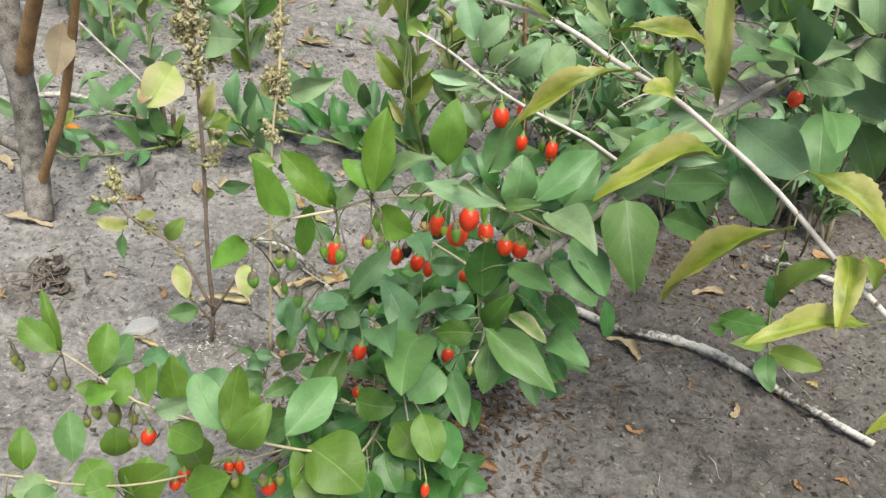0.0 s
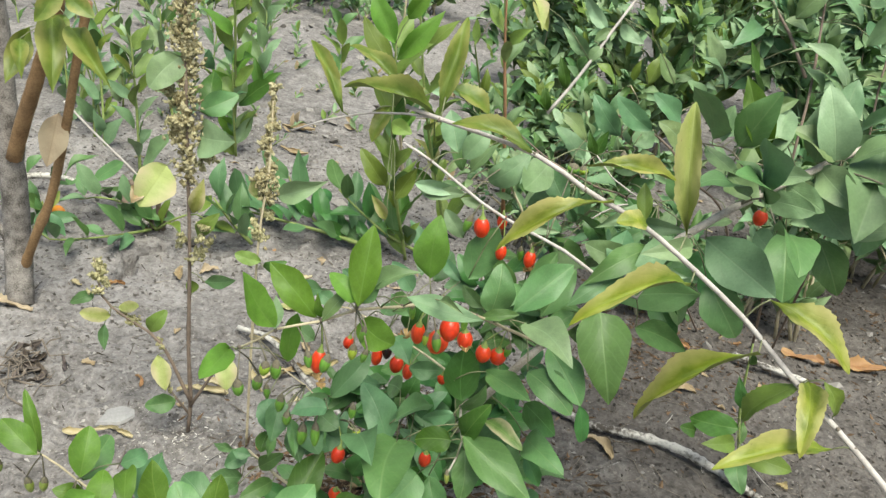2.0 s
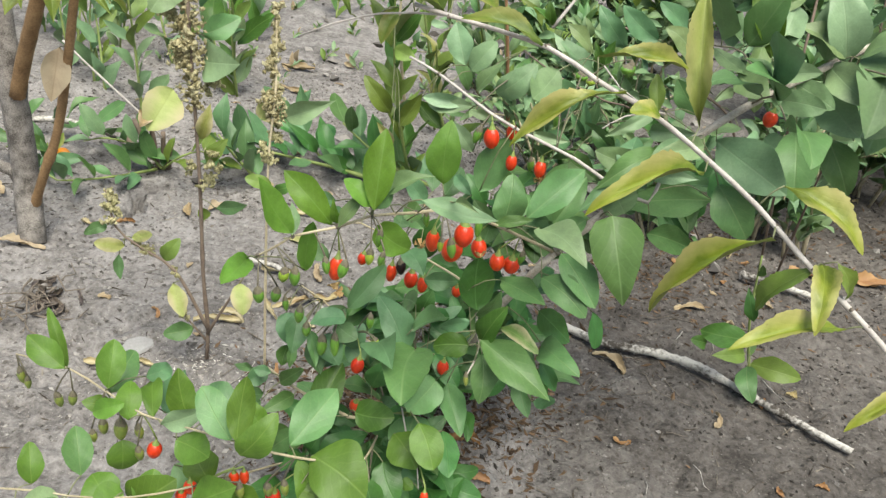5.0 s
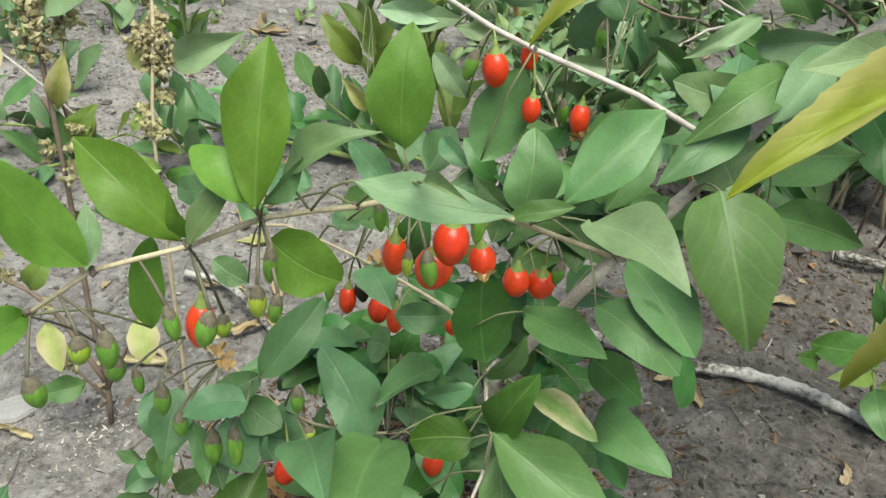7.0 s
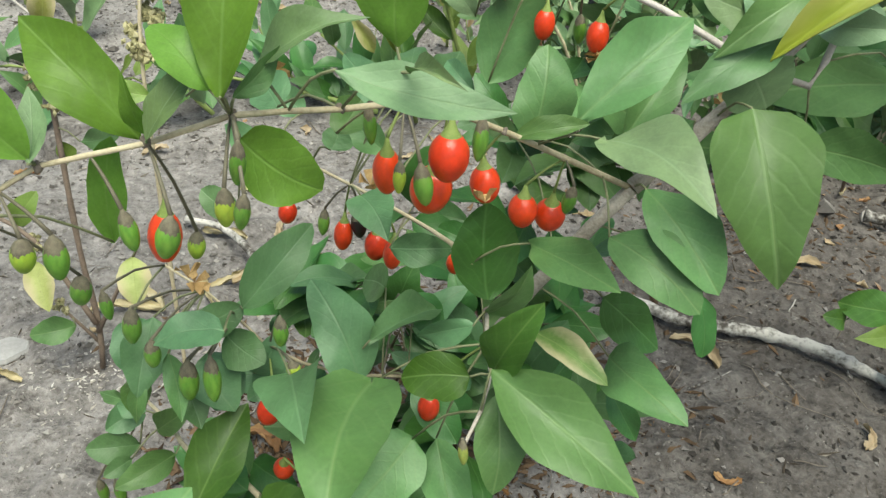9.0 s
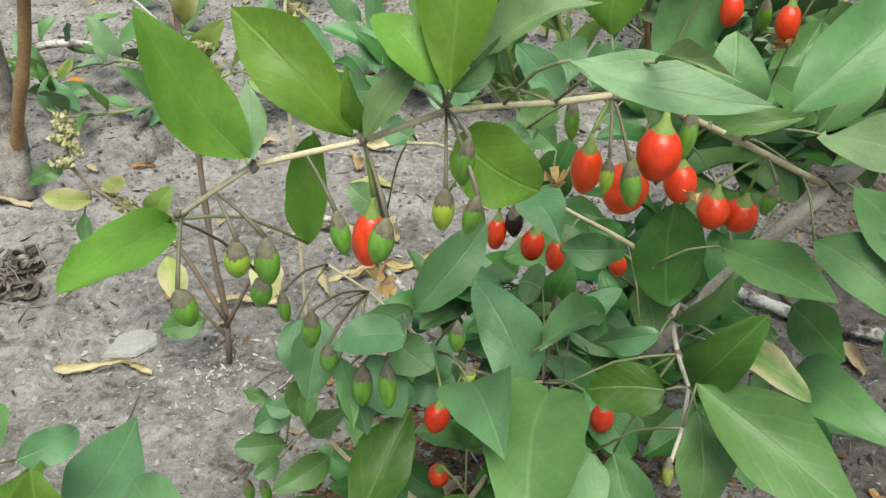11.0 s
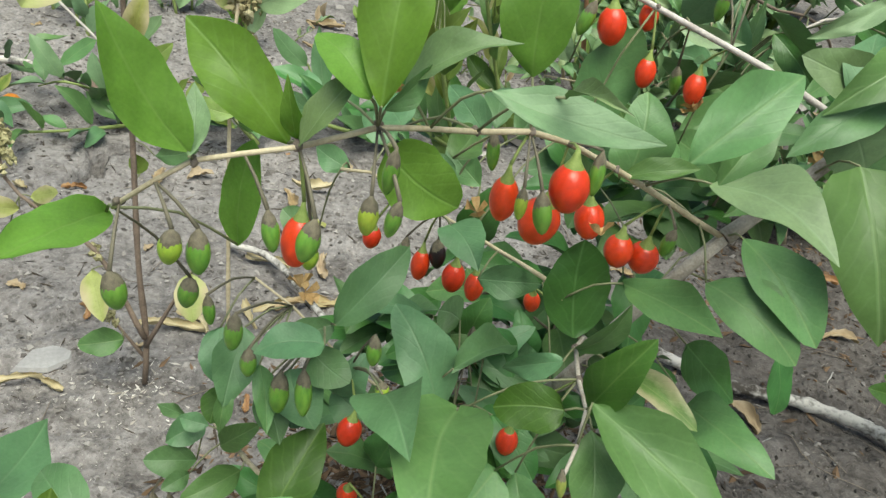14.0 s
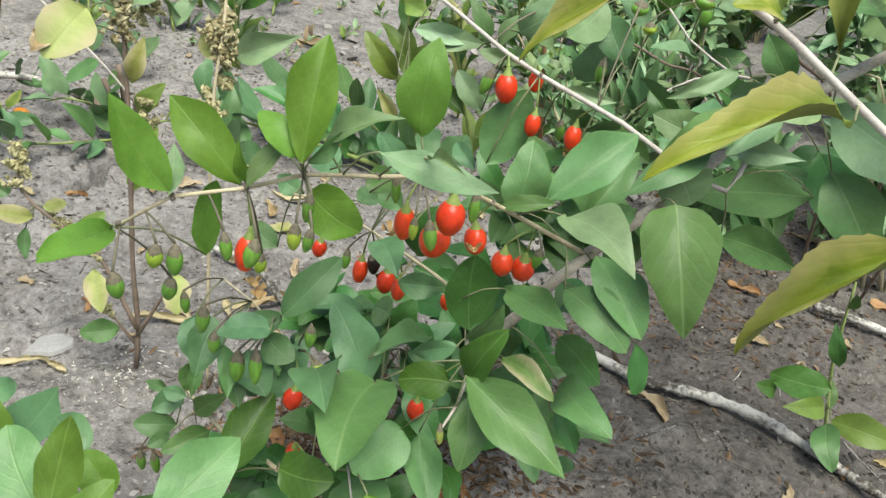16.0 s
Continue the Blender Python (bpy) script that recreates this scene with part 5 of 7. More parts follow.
buds(bush, ((-0.0384, 0.4155, 0.2697), (-0.0547, 0.4028, 0.2655), (-0.0770, 0.3912, 0.2614), (-0.0149, 0.4343, 0.2670), (-0.0006, 0.4523, 0.2637), (0.0116, 0.4551, 0.2609), (0.0286, 0.4681, 0.2503), (0.0500, 0.4855, 0.2364), (-0.0920, 0.3807, 0.2508)), 0.0019, DEAD_TWIG, 2)
buds(bush, ((0.0298, 0.4607, 0.1872), (0.0318, 0.4465, 0.1800), (-0.0504, 0.4286, 0.1870), (-0.0313, 0.4359, 0.1660), (0.0949, 0.5366, 0.2691), (0.0341, 0.5444, 0.2886), (-0.0253, 0.5714, 0.3088)), 0.0018, DEAD_TWIG, 3)

# ---- second goji bush just behind ----
shrubby = thing("goji_bush", (0.38, 0.99, 0.0), "goji bush behind with blue-green leaves and bare stems", "bush")
branch(shrubby, "stem", [(0.3600, 1.0000, -0.0100), (0.2360, 0.7262, 0.2449), (0.1860, 0.7033, 0.2933), (0.1492, 0.7153, 0.3210), (0.0922, 0.7405, 0.3307)], 0.0018, 0.0009, WEED_STALK)
branch(shrubby, "stem", [(0.4000, 0.9900, -0.0100), (0.2730, 0.7162, 0.2692), (0.2513, 0.6786, 0.3320), (0.2534, 0.7029, 0.3844), (0.2545, 0.7374, 0.4350), (0.2554, 0.7726, 0.4872)], 0.0018, 0.0009, WEED_STALK)
branch(shrubby, "stem", [(0.4200, 0.9800, -0.0100), (0.3096, 0.7017, 0.2837), (0.2976, 0.6646, 0.3469), (0.2890, 0.6710, 0.4089), (0.2944, 0.6961, 0.4628), (0.2948, 0.7131, 0.4996)], 0.0015, 0.0007, WEED_STALK)
branch(shrubby, "stem", [(0.3300, 1.0000, -0.0100), (0.1621, 0.7227, 0.2411), (0.1046, 0.6923, 0.2737), (0.0665, 0.6968, 0.2851), (0.0329, 0.7425, 0.2904)], 0.0013, 0.0007, WEED_STALK)
branch(shrubby, "brown_stem", [(0.2543, 0.7280, 0.3909), (0.2403, 0.7624, 0.4182), (0.2250, 0.7817, 0.4370), (0.2136, 0.8018, 0.4571)], 0.0015, 0.0010, WEED_STALK)
branch(shrubby, "pale_stem", [(0.0538, 0.7331, 0.3166), (0.0744, 0.7495, 0.3511), (0.0939, 0.7680, 0.3902), (0.1135, 0.7866, 0.4293), (0.1246, 0.8009, 0.4597)], 0.0016, 0.0012, PALE_BARK)
leaf(shrubby, (0.0782, 0.7576, 0.3684), (0.0500, 0.7553, 0.3886), 0.0141, -87, "sage")
leaf(shrubby, (0.0894, 0.7687, 0.3917), (0.0638, 0.7690, 0.4177), 0.0125, -87, "pale")
leaf(shrubby, (0.0653, 0.7437, 0.3390), (0.0538, 0.7449, 0.3659), 0.0108, -83, "young")
leaf(shrubby, (0.1004, 0.7709, 0.3961), (0.1221, 0.7566, 0.3878), 0.0116, 73, "pale")
leaf(shrubby, (0.0806, 0.7633, 0.3806), (0.0942, 0.7696, 0.3935), 0.0100, 63, "sage")
leaf(shrubby, (0.0793, 0.7555, 0.3638), (0.0891, 0.7620, 0.3775), 0.0109, 53, "sage")
leaf(shrubby, (0.0519, 0.7333, 0.3190), (0.0339, 0.7253, 0.3345), 0.0099, -36, "young")
leaf(shrubby, (0.0525, 0.7336, 0.3178), (0.0467, 0.7322, 0.3390), 0.0100, -101, "young")
leaf(shrubby, (0.1177, 0.7119, 0.3152), (0.0883, 0.7144, 0.3459), 0.0194, -82, "bluish")
leaf(shrubby, (0.1398, 0.6970, 0.3296), (0.1052, 0.6958, 0.3526), 0.0196, -84, "bluish")
leaf(shrubby, (0.1670, 0.7207, 0.3335), (0.1382, 0.7163, 0.3575), 0.0201, -55, "bluish")
leaf(shrubby, (0.0898, 0.7069, 0.3075), (0.0649, 0.7014, 0.3290), 0.0164, -48, "pale")
leaf(shrubby, (0.0972, 0.6640, 0.3080), (0.1021, 0.6638, 0.3313), 0.0099, 170, "young")
leaf(shrubby, (0.0958, 0.6638, 0.3078), (0.0863, 0.6621, 0.3284), 0.0084, -98, "young")
leaf(shrubby, (0.1593, 0.6510, 0.3282), (0.1349, 0.6381, 0.3535), 0.0202, -65, "pale")
leaf(shrubby, (0.0950, 0.7200, 0.2862), (0.0638, 0.7246, 0.3096), 0.0192, -41, "sage")
leaf(shrubby, (0.1313, 0.7101, 0.3108), (0.1428, 0.7178, 0.3267), 0.0203, 47, "sage")
leaf(shrubby, (0.2074, 0.7774, 0.3588), (0.1781, 0.7735, 0.3838), 0.0189, -19, "sage")
leaf(shrubby, (0.1899, 0.7706, 0.3451), (0.1705, 0.7638, 0.3631), 0.0157, -54, "sage")
leaf(shrubby, (0.2077, 0.6872, 0.3066), (0.1868, 0.6849, 0.3350), 0.0180, -22, "sage")
leaf(shrubby, (0.2043, 0.7191, 0.3266), (0.2064, 0.7281, 0.3574), 0.0165, -15, "sage")
leaf(shrubby, (0.2156, 0.7221, 0.3325), (0.1932, 0.7238, 0.3489), 0.0172, -22, "sage")
leaf(shrubby, (0.0140, 0.7304, 0.4116), (0.0343, 0.6980, 0.3928), 0.0144, -12, "lemon")
leaf(shrubby, (0.2104, 0.6764, 0.3787), (0.1895, 0.6792, 0.4176), 0.0122, -16, "young")
leaf(shrubby, (0.2811, 0.7075, 0.3945), (0.2374, 0.7040, 0.4213), 0.0190, -47, "pale")
leaf(shrubby, (0.2849, 0.7389, 0.4385), (0.2496, 0.7344, 0.4624), 0.0170, -48, "sage")
leaf(shrubby, (0.2769, 0.6893, 0.4288), (0.2947, 0.6799, 0.4596), 0.0178, 77, "sage")
leaf(shrubby, (0.2318, 0.7833, 0.4182), (0.2116, 0.7819, 0.4478), 0.0168, -18, "sage")
leaf(shrubby, (0.2200, 0.7827, 0.4191), (0.1956, 0.7503, 0.4024), 0.0159, -30, "bluish")
leaf(shrubby, (0.2360, 0.7463, 0.4330), (0.2566, 0.7465, 0.4644), 0.0180, 63, "sage")
leaf(shrubby, (0.2810, 0.7016, 0.3819), (0.2588, 0.6958, 0.4025), 0.0190, -33, "sage")
leaf(shrubby, (0.2798, 0.6801, 0.4089), (0.2949, 0.6583, 0.4130), 0.0145, 29, "pale")
leaf(shrubby, (0.3195, 0.6546, 0.3975), (0.2993, 0.6536, 0.4283), 0.0220, -55, "sage")
leaf(shrubby, (0.2719, 0.6312, 0.3767), (0.2975, 0.6115, 0.4052), 0.0107, 62, "sage")
leaf(shrubby, (0.3097, 0.7076, 0.4412), (0.3297, 0.6939, 0.4424), 0.0169, 36, "sage")
leaf(shrubby, (0.2866, 0.7346, 0.4530), (0.2983, 0.7315, 0.4776), 0.0168, 72, "sage")
leaf(shrubby, (0.2704, 0.7352, 0.4076), (0.2314, 0.7194, 0.4070), 0.0130, -5, "pale")
leaf(shrubby, (0.2270, 0.7476, 0.3889), (0.1988, 0.7348, 0.3944), 0.0149, -38, "sage")
leaf(shrubby, (0.2551, 0.7635, 0.4218), (0.2302, 0.7517, 0.4294), 0.0164, -36, "pale")
leaf(shrubby, (0.2413, 0.7108, 0.4019), (0.2618, 0.6987, 0.3865), 0.0155, 10, "sage")
leaf(shrubby, (0.2181, 0.6832, 0.3453), (0.2067, 0.6562, 0.3195), 0.0175, -33, "sage")
leaf(shrubby, (0.2044, 0.8043, 0.3694), (0.1806, 0.8066, 0.4077), 0.0178, -61, "pale")
leaf(shrubby, (0.1725, 0.8362, 0.3429), (0.1524, 0.8424, 0.3691), 0.0171, -40, "sage")
leaf(shrubby, (0.1504, 0.8537, 0.3343), (0.1589, 0.8633, 0.3662), 0.0157, 23, "yellowgreen")
leaf(shrubby, (0.1192, 0.8499, 0.3277), (0.0959, 0.8519, 0.3448), 0.0149, -19, "yellowgreen")
leaf(shrubby, (0.3185, 0.6751, 0.3705), (0.3073, 0.6536, 0.3563), 0.0203, -24, "sage")
leaf(shrubby, (0.3171, 0.7650, 0.4203), (0.3004, 0.7684, 0.4397), 0.0165, -39, "bluish")
leaf(shrubby, (0.0539, 0.6032, 0.2741), (0.0721, 0.5992, 0.3122), 0.0191, 88, "sage")
leaf(shrubby, (-0.0099, 0.7226, 0.2513), (-0.0298, 0.7215, 0.2820), 0.0149, -49, "bluish")
leaf(shrubby, (-0.0035, 0.7225, 0.2510), (0.0183, 0.7237, 0.2841), 0.0149, 48, "sage")
leaf(shrubby, (0.1505, 0.6803, 0.2949), (0.1227, 0.6705, 0.3069), 0.0166, -3, "sage")
leaf(shrubby, (0.1240, 0.6732, 0.2807), (0.0934, 0.6614, 0.2887), 0.0158, -14, "sage")
leaf(shrubby, (0.0803, 0.6897, 0.2693), (0.0467, 0.6851, 0.2848), 0.0178, -77, "sage")
leaf(shrubby, (0.1172, 0.6446, 0.2670), (0.1046, 0.6231, 0.2528), 0.0175, 0, "sage")
leaf(shrubby, (0.0398, 0.7250, 0.2541), (0.0197, 0.7165, 0.2685), 0.0157, -28, "sage")
leaf(shrubby, (0.0843, 0.6545, 0.2422), (0.0581, 0.6432, 0.2513), 0.0158, -54, "bluish")
leaf(shrubby, (0.2130, 0.6528, 0.2815), (0.1869, 0.6269, 0.2792), 0.0174, 4, "sage")
leaf(shrubby, (0.1665, 0.6518, 0.2801), (0.1542, 0.6285, 0.2622), 0.0175, -1, "sage")
leaf(shrubby, (0.2290, 0.6338, 0.2839), (0.2485, 0.6082, 0.2751), 0.0205, 60, "sage")
leaf(shrubby, (0.3051, 0.6583, 0.2855), (0.2780, 0.6562, 0.3059), 0.0213, -93, "sage")

# ---- yellowing saw-toothed branch ----
yellow = thing("yellowing_branch", (0.1526, 0.3816, 0.3313), "pale straight branch with yellowing saw-toothed leaves", "branch")
branch(yellow, "branch", [(-0.0297, 0.4289, 0.3866), (-0.0108, 0.4243, 0.3851), (0.0395, 0.4105, 0.3813), (0.0666, 0.4080, 0.3700), (0.0999, 0.4131, 0.3557), (0.1316, 0.4120, 0.3379), (0.1602, 0.4027, 0.3216), (0.1899, 0.3827, 0.3015), (0.2175, 0.3642, 0.2847), (0.2380, 0.3512, 0.2703), (0.2806, 0.3218, 0.2394), (0.3442, 0.2782, 0.1915)], 0.0011, 0.0018, PALE_BARK)
branch(yellow, "side_twig", [(-0.0108, 0.4243, 0.3851), (-0.0296, 0.4321, 0.3818), (-0.0482, 0.4352, 0.3776), (-0.0726, 0.4365, 0.3681), (-0.0907, 0.4358, 0.3585)], 0.0006, 0.0005, PALE_BARK)
saw_leaf(yellow, (-0.0104, 0.4297, 0.3825), (-0.0651, 0.4372, 0.3874), 0.0189, -28, "olive")
saw_leaf(yellow, (0.0395, 0.4105, 0.3813), (-0.0041, 0.4143, 0.3871), 0.0205, -28, "olive")
saw_leaf(yellow, (-0.0131, 0.4324, 0.3838), (-0.0090, 0.4620, 0.4309), 0.0188, 7, "olive")
saw_leaf(yellow, (-0.0347, 0.4416, 0.3901), (-0.0682, 0.4537, 0.4057), 0.0165, -26, "olive")
saw_leaf(yellow, (-0.0635, 0.4356, 0.3747), (-0.0889, 0.4537, 0.4046), 0.0140, -21, "olive")
saw_leaf(yellow, (0.0820, 0.4092, 0.3670), (0.0301, 0.3937, 0.3334), 0.0177, -26, "yellow")
saw_leaf(yellow, (0.1291, 0.4019, 0.3355), (0.0713, 0.3666, 0.3164), 0.0197, -19, "yellow")
saw_leaf(yellow, (0.0651, 0.4128, 0.3800), (0.1104, 0.4185, 0.3800), 0.0174, 28, "yellow")
saw_leaf(yellow, (0.1284, 0.4361, 0.3464), (0.1162, 0.4564, 0.4122), 0.0235, -50, "gold")
saw_leaf(yellow, (0.1010, 0.4076, 0.3581), (0.0843, 0.3972, 0.3605), 0.0213, -27, "yellow")
leaf(yellow, (0.1005, 0.4131, 0.3580), (0.0964, 0.4213, 0.3751), 0.0082, -36, "yellowgreen")
saw_leaf(yellow, (0.1675, 0.3875, 0.3126), (0.1224, 0.3958, 0.2521), 0.0221, -34, "yellow")
saw_leaf(yellow, (0.1686, 0.4009, 0.3358), (0.2082, 0.3791, 0.3159), 0.0286, 27, "yellow")
saw_leaf(yellow, (0.2087, 0.3648, 0.2819), (0.1469, 0.3358, 0.2760), 0.0224, -17, "yellow")
saw_leaf(yellow, (0.1927, 0.3828, 0.3061), (0.1846, 0.3426, 0.2878), 0.0221, 7, "yellow")
saw_leaf(yellow, (0.1919, 0.3834, 0.3028), (0.1769, 0.3977, 0.2644), 0.0227, -56, "yellowgreen")
saw_leaf(yellow, (0.1968, 0.3764, 0.3111), (0.2089, 0.3780, 0.2906), 0.0176, 62, "yellowgreen")
saw_leaf(yellow, (0.2340, 0.3280, 0.2777), (0.1971, 0.3085, 0.2626), 0.0141, -12, "yellow")
saw_leaf(yellow, (-0.0404, 0.4460, 0.3798), (-0.0456, 0.4324, 0.3626), 0.0159, -15, "olive")
saw_leaf(yellow, (-0.0115, 0.4435, 0.3966), (0.0121, 0.4450, 0.3868), 0.0228, 30, "olive")
saw_leaf(yellow, (-0.0202, 0.4462, 0.3910), (-0.0301, 0.4441, 0.3870), 0.0120, -29, "olive")
buds(yellow, ((0.0395, 0.4105, 0.3813), (0.0672, 0.4079, 0.3698), (0.0999, 0.4131, 0.3557), (0.1300, 0.4121, 0.3382), (0.1692, 0.3976, 0.3150), (0.1925, 0.3822, 0.3003), (0.2077, 0.3712, 0.2904), (0.2175, 0.3642, 0.2847), (-0.0102, 0.4242, 0.3849)), 0.002, DEAD_TWIG, 4)
# ---- tree, weeds and low plants ----
def husks(plant, line, r0, r1, count, size, mat, seed, name="seed_head"):
    """A dense seed head: small husks packed round a stretch of stem."""
    rng = random.Random(seed)
    verts, faces = [], []
    k = len(line) - 1
    tufts = [(rng.random(), rng.uniform(0, 6.28), rng.uniform(0.15, 1.0)) for _ in range(max(5, count // 22))]
    for _ in range(count):
        t, turn, out = rng.choice(tufts)
        t = min(0.999, max(0.0, t + rng.gauss(0, 0.022)))
        i = min(k - 1, int(t * k))
        p = line[i].lerp(line[i + 1], t * k - i)
        r = (r0 + (r1 - r0) * t) * (0.75 + 0.35 * math.sin(85 * t + seed)) * max(0.05, out + rng.gauss(0, 0.16))
        a = turn + rng.gauss(0, 0.45)
        p = local(plant, p) + Vector((r * math.cos(a), r * math.sin(a), rng.uniform(-0.3, 0.3) * r))
        rot = Euler((rng.uniform(0, 6), rng.uniform(0, 6), rng.uniform(0, 6))).to_matrix()
        s = size * rng.uniform(0.6, 1.4)
        o = len(verts)
        for c in ((1, 0, 0), (-0.8, 0, 0), (0, 0.6, 0), (0, -0.6, 0.1), (0.1, 0, 0.55), (0, 0, -0.55)):
            verts.append(p + rot @ (Vector(c) * s))
        for a_, b_ in ((0, 2), (2, 1), (1, 3), (3, 0)):
            faces.append((o + a_, o + b_, o + 4))
            faces.append((o + b_, o + a_, o + 5))
    return part(name, mesh_of(name, verts, faces, [mat], False), plant, "dense head of dry tan seed husks")


weed = thing("seeding_weed", (-0.2061, 0.5895, 0.0000), "tall weed gone to seed with dry tan seed heads", "weed")
line_a = [(-0.2049, 0.5865, -0.0000), (-0.2051, 0.5913, 0.0318), (-0.2100, 0.5942, 0.0841), (-0.2157, 0.6037, 0.1684), (-0.2226, 0.6120, 0.2363), (-0.2305, 0.6221, 0.3036), (-0.2387, 0.6355, 0.3663), (-0.2466, 0.6495, 0.4300)]
branch(weed, "stem", line_a, 0.0018, 0.0012, WEED_STALK)
branch(weed, "side_stem", [(-0.2040, 0.5873, 0.0349), (-0.2336, 0.5897, 0.0876), (-0.2652, 0.5876, 0.1081), (-0.2853, 0.5887, 0.1230), (-0.2959, 0.5971, 0.1524)], 0.0018, 0.0008, WEED_STALK)
branch(weed, "side_stem", [(-0.2047, 0.5891, 0.0272), (-0.1857, 0.5921, 0.0667), (-0.1732, 0.5937, 0.0925)], 0.0016, 0.0008, WEED_STALK)
branch(weed, "side_stem", [(-0.2048, 0.5897, 0.0170), (-0.2200, 0.5879, 0.0371), (-0.2276, 0.5874, 0.0481)], 0.0012, 0.0008, WEED_STALK)
husks(weed, smooth_line([(-0.2230, 0.6119, 0.2362), (-0.2305, 0.6221, 0.3036), (-0.2387, 0.6355, 0.3663), (-0.2466, 0.6495, 0.4300)], 0.01), 0.0125, 0.0145, 1700, 0.0028, HUSK, 1)
husks(weed, smooth_line([(-0.2393, 0.6198, 0.2649), (-0.2462, 0.6295, 0.3083), (-0.2457, 0.6413, 0.3556)], 0.01), 0.009, 0.01, 460, 0.0026, GREEN_HUSK, 2)
husks(weed, smooth_line([(-0.2156, 0.6216, 0.2442), (-0.2098, 0.6266, 0.2659), (-0.2096, 0.6290, 0.2821)], 0.01), 0.009, 0.006, 300, 0.0024, GREEN_HUSK, 3)
husks(weed, smooth_line([(-0.2113, 0.6013, 0.1677), (-0.2057, 0.6027, 0.1817), (-0.2046, 0.6076, 0.2033)], 0.01), 0.0095, 0.0065, 420, 0.0025, GREEN_HUSK, 4)
husks(weed, smooth_line([(-0.2229, 0.6054, 0.1769), (-0.2246, 0.6060, 0.1896)], 0.01), 0.005, 0.004, 120, 0.0022, GREEN_HUSK, 5)
husks(weed, smooth_line([(-0.2886, 0.5905, 0.1269), (-0.2954, 0.5982, 0.1547)], 0.01), 0.0105, 0.004, 420, 0.0024, GREEN_HUSK, 6)
husks(weed, smooth_line([(-0.2514, 0.5901, 0.1010), (-0.2762, 0.5897, 0.1131)], 0.01), 0.006, 0.006, 160, 0.0022, GREEN_HUSK, 7)
husks(weed, smooth_line([(-0.2303, 0.5879, 0.0836), (-0.2380, 0.5904, 0.0892)], 0.01), 0.005, 0.005, 80, 0.0022, GREEN_HUSK, 8)
husks(weed, smooth_line([(-0.2166, 0.5860, 0.0330), (-0.2286, 0.5873, 0.0480)], 0.01), 0.004, 0.004, 70, 0.0022, GREEN_HUSK, 9)
leaf(weed, (-0.2165, 0.6095, 0.2079), (-0.2100, 0.6137, 0.2391), 0.0131, -165, "lemon")
leaf(weed, (-0.2116, 0.6029, 0.1366), (-0.2152, 0.6029, 0.1481), 0.0107, -62, "yellowgreen")
leaf(weed, (-0.2245, 0.5760, 0.2600), (-0.2290, 0.5420, 0.2390), 0.0310, -36, "lemon", "ovate")
leaf(weed, (-0.2370, 0.5520, 0.2480), (-0.2330, 0.5380, 0.2430), 0.0110, -30, "tan", "crumple")
leaf(weed, (-0.2189, 0.6229, 0.2702), (-0.1853, 0.6104, 0.2769), 0.0310, 74, "pale", "heart")
leaf(weed, (-0.2395, 0.6290, 0.3300), (-0.2535, 0.6068, 0.3077), 0.0257, -56, "pale")
leaf(weed, (-0.2226, 0.6317, 0.2886), (-0.1977, 0.6503, 0.3027), 0.0204, 68, "mid")
leaf(weed, (-0.2186, 0.6399, 0.2823), (-0.2259, 0.6658, 0.3132), 0.0188, 6, "young")
leaf(weed, (-0.2772, 0.5864, 0.1062), (-0.2970, 0.5724, 0.1128), 0.0135, -61, "lemon")
leaf(weed, (-0.2714, 0.5902, 0.1138), (-0.2499, 0.5846, 0.1238), 0.0107, 70, "lemon")
leaf(weed, (-0.2926, 0.5884, 0.1227), (-0.3064, 0.5748, 0.1183), 0.0106, -57, "bluish")
leaf(weed, (-0.2341, 0.5848, 0.0775), (-0.2169, 0.5651, 0.0588), 0.0167, 15, "lemon")
leaf(weed, (-0.2452, 0.5929, 0.0949), (-0.2322, 0.5982, 0.1166), 0.0148, 73, "yellowgreen")
leaf(weed, (-0.1756, 0.5909, 0.0866), (-0.1654, 0.5713, 0.0686), 0.0197, 7, "lemon")
leaf(weed, (-0.2164, 0.5855, 0.0321), (-0.2394, 0.5727, 0.0298), 0.0172, -53, "mid")
leaf(weed, (-0.2111, 0.6063, 0.1895), (-0.1936, 0.6072, 0.2134), 0.0132, 88, "yellowgreen")
leaf(weed, (-0.2807, 0.5828, 0.0990), (-0.2756, 0.5733, 0.0792), 0.0088, 0, "bluish")
leaf(weed, (-0.2005, 0.5995, 0.1518), (-0.1691, 0.5860, 0.1680), 0.0123, 74, "bluish")

weed_b = thing("seeding_weed", (-0.150, 0.588, 0.0), "slender weed stalk ending in a tan seed spike", "weed")
line_b = [(-0.150, 0.588, 0.0), (-0.152, 0.588, 0.1), (-0.1522, 0.5868, 0.2100), (-0.1522, 0.5995, 0.2639), (-0.1593, 0.6184, 0.3264)]
branch(weed_b, "stem", line_b, 0.0012, 0.0008, STRAW)
husks(weed_b, smooth_line([(-0.1531, 0.5961, 0.2408), (-0.1555, 0.6051, 0.2757), (-0.1593, 0.6184, 0.3264)], 0.01), 0.0105, 0.004, 1050, 0.0024, HUSK, 11)
husks(weed_b, smooth_line([(-0.1549, 0.5892, 0.2084), (-0.1558, 0.5946, 0.2310)], 0.01), 0.007, 0.006, 240, 0.0024, GREEN_HUSK, 12)
husks(weed_b, smooth_line([(-0.1492, 0.5969, 0.2239), (-0.1539, 0.6008, 0.2438)], 0.01), 0.007, 0.006, 240, 0.0024, GREEN_HUSK, 13)
leaf(weed_b, (-0.1432, 0.5962, 0.2451), (-0.1046, 0.5963, 0.2661), 0.0179, 76, "pale")
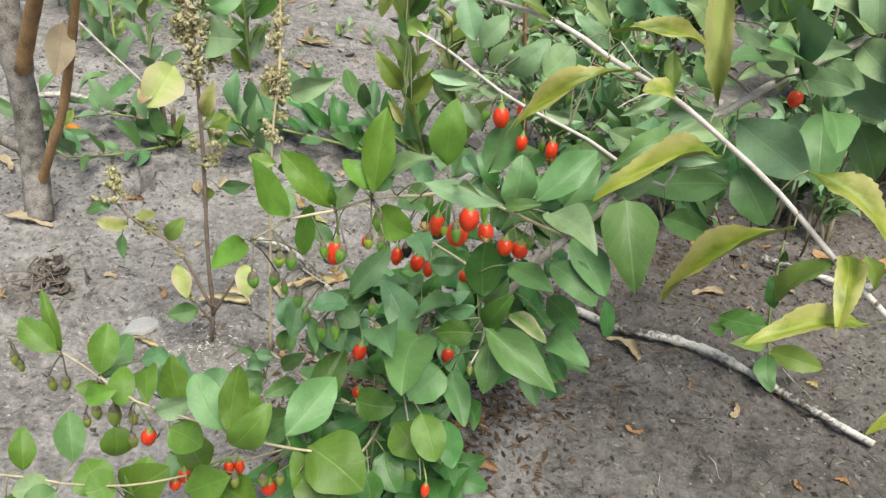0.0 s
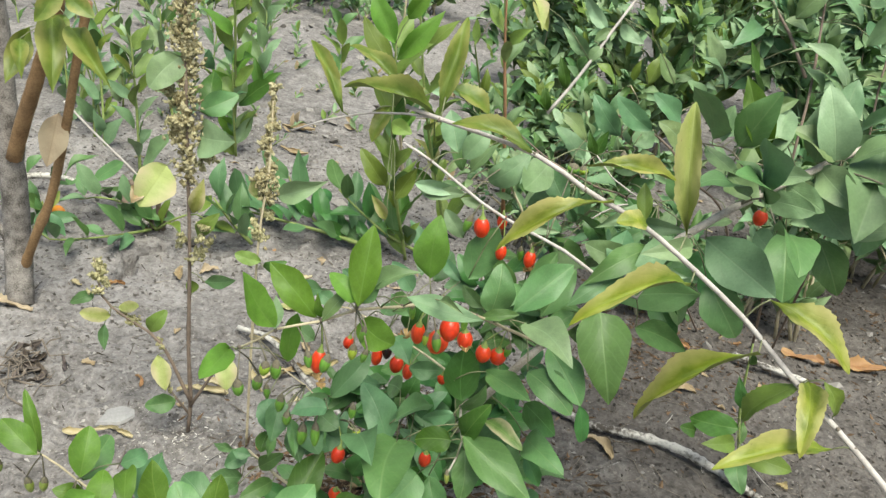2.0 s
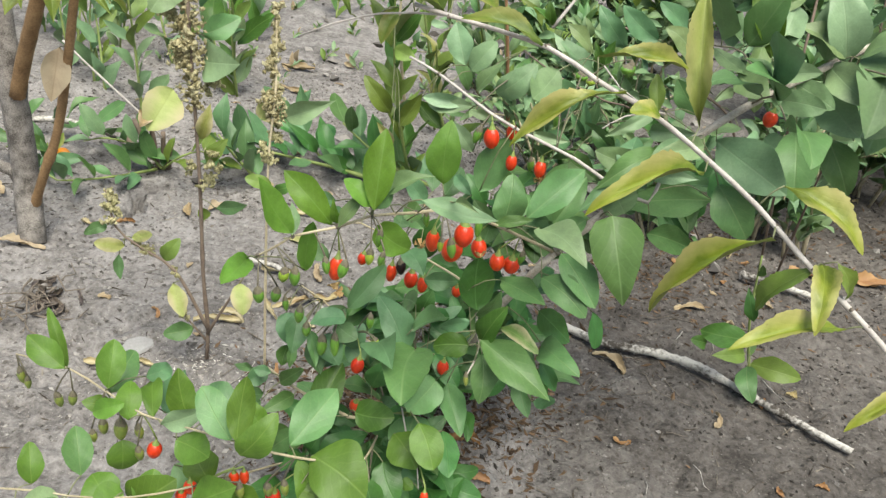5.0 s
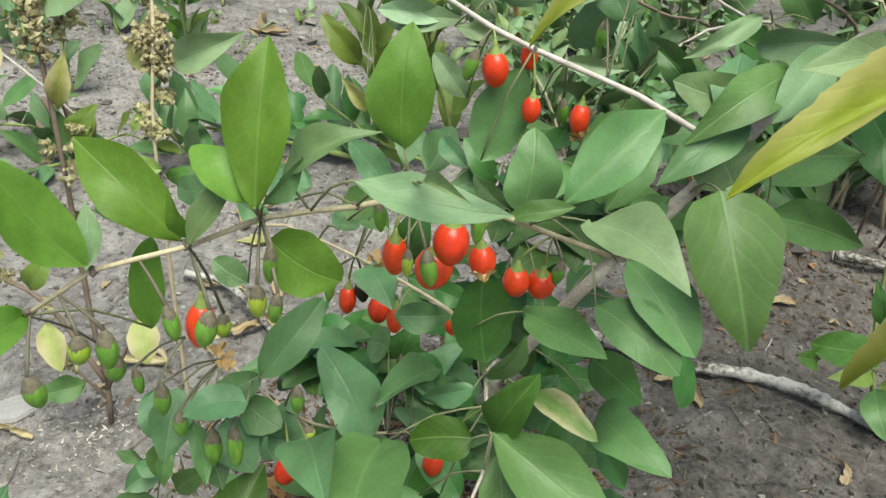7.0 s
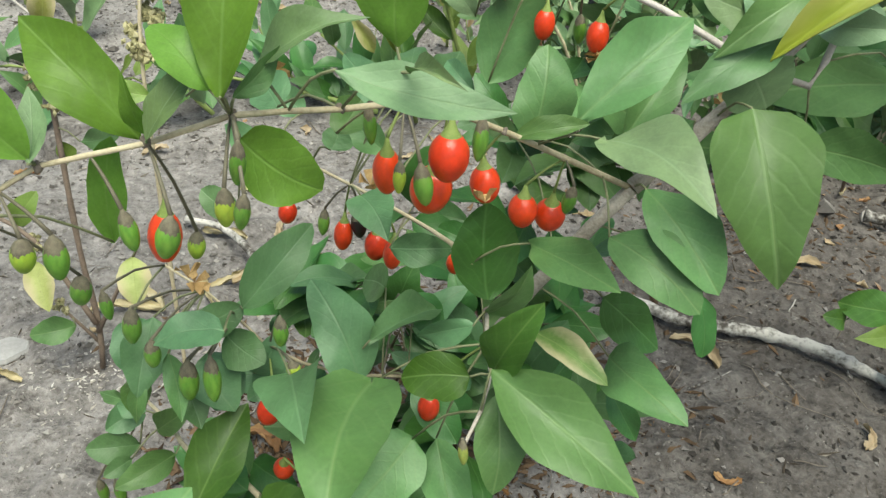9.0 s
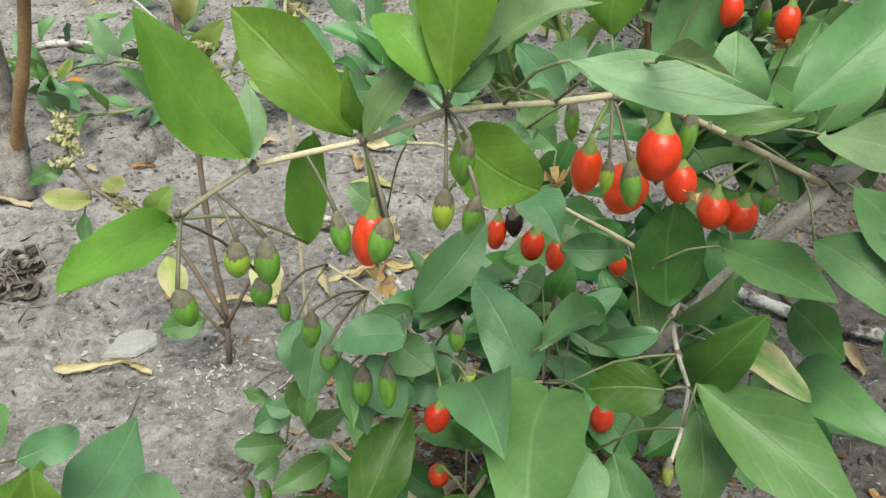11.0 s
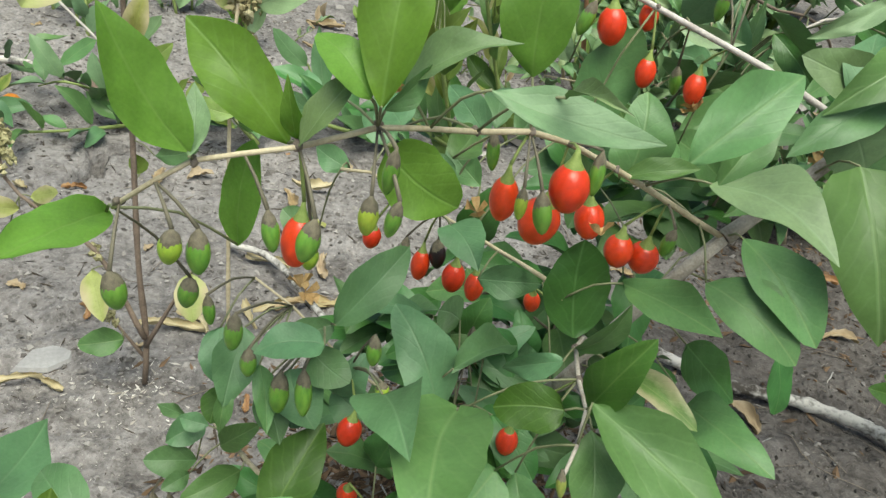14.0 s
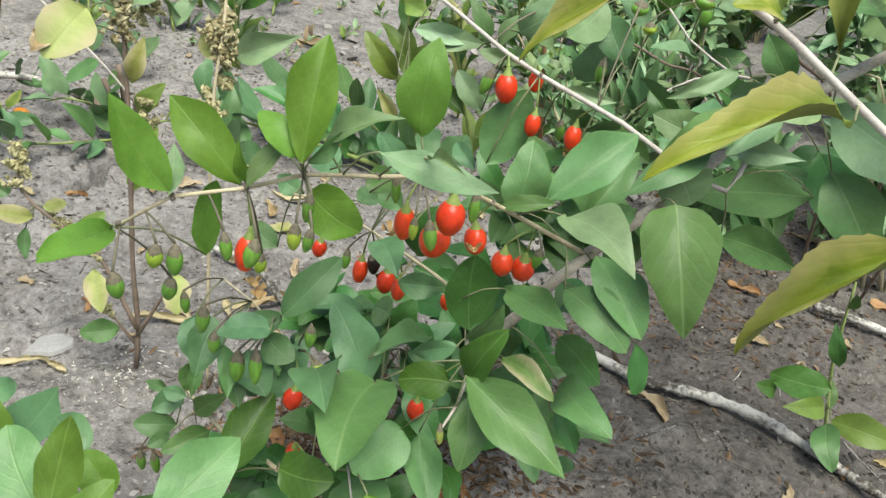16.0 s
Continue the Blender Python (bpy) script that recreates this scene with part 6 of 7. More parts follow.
leaf(weed_b, (-0.1475, 0.5819, 0.1928), (-0.1681, 0.5777, 0.1967), 0.0118, -62, "yellowgreen")
leaf(weed_b, (-0.1578, 0.5965, 0.2397), (-0.1627, 0.5953, 0.2557), 0.0117, -80, "lemon")
leaf(weed_b, (-0.1444, 0.5802, 0.1891), (-0.1261, 0.5796, 0.1983), 0.0091, 71, "young")

# the small tree
tree = thing("young_tree", (-0.4555, 0.7258, 0.0000), "young tree with a grey bark trunk and brown shoots", "tree")
branch(tree, "trunk", [(-0.4510, 0.7185, 0.0000), (-0.4637, 0.7400, 0.0497), (-0.4652, 0.7431, 0.1128), (-0.4708, 0.7451, 0.1938), (-0.4741, 0.7482, 0.2572), (-0.4777, 0.7450, 0.3488)], 0.0145, 0.0115, GREY_BARK, "grey rough-barked trunk", 0.012, 0.05)
branch(tree, "limb", [(-0.4637, 0.7400, 0.0497), (-0.4779, 0.7406, 0.0718), (-0.4939, 0.7341, 0.0823), (-0.5250, 0.7292, 0.0972)], 0.008, 0.005, GREY_BARK)
branch(tree, "shoot", [(-0.4594, 0.7376, 0.1610), (-0.4421, 0.7294, 0.2032), (-0.4232, 0.7186, 0.2410), (-0.3984, 0.7124, 0.3049), (-0.3826, 0.7099, 0.3567)], 0.008, 0.006, BROWN_BARK, "smooth brown shoot", 0.01, 0.03)
branch(tree, "shoot", [(-0.4601, 0.7368, 0.0248), (-0.4341, 0.7279, 0.0841), (-0.4130, 0.7255, 0.1355), (-0.3953, 0.7266, 0.2122), (-0.3839, 0.7253, 0.2664), (-0.3670, 0.7219, 0.3359)], 0.005, 0.004, BROWN_BARK, "smooth brown shoot", 0.01, 0.03)
leaf(tree, (-0.4058, 0.7312, 0.2210), (-0.3975, 0.6954, 0.1804), 0.0274, -20, "tan")
leaf(tree, (-0.3884, 0.7012, 0.3268), (-0.3557, 0.6435, 0.2747), 0.0252, -2, "olive")
leaf(tree, (-0.3753, 0.7003, 0.3243), (-0.3838, 0.6906, 0.3048), 0.0179, -68, "olive")
leaf(tree, (-0.3630, 0.6869, 0.3188), (-0.3041, 0.6410, 0.2895), 0.0220, 34, "olive")
leaf(tree, (-0.4051, 0.6928, 0.3106), (-0.4031, 0.6511, 0.2702), 0.0215, -32, "olive")
leaf(tree, (-0.3646, 0.6725, 0.3580), (-0.3771, 0.6567, 0.3261), 0.0187, -67, "olive")
leaf(tree, (-0.3560, 0.6692, 0.3508), (-0.3296, 0.6636, 0.3377), 0.0168, 58, "olive")
leaf(tree, (-0.3983, 0.6687, 0.3062), (-0.3838, 0.6453, 0.2799), 0.0143, -1, "olive")


def sprawl(name, pts, r, mat, count, size, kinds, seed, label, category, spread=70, group=""):
    """A stem with leaves set alternately along it."""
    rng = random.Random(seed)
    base = Vector(pts[0])
    plant = thing(name, base, label, category, group)
    branch(plant, "stem", pts, r, r * 0.45, mat)
    line = smooth_line(pts, 0.01)
    for i in range(count):
        t = (i + 0.6 + rng.uniform(-0.3, 0.3)) / count
        k = min(len(line) - 2, int(t * (len(line) - 1)))
        d = (line[k + 1] - line[k]).normalized()
        s = d.cross(Vector((0, 0, 1)))
        s = s.normalized() if s.length > 0.05 else Vector((1, 0, 0))
        u = s.cross(d)
        a = i * 2.4 + rng.uniform(-0.5, 0.5)
        out = s * math.cos(a) + u * (0.35 + 0.65 * math.sin(a))
        out = (out.normalized() + d * rng.uniform(0.5, 1.1) + Vector((0, 0, 0.35))).normalized()
        n = size * rng.uniform(0.65, 1.2)
        b = line[k] + out * n * 0.12
        if b.z + out.z * n < 0.006:
            out.z = abs(out.z) + 0.1
            out.normalize()
        leaf(plant, b, b + out * n, n * rng.uniform(0.34, 0.48), facing(b, b + out * n, LIGHT) + rng.uniform(-spread, spread) * 0.4, rng.choice(kinds), "", 1)
    return plant


# low creeping shoots between the tree and the weeds
creep = "creeping shoot with blue-green leaves lying on the soil"
sprawl("creeping_shoot", [(-0.6255, 0.9634, 0.0200), (-0.5698, 0.9767, 0.0300), (-0.4914, 0.9626, 0.0300), (-0.4054, 0.9193, 0.0200)], 0.005, DRY_STICK, 13, 0.05, ["mid", "bluish", "mid"], 21, "pale creeping stem with green leaves on the soil", "plant")
sprawl("creeping_shoot", [(-0.4041, 0.9241, 0.0100), (-0.4432, 0.8687, 0.0150), (-0.4856, 0.8305, 0.0200), (-0.5067, 0.8322, 0.0300)], 0.002, GREEN_STALK, 12, 0.042, ["bluish", "mid"], 22, creep, "plant")
sprawl("creeping_shoot", [(-0.1196, 1.0046, 0.0100), (-0.1837, 1.0019, 0.0200), (-0.2610, 0.9925, 0.0300), (-0.3201, 0.9806, 0.0400)], 0.003, GREEN_STALK, 16, 0.055, ["bluish", "bluish", "dark"], 23, creep, "plant")
sprawl("creeping_shoot", [(-0.1379, 1.0156, 0.0100), (-0.2050, 1.0221, 0.0200), (-0.2465, 1.0493, 0.0400), (-0.2723, 1.0759, 0.0600)], 0.0025, GREEN_STALK, 10, 0.06, ["bluish", "dark"], 24, creep, "plant")
sprawl("creeping_shoot", [(-0.0584, 1.0219, 0.0100), (-0.1077, 1.0139, 0.0300), (-0.1599, 1.0200, 0.0600), (-0.1857, 1.0206, 0.0800)], 0.0025, GREEN_STALK, 11, 0.06, ["bluish", "dark", "mid"], 25, creep, "plant")
sprawl("creeping_shoot", [(-0.2756, 0.9451, 0.0100), (-0.3046, 0.9385, 0.0400), (-0.3257, 0.9330, 0.0700)], 0.0025, GREEN_STALK, 9, 0.05, ["bluish", "mid"], 26, creep, "plant")
sprawl("creeping_shoot", [(-0.3978, 0.9270, 0.0100), (-0.4369, 0.9383, 0.0300), (-0.4666, 0.9162, 0.0450), (-0.5026, 0.9261, 0.0300)], 0.0018, GREEN_STALK, 9, 0.04, ["sage", "mid", "bluish"], 28, creep, "plant")
sprawl("creeping_shoot", [(-0.3978, 0.9270, 0.0100), (-0.3673, 0.9091, 0.0400), (-0.3410, 0.9166, 0.0500), (-0.3250, 0.9334, 0.0300)], 0.0018, GREEN_STALK, 6, 0.036, ["sage", "yellowgreen", "bluish"], 29, creep, "plant")
sprawl("creeping_shoot", [(-0.5293, 0.8671, 0.0100), (-0.5063, 0.8673, 0.0300), (-0.5426, 0.8814, 0.0400), (-0.5738, 0.8719, 0.0300)], 0.0018, GREEN_STALK, 12, 0.04, ["olive", "mid", "bluish"], 30, creep, "plant")
# dry stump of cut stalks behind the weed
stump = thing("dead_stump", (-0.4061, 0.9364, -0.0000), "tuft of dry brown cut stalks", "stump")
for i, (dx, dz) in enumerate(((-0.03, 0.07), (-0.012, 0.09), (0.008, 0.06), (0.02, 0.05), (-0.045, 0.045))):
    g = Vector((-0.4061, 0.9364, -0.0000))
    branch(stump, "stalk", [g + Vector((dx * 0.3, 0.004 * i, -0.004)), g + Vector((dx * 0.7, 0.0, dz * 0.6)), g + Vector((dx, -0.004, dz))], 0.0035, 0.003, WEED_STALK)
# thin pale leaning stick
lean_stick = thing("leaning_stick", (-0.4096, 0.9442, 0.0000), "thin pale dry stick leaning over the soil", "stick")
branch(lean_stick, "stick", [(-0.5079, 0.9089, 0.1659), (-0.4691, 0.9142, 0.1286), (-0.4219, 0.9180, 0.0879), (-0.3965, 0.9251, 0.0553)], 0.0015, 0.0012, PALE_BARK)

# upright saplings
def sapling(name, foot, top, r, count, size, kinds, seed, label, group=""):
    foot, top = Vector(foot), Vector(top)
    rng = random.Random(seed)
    mid = foot.lerp(top, 0.5) + Vector((rng.uniform(-0.01, 0.01), rng.uniform(-0.01, 0.01), 0))
    return sprawl(name, [foot, mid, top], r, GREEN_STALK, count, size, kinds, seed, label, "seedling", 60, group)


young = "upright yellow-green seedling with lance-shaped leaves"
sapling("seedling", (-0.0802, 1.0148, 0.0000), (-0.1235, 0.9424, 0.3048), 0.0025, 20, 0.06, ["yellowgreen", "young", "yellowgreen"], 31, young, "seedlings")
sapling("seedling", (-0.0357, 1.1146, 0.0000), (-0.1271, 1.0614, 0.3673), 0.0025, 16, 0.06, ["yellowgreen", "young"], 32, young, "seedlings")
sapling("seedling", (-0.4273, 1.2750, 0.0000), (-0.4150, 1.1979, 0.3214), 0.003, 16, 0.062, ["young", "yellowgreen", "bright"], 33, young, "seedlings")
sapling("seedling", (-0.5135, 1.1134, 0.0000), (-0.5415, 1.1379, 0.2047), 0.0025, 15, 0.058, ["sage", "pale", "yellowgreen", "olive"], 34, young, "seedlings")
sapling("seedling", (0.0351, 1.3198, 0.0000), (-0.0314, 1.2832, 0.3609), 0.0025, 14, 0.05, ["mid", "yellowgreen"], 35, young, "seedlings")
sapling("seedling", (-0.6025, 1.1735, -0.0000), (-0.6378, 1.2187, 0.1476), 0.0025, 9, 0.045, ["sage", "yellowgreen"], 36, young, "seedlings")
sapling("seedling", (-0.7177, 1.2978, 0.0000), (-0.7374, 1.3871, 0.1569), 0.0025, 10, 0.05, ["sage", "yellowgreen"], 81, young, "seedlings")
sapling("seedling", (-0.5718, 1.3560, 0.0000), (-0.6222, 1.4034, 0.1839), 0.0025, 12, 0.055, ["young", "sage", "pale"], 82, young, "seedlings")
sapling("seedling", (-0.4904, 1.5753, 0.0000), (-0.5417, 1.7391, 0.1840), 0.0025, 14, 0.07, ["young", "sage"], 83, young, "seedlings")
sapling("seedling", (-0.3948, 1.8547, 0.0000), (-0.4212, 1.9251, 0.1023), 0.0025, 10, 0.06, ["yellowgreen", "mid"], 84, young, "seedlings")
sapling("seedling", (-0.0182, 1.5485, 0.0000), (-0.0609, 1.3372, 0.2445), 0.0025, 12, 0.05, ["yellowgreen", "mid"], 37, young, "seedlings")
sapling("seedling", (-0.0819, 1.2602, 0.0000), (-0.0751, 1.0374, 0.1998), 0.002, 10, 0.045, ["lemon", "yellowgreen"], 38, young, "seedlings")
tall = bpy.data.objects["seedling"]
leaf(tall, (-0.1179, 0.9040, 0.3134), (-0.1491, 0.9043, 0.3634), 0.0259, -76, "bright")
leaf(tall, (-0.1128, 0.8965, 0.2970), (-0.0694, 0.9035, 0.3577), 0.0222, 82, "bright")
leaf(tall, (-0.1123, 0.9364, 0.3356), (-0.0877, 0.9329, 0.3745), 0.0189, 98, "bright")
leaf(tall, (-0.0960, 0.8394, 0.1728), (-0.1273, 0.8345, 0.2114), 0.0210, -76, "yellowgreen")
leaf(tall, (-0.0838, 0.8343, 0.1612), (-0.0635, 0.8325, 0.2039), 0.0185, 91, "yellowgreen")
leaf(tall, (-0.0883, 0.8242, 0.1396), (-0.1057, 0.8154, 0.1690), 0.0123, -91, "lemon")
leaf(tall, (-0.1044, 0.8685, 0.2361), (-0.0793, 0.8562, 0.2320), 0.0186, 65, "yellowgreen")
low = sapling("seedling", (0.3264, 0.7209, 0.0000), (0.2972, 0.7297, 0.1362), 0.0018, 2, 0.03, ["young"], 39, "small seedling with pale green leaves", "seedlings")
leaf(low, (0.3023, 0.6982, 0.0581), (0.2498, 0.6863, 0.0666), 0.0257, -59, "young")
leaf(low, (0.3095, 0.6943, 0.0294), (0.3137, 0.6615, 0.0109), 0.0216, 31, "mid")
leaf(low, (0.3045, 0.7073, 0.0740), (0.2899, 0.7133, 0.1081), 0.0129, -80, "dark")
leaf(low, (0.3124, 0.6960, 0.0319), (0.3576, 0.6797, 0.0359), 0.0242, 58, "yellowgreen")
leaf(low, (0.3055, 0.7002, 0.0405), (0.2682, 0.6771, 0.0469), 0.0173, -49, "yellowgreen")
leaf(low, (0.2626, 0.6904, 0.0511), (0.2436, 0.6808, 0.0579), 0.0146, -62, "young")

# bare-stemmed stalks among the seedlings
RED_STALK = bark_material("red_stalk", (0.2, 0.1, 0.05), (0.42, 0.24, 0.13), 90, 0.7, 0.3)
red_stalk = sprawl("weed_stalk", [(0.047, 1.17, -0.004), (0.0148, 1.12, 0.1901), (-0.0052, 1.12, 0.2864), (-0.0181, 1.12, 0.3664), (-0.0230, 1.12, 0.4100)], 0.0032, RED_STALK, 14, 0.038, ["mid", "sage", "yellowgreen"], 91, "thin reddish-brown weed stalk with small green leaves", "weed")
straw_stalk = sprawl("weed_stalk", [(-0.1410, 1.3230, -0.004), (-0.1560, 1.2600, 0.1400), (-0.1599, 1.2500, 0.2122), (-0.1660, 1.2500, 0.2635), (-0.1681, 1.2500, 0.3221)], 0.0030, STRAW, 8, 0.065, ["young", "yellowgreen", "bright"], 92, "straw-coloured weed stalk with long green leaves", "weed")
leaf(red_stalk, (0.0215, 1.05, 0.3720), (0.0436, 1.0, 0.3414), 0.0170, 20, "gold", "ovate", 1)

# ---- shrubs behind ----
def shrub(x, y, stems, height, reach, size, kinds, seed, dense=1.0):
    """A leafy shrub of arching stems; the far ones carry their leaves as joined foliage."""
    rng = random.Random(seed)
    foot = on_soil(x, y, -0.005)
    plant = thing("goji_shrub", foot, "leafy goji shrub with grey-green leaves and thin stems", "shrub", "shrubs behind")
    lots = {}
    for s in range(stems):
        a = rng.uniform(0, 6.28)
        out = Vector((math.cos(a) * reach, math.sin(a) * reach, 0)) * rng.uniform(0.3, 1.1)
        h = height * rng.uniform(0.45, 1.15)
        b = foot + Vector((rng.uniform(-0.04, 0.04), rng.uniform(-0.04, 0.04), 0))
        pts = [b, b + out * 0.3 + Vector((0, 0, h * 0.6)), b + out * 0.7 + Vector((0, 0, h)), b + out + Vector((0, 0, h * rng.uniform(0.55, 1.05)))]
        branch(plant, "stem", pts, 0.0025, 0.0009, TWIG, "", 0.03)
        line = smooth_line(pts, 0.012)
        n = int(len(line) * dense * (1.9 if y < 1.5 else 1.35))
        for i in range(n):
            k = int((0.15 + 0.85 * (i + rng.random()) / n) * (len(line) - 1))
            k = min(max(k, 0), len(line) - 2)
            d = (line[k + 1] - line[k]).normalized()
            q = Vector((rng.gauss(0, 1), rng.gauss(-0.25, 0.9), rng.gauss(0.6, 0.6))).normalized()
            q = (q + d * 0.7).normalized()
            ln = size * (rng.uniform(0.42, 0.84) if y < 1.5 else rng.uniform(0.65, 1.1))
            p0 = line[k] + q * 0.006
            if p0.z + q.z * ln < 0.01:
                q.z = abs(q.z)
            w, turn, kind = ln * rng.uniform(0.3, 0.46), facing(p0, p0 + q * ln, LIGHT) + rng.uniform(-40, 40), rng.choice(kinds)
            if y < 1.25:
                leaf(plant, p0, p0 + q * ln, w, turn, kind, "", 1, False)
            else:
                lots.setdefault(kind, []).append(leaf_pose(local(plant, p0), local(plant, p0 + q * ln), w, turn))
    for kind, leaves in lots.items():
        foliage(plant, leaves, kind, 1 if y < 1.6 else 0)
    return plant


GREENS = ["sage", "sage", "pale", "sage", "pale", "mid", "bluish"]
DEEP = ["mid", "sage", "yellowgreen", "sage", "pale", "sage"]
shrub(0.27, 1.02, 10, 0.13, 0.13, 0.048, ["sage", "bluish", "mid"], 62, 1)
shrub(0.1, 1.14, 9, 0.13, 0.13, 0.048, GREENS, 63, 1)
shrub(0.42, 1.05, 11, 0.2, 0.15, 0.055, GREENS, 64, 1)
shrub(0.02, 1.42, 6, 0.13, 0.16, 0.05, GREENS, 65, 1)
shrub(0.48, 1.22, 11, 0.26, 0.2, 0.06, GREENS, 41, 1)
shrub(0.8, 1.15, 8, 0.3, 0.24, 0.065, GREENS, 42, 1)
shrub(0.2, 1.3, 11, 0.2, 0.18, 0.055, GREENS, 43, 1)
shrub(0.62, 1.55, 12, 0.34, 0.26, 0.06, GREENS, 44, 2)
shrub(1.0, 1.5, 12, 0.36, 0.28, 0.06, GREENS, 45, 2)
shrub(0.3, 1.75, 11, 0.28, 0.26, 0.055, DEEP, 46, 2)
shrub(0.85, 2.0, 12, 0.36, 0.32, 0.06, GREENS, 47, 2)
shrub(1.35, 1.9, 12, 0.4, 0.32, 0.06, GREENS, 48, 2)
shrub(0.05, 2.15, 11, 0.26, 0.28, 0.055, DEEP, 49, 2)
shrub(0.5, 2.3, 12, 0.32, 0.34, 0.055, DEEP, 50, 2)
shrub(1.1, 2.6, 12, 0.4, 0.38, 0.06, DEEP, 51, 2)
shrub(1.7, 2.5, 12, 0.42, 0.38, 0.06, GREENS, 52, 2)
shrub(0.15, 2.8, 12, 0.32, 0.36, 0.055, DEEP, 53, 2)
shrub(0.7, 3.1, 12, 0.4, 0.4, 0.06, DEEP, 54, 2)
shrub(1.4, 3.3, 12, 0.45, 0.45, 0.06, DEEP, 55, 2)
shrub(-0.35, 2.9, 11, 0.25, 0.3, 0.05, DEEP, 56, 2)
shrub(-0.9, 2.7, 11, 0.22, 0.3, 0.05, DEEP, 57, 2)
shrub(2.1, 3.2, 11, 0.5, 0.5, 0.065, DEEP, 58, 2)
shrub(0.3, 3.8, 12, 0.4, 0.5, 0.06, DEEP, 59, 2)
shrub(-0.8, 3.6, 12, 0.35, 0.5, 0.06, DEEP, 60, 2)
shrub(-1.6, 2.8, 12, 0.35, 0.45, 0.06, DEEP, 61, 2)
shrub(-0.72, 2.75, 10, 0.2, 0.22, 0.05, DEEP, 66, 2)
shrub(-0.5, 2.55, 7, 0.12, 0.18, 0.045, GREENS, 67, 2)
shrub(0.62, 1.3, 13, 0.27, 0.2, 0.06, ["sage", "pale", "bluish", "mid"], 68, 1)
shrub(0.95, 1.35, 8, 0.33, 0.24, 0.06, ["sage", "pale", "bluish", "mid"], 69, 1)
shrub(0.13, 1.58, 9, 0.2, 0.18, 0.05, DEEP, 70, 2)
shrub(0.1, 1.9, 9, 0.22, 0.2, 0.05, DEEP, 71, 2)
# weeds on the far soil
rng = random.Random(77)
WEEDS = ["mid", "yellowgreen", "sage", "bluish", "pale"]
for i in range(44):
    y = rng.uniform(1.2, 2.6)
    x = rng.uniform(-0.75, -0.36) * y * 0.92
    n = rng.uniform(0.07, 0.2)
    sapling("weed_plant", on_soil(x, y, -0.003), (x + rng.uniform(-0.05, 0.05), y + rng.uniform(-0.05, 0.05), n), 0.002, rng.randint(7, 12), rng.uniform(0.035, 0.055), WEEDS, 100 + i,
            "low green weed growing on the bare soil", "weeds on the soil")
for i in range(40):
    x, y = rng.uniform(-0.95, 0.15), rng.uniform(1.9, 2.8)
    n = rng.uniform(0.02, 0.06)
    sapling("weed_plant", on_soil(x, y, -0.003), (x + rng.uniform(-0.03, 0.03), y + rng.uniform(-0.03, 0.03), n), 0.0012, rng.randint(4, 7), rng.uniform(0.02, 0.035), WEEDS, 140 + i,
            "low green weed growing on the bare soil", "weeds on the soil")

for i in range(34):
    x, y = rng.uniform(-0.62, 0.05), rng.uniform(1.3, 1.95)
    n = rng.uniform(0.01, 0.035)
    sapling("weed_plant", on_soil(x, y, -0.003), (x + rng.uniform(-0.03, 0.03), y + rng.uniform(-0.03, 0.03), n), 0.001, rng.randint(3, 6), rng.uniform(0.014, 0.028), ["sage", "yellowgreen", "pale", "tan"], 190 + i,
            "low green weed growing on the bare soil", "weeds on the soil")

# ---- lying stick, stone and litter ----
stick = thing("fallen_stick", (0.2156, 0.7306, 0.0000), "weathered grey stick lying on the soil", "stick")
rng = random.Random(31)
branch(stick, "stick", [Vector(p) + Vector((rng.uniform(-0.0016, 0.0016), rng.uniform(-0.0016, 0.0016), rng.uniform(-0.001, 0.001))) for p in ((0.1124, 0.7420, 0.0110), (0.1400, 0.7340, 0.0090), (0.1740, 0.7200, 0.0085), (0.2210, 0.7210, 0.0080), (0.2620, 0.7130, 0.0080), (0.2860, 0.7020, 0.0075), (0.3180, 0.6770, 0.0070), (0.3400, 0.6600, 0.0065), (0.3670, 0.6440, 0.0060), (0.4000, 0.6200, 0.0050))], 0.0050, 0.0034, DRY_STICK, "", 0.004, 0.14)
stick_b = thing("fallen_stick", (0.4012, 0.9241, 0.0000), "weathered grey stick lying on the soil", "stick")
branch(stick_b, "stick", [(0.3571, 0.9269, 0.0100), (0.3952, 0.9170, 0.0100), (0.4416, 0.9013, 0.0100)], 0.0042, 0.0034, DRY_STICK, "", 0.006, 0.2)
stick_c = thing("fallen_stick", (0.0543, 0.7961, 0.0000), "bare grey fallen twig under the bush", "stick")
branch(stick_c, "stick", [(-0.2218, 0.7540, 0.0080), (-0.1780, 0.7401, 0.0100), (-0.0866, 0.6405, 0.0200), (-0.0468, 0.6280, 0.0200)], 0.003, 0.002, DRY_STICK, "", 0.01, 0.08)


def stone():
    """A flat angular flake."""
    rng = random.Random(4)
    c = Vector((-0.2738, 0.5871, -0.0000))
    rim = [(-0.018, -0.01), (-0.008, 0.008), (0.005, 0.012), (0.019, 0.009), (0.017, -0.003), (0.003, -0.012)]
    verts = [(x * k, y * k, z) for k, z in ((1.0, -0.002), (1.0, 0.003), (0.86, 0.0052)) for x, y in rim]
    faces = [(i + r * 6, (i + 1) % 6 + r * 6, (i + 1) % 6 + r * 6 + 6, i + r * 6 + 6) for r in (0, 1) for i in range(6)] + [tuple(range(12, 18))]
    ob = tagged(new("flat_stone", mesh_of("flat_stone", verts, faces, [STONE], False)), "flat grey stone flake on dry soil", "stone")
    ob.matrix_world = Matrix.Translation(on_soil(c.x, c.y, 0.001)) @ Euler((0.1, 0.05, 0.5)).to_matrix().to_4x4()


stone()


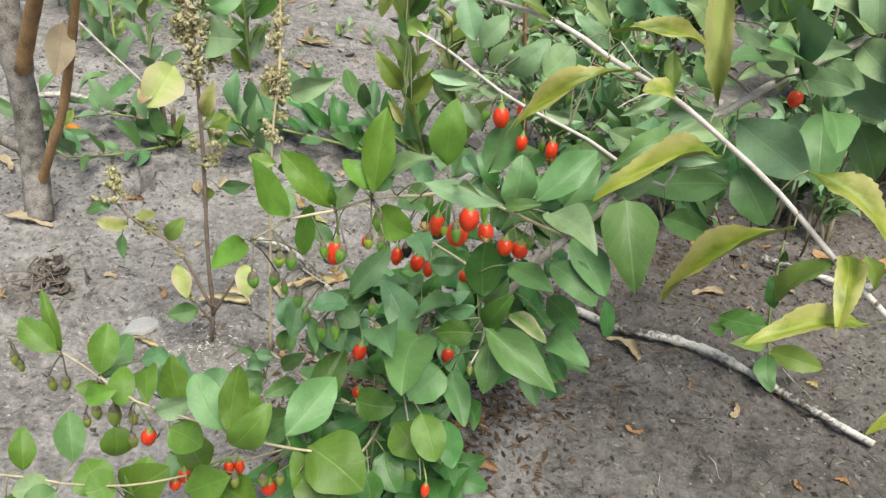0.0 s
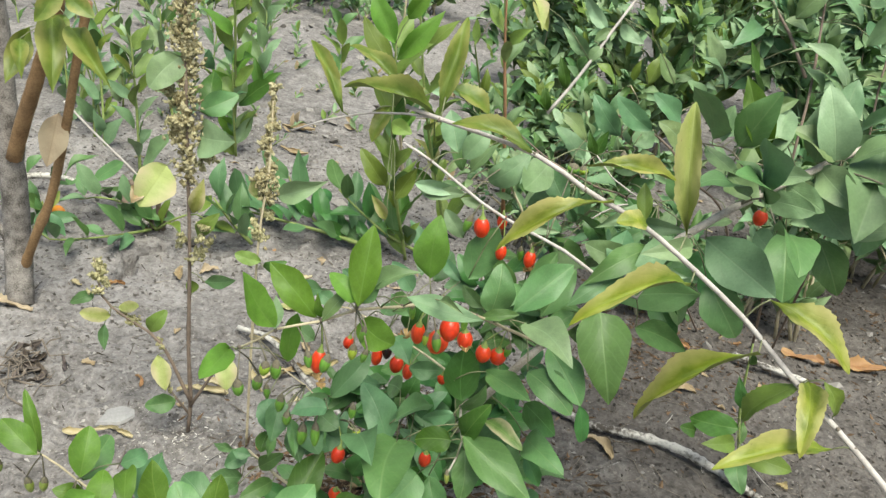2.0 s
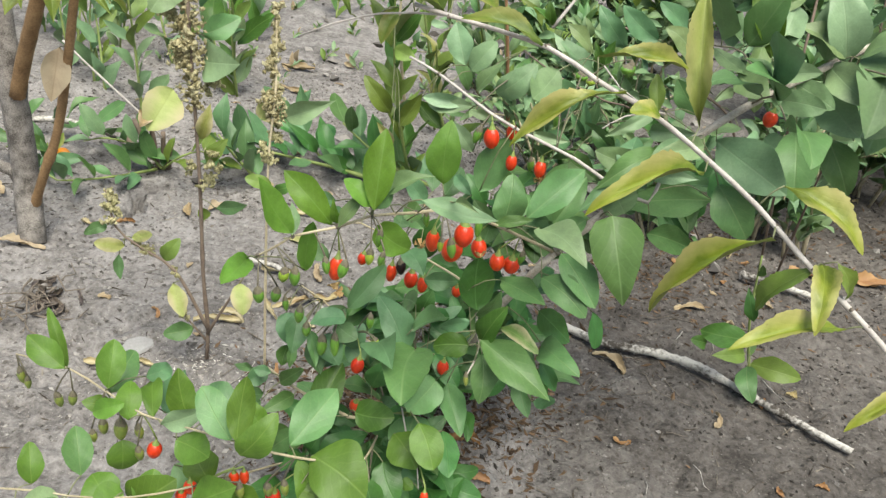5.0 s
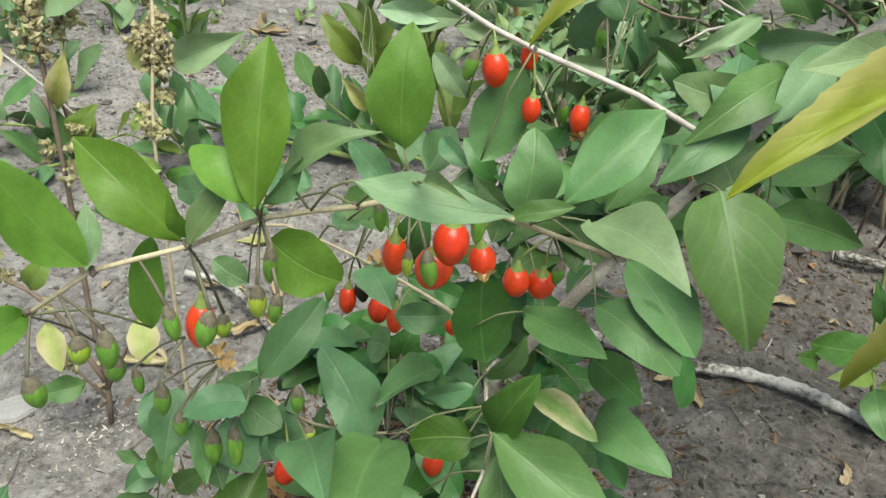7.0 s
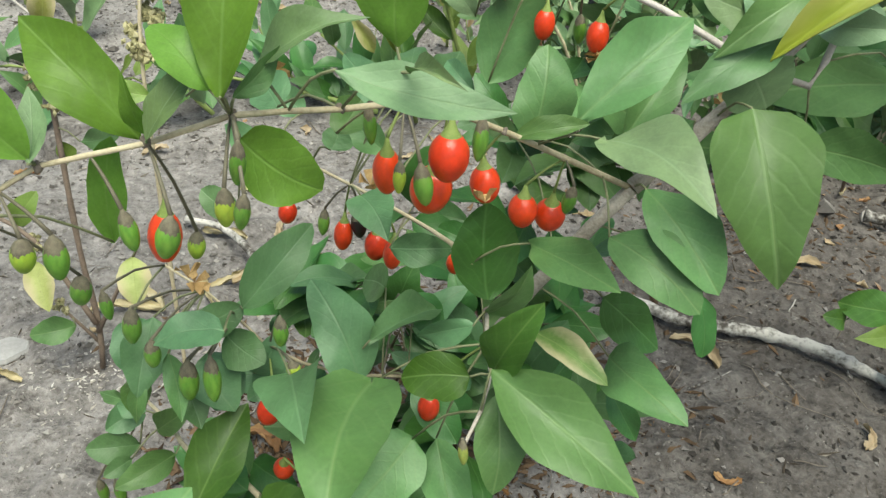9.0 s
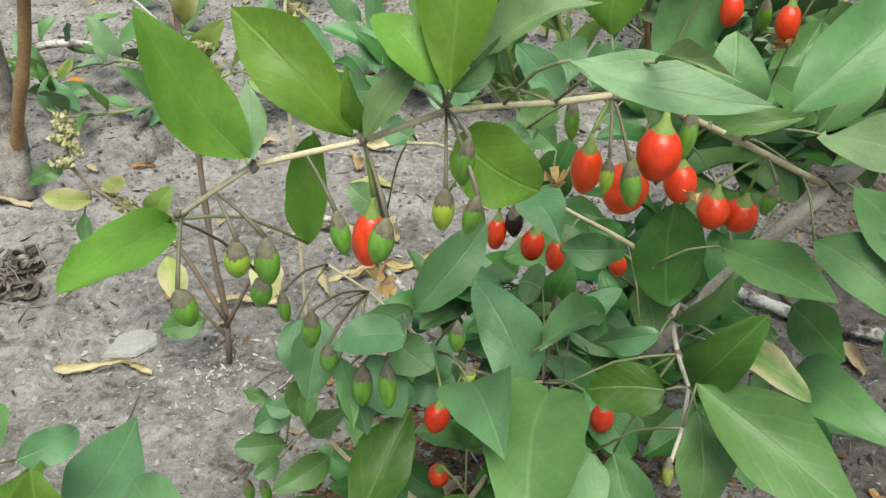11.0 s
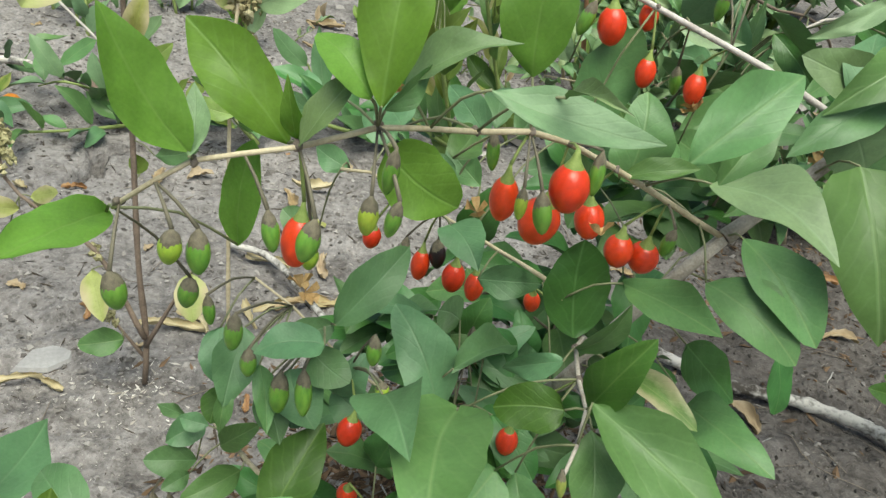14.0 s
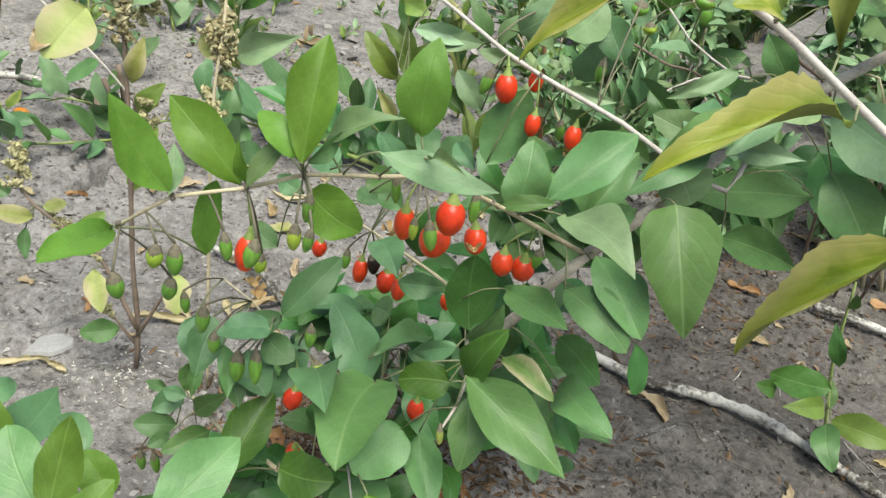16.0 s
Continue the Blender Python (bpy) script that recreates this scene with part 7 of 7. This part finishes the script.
def dead_leaf(place, length, width, heading, curl, kind, label="curled dry leaf lying on the soil"):
    """A dry leaf on the soil, rolled about its midrib, buckled and torn along its edge."""
    verts, faces, slots, uvs = [], [], [], []
    ny, nx = 16, 8
    rng = random.Random(int(place[0] * 9000) + int(place[1] * 7000))
    ph, bend, skew = rng.uniform(0, 6), rng.uniform(-0.5, 0.5), rng.uniform(0.75, 1.3)
    torn = [[rng.uniform(-1, 1) for _ in range(ny + 1)] for _ in (0, 1)]
    for sheet in (0, 1):
        for i in range(ny + 1):
            y = i / ny
            body = math.sin(math.pi * min(1, 0.08 + 0.86 * y ** skew)) ** 0.55
            lift = 0.1 * length * math.sin(2.5 * y + ph) ** 2
            roll = curl * (0.75 + 0.5 * math.sin(5 * y + ph))
            for j in range(nx + 1):
                u = 2 * j / nx - 1
                half = width * 0.5 * body * (0.8 + 0.2 * math.sin(7 * y + ph) + 0.2 * torn[u > 0][i])
                a = u * roll * (1.25 if u > 0 else 0.7)
                r = half / max(roll, 0.15)
                x = r * math.sin(a) + bend * width * (y - 0.5) ** 2 * 4
                z = r * (1 - math.cos(a)) + lift + width * (0.07 * math.sin(9 * y + 5 * u + ph) + 0.05 * math.sin(19 * y - 7 * u)) + width * 0.1 + 0.0008
                verts.append((x, (y - 0.5) * length, max(z, 0.0008) - sheet * 0.0004))
                uvs.append((0.5 + u * 0.4, y))
    row, size = nx + 1, (nx + 1) * (ny + 1)
    for sheet in (0, 1):
        for i in range(ny):
            for j in range(nx):
                q = [sheet * size + i * row + j, sheet * size + i * row + j + 1, sheet * size + (i + 1) * row + j + 1, sheet * size + (i + 1) * row + j]
                faces.append(tuple(q if sheet == 0 else [q[0], q[3], q[2], q[1]]))
                slots.append(sheet)
    ob = tagged(new("dead_leaf", mesh_of("dead_leaf", verts, faces, LEAF[kind], True, slots, uvs)), label, "dead leaf", "dead leaves on the soil")
    ob.matrix_world = Matrix.Translation(on_soil(place[0], place[1])) @ Euler((0, 0, radians(heading))).to_matrix().to_4x4()
    return ob


dead_leaf((0.2788, 0.8363, 0.0000), 0.037, 0.012, 100, 1.0, "tan", "tan dry leaf curled on the soil")
dead_leaf((-0.2824, 0.5585, 0.0000), 0.046, 0.010, 112, 2.3, "straw", "rolled pale dry leaf on the soil")
dead_leaf((-0.2600, 0.5690, 0.0000), 0.026, 0.010, 80, 2.0, "straw", "rolled pale dry leaf on the soil")
dead_leaf((0.1805, 0.6986, 0.0000), 0.040, 0.015, 50, 1.2, "tan", "torn tan dry leaf beside the stick")
dead_leaf((0.5258, 0.9727, 0.0000), 0.075, 0.026, 95, 0.9, "rust", "rust-orange dry leaf on the soil")
dead_leaf((0.4568, 0.9699, 0.0000), 0.053, 0.019, 70, 1.0, "rust", "rust-orange dry leaf on the soil")
dead_leaf((-0.4572, 0.7058, 0.0000), 0.053, 0.012, 90, 1.1, "tan", "long tan dry leaf at the tree's foot")
dead_leaf((-0.5474, 0.8103, 0.0000), 0.035, 0.012, 60, 1.1, "tan")
dead_leaf((-0.1407, 0.7008, 0.0000), 0.044, 0.015, 120, 1.4, "tan")
dead_leaf((-0.2137, 0.6403, -0.0000), 0.048, 0.013, 110, 1.7, "straw")
dead_leaf((-0.2028, 0.6564, 0.0000), 0.035, 0.012, 60, 1.8, "straw")
dead_leaf((-0.1169, 0.7121, 0.0000), 0.044, 0.013, 130, 1.8, "straw")
dead_leaf((-0.1882, 0.7529, 0.0000), 0.040, 0.012, 80, 1.7, "straw")
dead_leaf((-0.1600, 0.6960, 0.0000), 0.034, 0.010, 150, 2.1, "straw")
dead_leaf((-0.1720, 0.6700, 0.0000), 0.040, 0.010, 35, 2.2, "straw")
dead_leaf((-0.1970, 0.8810, 0.0000), 0.040, 0.016, 100, 1.4, "straw")
dead_leaf((-0.1483, 0.7623, -0.0000), 0.035, 0.015, 20, 1.6, "tan")
dead_leaf((-0.0865, 0.5519, 0.0000), 0.026, 0.015, 70, 1.2, "rust")
dead_leaf((-0.0382, 0.5650, 0.0000), 0.031, 0.015, 120, 1.6, "tan")
dead_leaf((0.0133, 0.5791, 0.0000), 0.031, 0.015, 160, 1.6, "tan")
dead_leaf((-0.1838, 0.8263, 0.0000), 0.040, 0.015, 90, 0.8, "lemon", "yellow dry leaf on the soil")
dead_leaf((-0.2065, 0.8537, 0.0000), 0.035, 0.013, 30, 1.3, "tan")
dead_leaf((0.2850, 0.9316, 0.0000), 0.035, 0.012, 60, 1.3, "rust")
dead_leaf((0.3930, 1.1093, 0.0000), 0.044, 0.015, 80, 1.1, "tan")
dead_leaf((-0.3312, 0.8421, 0.0000), 0.035, 0.015, 20, 1.2, "tan")
dead_leaf((-0.3032, 0.8692, 0.0000), 0.026, 0.015, 140, 1.2, "tan")
dead_leaf((-0.0521, 1.1071, -0.0000), 0.026, 0.011, 140, 1.1, "tan")
dead_leaf((-0.3636, 1.4363, 0.0000), 0.062, 0.022, 90, 1.4, "tan")
dead_leaf((-0.3392, 1.3217, 0.0000), 0.053, 0.015, 80, 1.4, "tan")
dead_leaf((-0.0506, 0.5194, 0.0000), 0.026, 0.015, 140, 1.5, "tan")
dead_leaf((0.0296, 0.5313, 0.0000), 0.026, 0.015, 140, 1.5, "rust")
dead_leaf((0.0495, 0.5439, -0.0000), 0.018, 0.009, 30, 1.2, "rust")
dead_leaf((0.1812, 0.5757, 0.0000), 0.016, 0.007, 80, 1.2, "rust")
dead_leaf((0.0549, 0.4967, 0.0000), 0.026, 0.011, 90, 1.4, "rust")
dead_leaf((0.3187, 0.5569, 0.0000), 0.012, 0.007, 10, 1.4, "rust")
dead_leaf((0.3607, 0.5731, -0.0000), 0.012, 0.007, 70, 1.4, "rust")
rng = random.Random(5)
for i in range(90):
    x, y = rng.uniform(-0.7, 0.8), rng.uniform(0.55, 1.7)
    dead_leaf((x, y, 0), rng.uniform(0.007, 0.022), rng.uniform(0.005, 0.011), rng.uniform(0, 360), rng.uniform(0.6, 1.9), rng.choice(["tan", "tan", "tan", "straw", "rust"]))


def bits_of_twig(count, seed):
    rng = random.Random(seed)
    for i in range(count):
        x, y = rng.uniform(-0.6, 0.7), rng.uniform(0.5, 1.6)
        if rng.random() < 0.45:
            x, y = (rng.gauss(0.22, 0.12), rng.gauss(0.66, 0.09)) if i % 2 else (rng.gauss(0.01, 0.06), rng.gauss(0.6, 0.05))
        n, a = rng.uniform(0.008, 0.038), rng.uniform(0, 6.28)
        d = Vector((math.cos(a), math.sin(a), 0)) * n
        k = Vector((-d.y, d.x, 0)) * rng.uniform(-0.6, 0.6)
        p = [Vector((x, y, 0)) + d * t + k * math.sin(math.pi * t) for t in (-0.5, -0.15, 0.2, 0.5)]
        p = [Vector((q.x, q.y, float(ground_height(q.x, q.y)) + 0.0012 + rng.uniform(0, 0.002))) for q in p]
        r = rng.uniform(0.00025, 0.0006)
        v, f = tube([q - p[0] for q in smooth_line(p, 0.006)], r, r * 0.6, 5, 0.15, i)
        ob = tagged(new("twig_scrap", mesh_of("twig_scrap", v, f, [rng.choice([DEAD_TWIG, DEAD_TWIG, DEAD_TWIG, DRY_STICK])])), "thin dry twig scrap lying on the soil", "twig", "twig scraps")
        ob.location = p[0]


bits_of_twig(220, 9)
# dark tangle of dead roots by the tree
tangle = thing("root_tangle", (-0.3777, 0.6043, 0.0000), "dark tangle of dead roots and leaves on the soil", "debris")
for i in range(26):
    c = Vector((-0.3861, 0.6066, 0.0000)) + Vector((rng.gauss(0, 0.016), rng.gauss(0, 0.02), 0))
    a, n = rng.uniform(0, 6.28), rng.uniform(0.012, 0.04)
    pts = [c + Vector((math.cos(a) * n * k + rng.uniform(-0.006, 0.006), math.sin(a) * n * k + rng.uniform(-0.006, 0.006), 0.003 + rng.uniform(0, 0.012))) for k in (-0.6, -0.2, 0.2, 0.6)]
    branch(tangle, "root", pts, rng.uniform(0.0006, 0.0014), 0.0005, DEAD_TWIG)
for i in range(9):
    c = Vector((-0.3861, 0.6066, 0.0000))
    dead_leaf((c.x + rng.gauss(0, 0.022), c.y + rng.gauss(0, 0.03), 0), rng.uniform(0.014, 0.03), rng.uniform(0.008, 0.014), rng.uniform(0, 360), rng.uniform(1.0, 2.0), "dusky", "dark shrivelled leaf among dead roots")
branch(tangle, "root", [(-0.3804, 0.5975, 0.0040), (-0.3534, 0.5958, 0.0040), (-0.3368, 0.6028, 0.0050), (-0.3366, 0.6215, 0.0040)], 0.0012, 0.0006, DEAD_TWIG)
# small orange fruit on the soil
fruit_v, fruit_f = spindle(10, 12, 0.03, 5)
fruit = tagged(new("fallen_fruit", mesh_of("fallen_fruit", [Vector((q.x * 0.013, q.y * 0.013, (q.z + 0.5) * 0.026)) for q in fruit_v], fruit_f,
               [berry_material("orange_fruit", (0.55, 0.2, 0.01), (0.6, 0.22, 0.012), 0.4)])), "small bright orange fruit lying on the soil", "fruit")
fruit.matrix_world = Matrix.Translation(on_soil(*(-0.5290, 0.9193, 0.0000)[:2], 0.006)) @ Euler((1.5, 0, 1.3)).to_matrix().to_4x4()
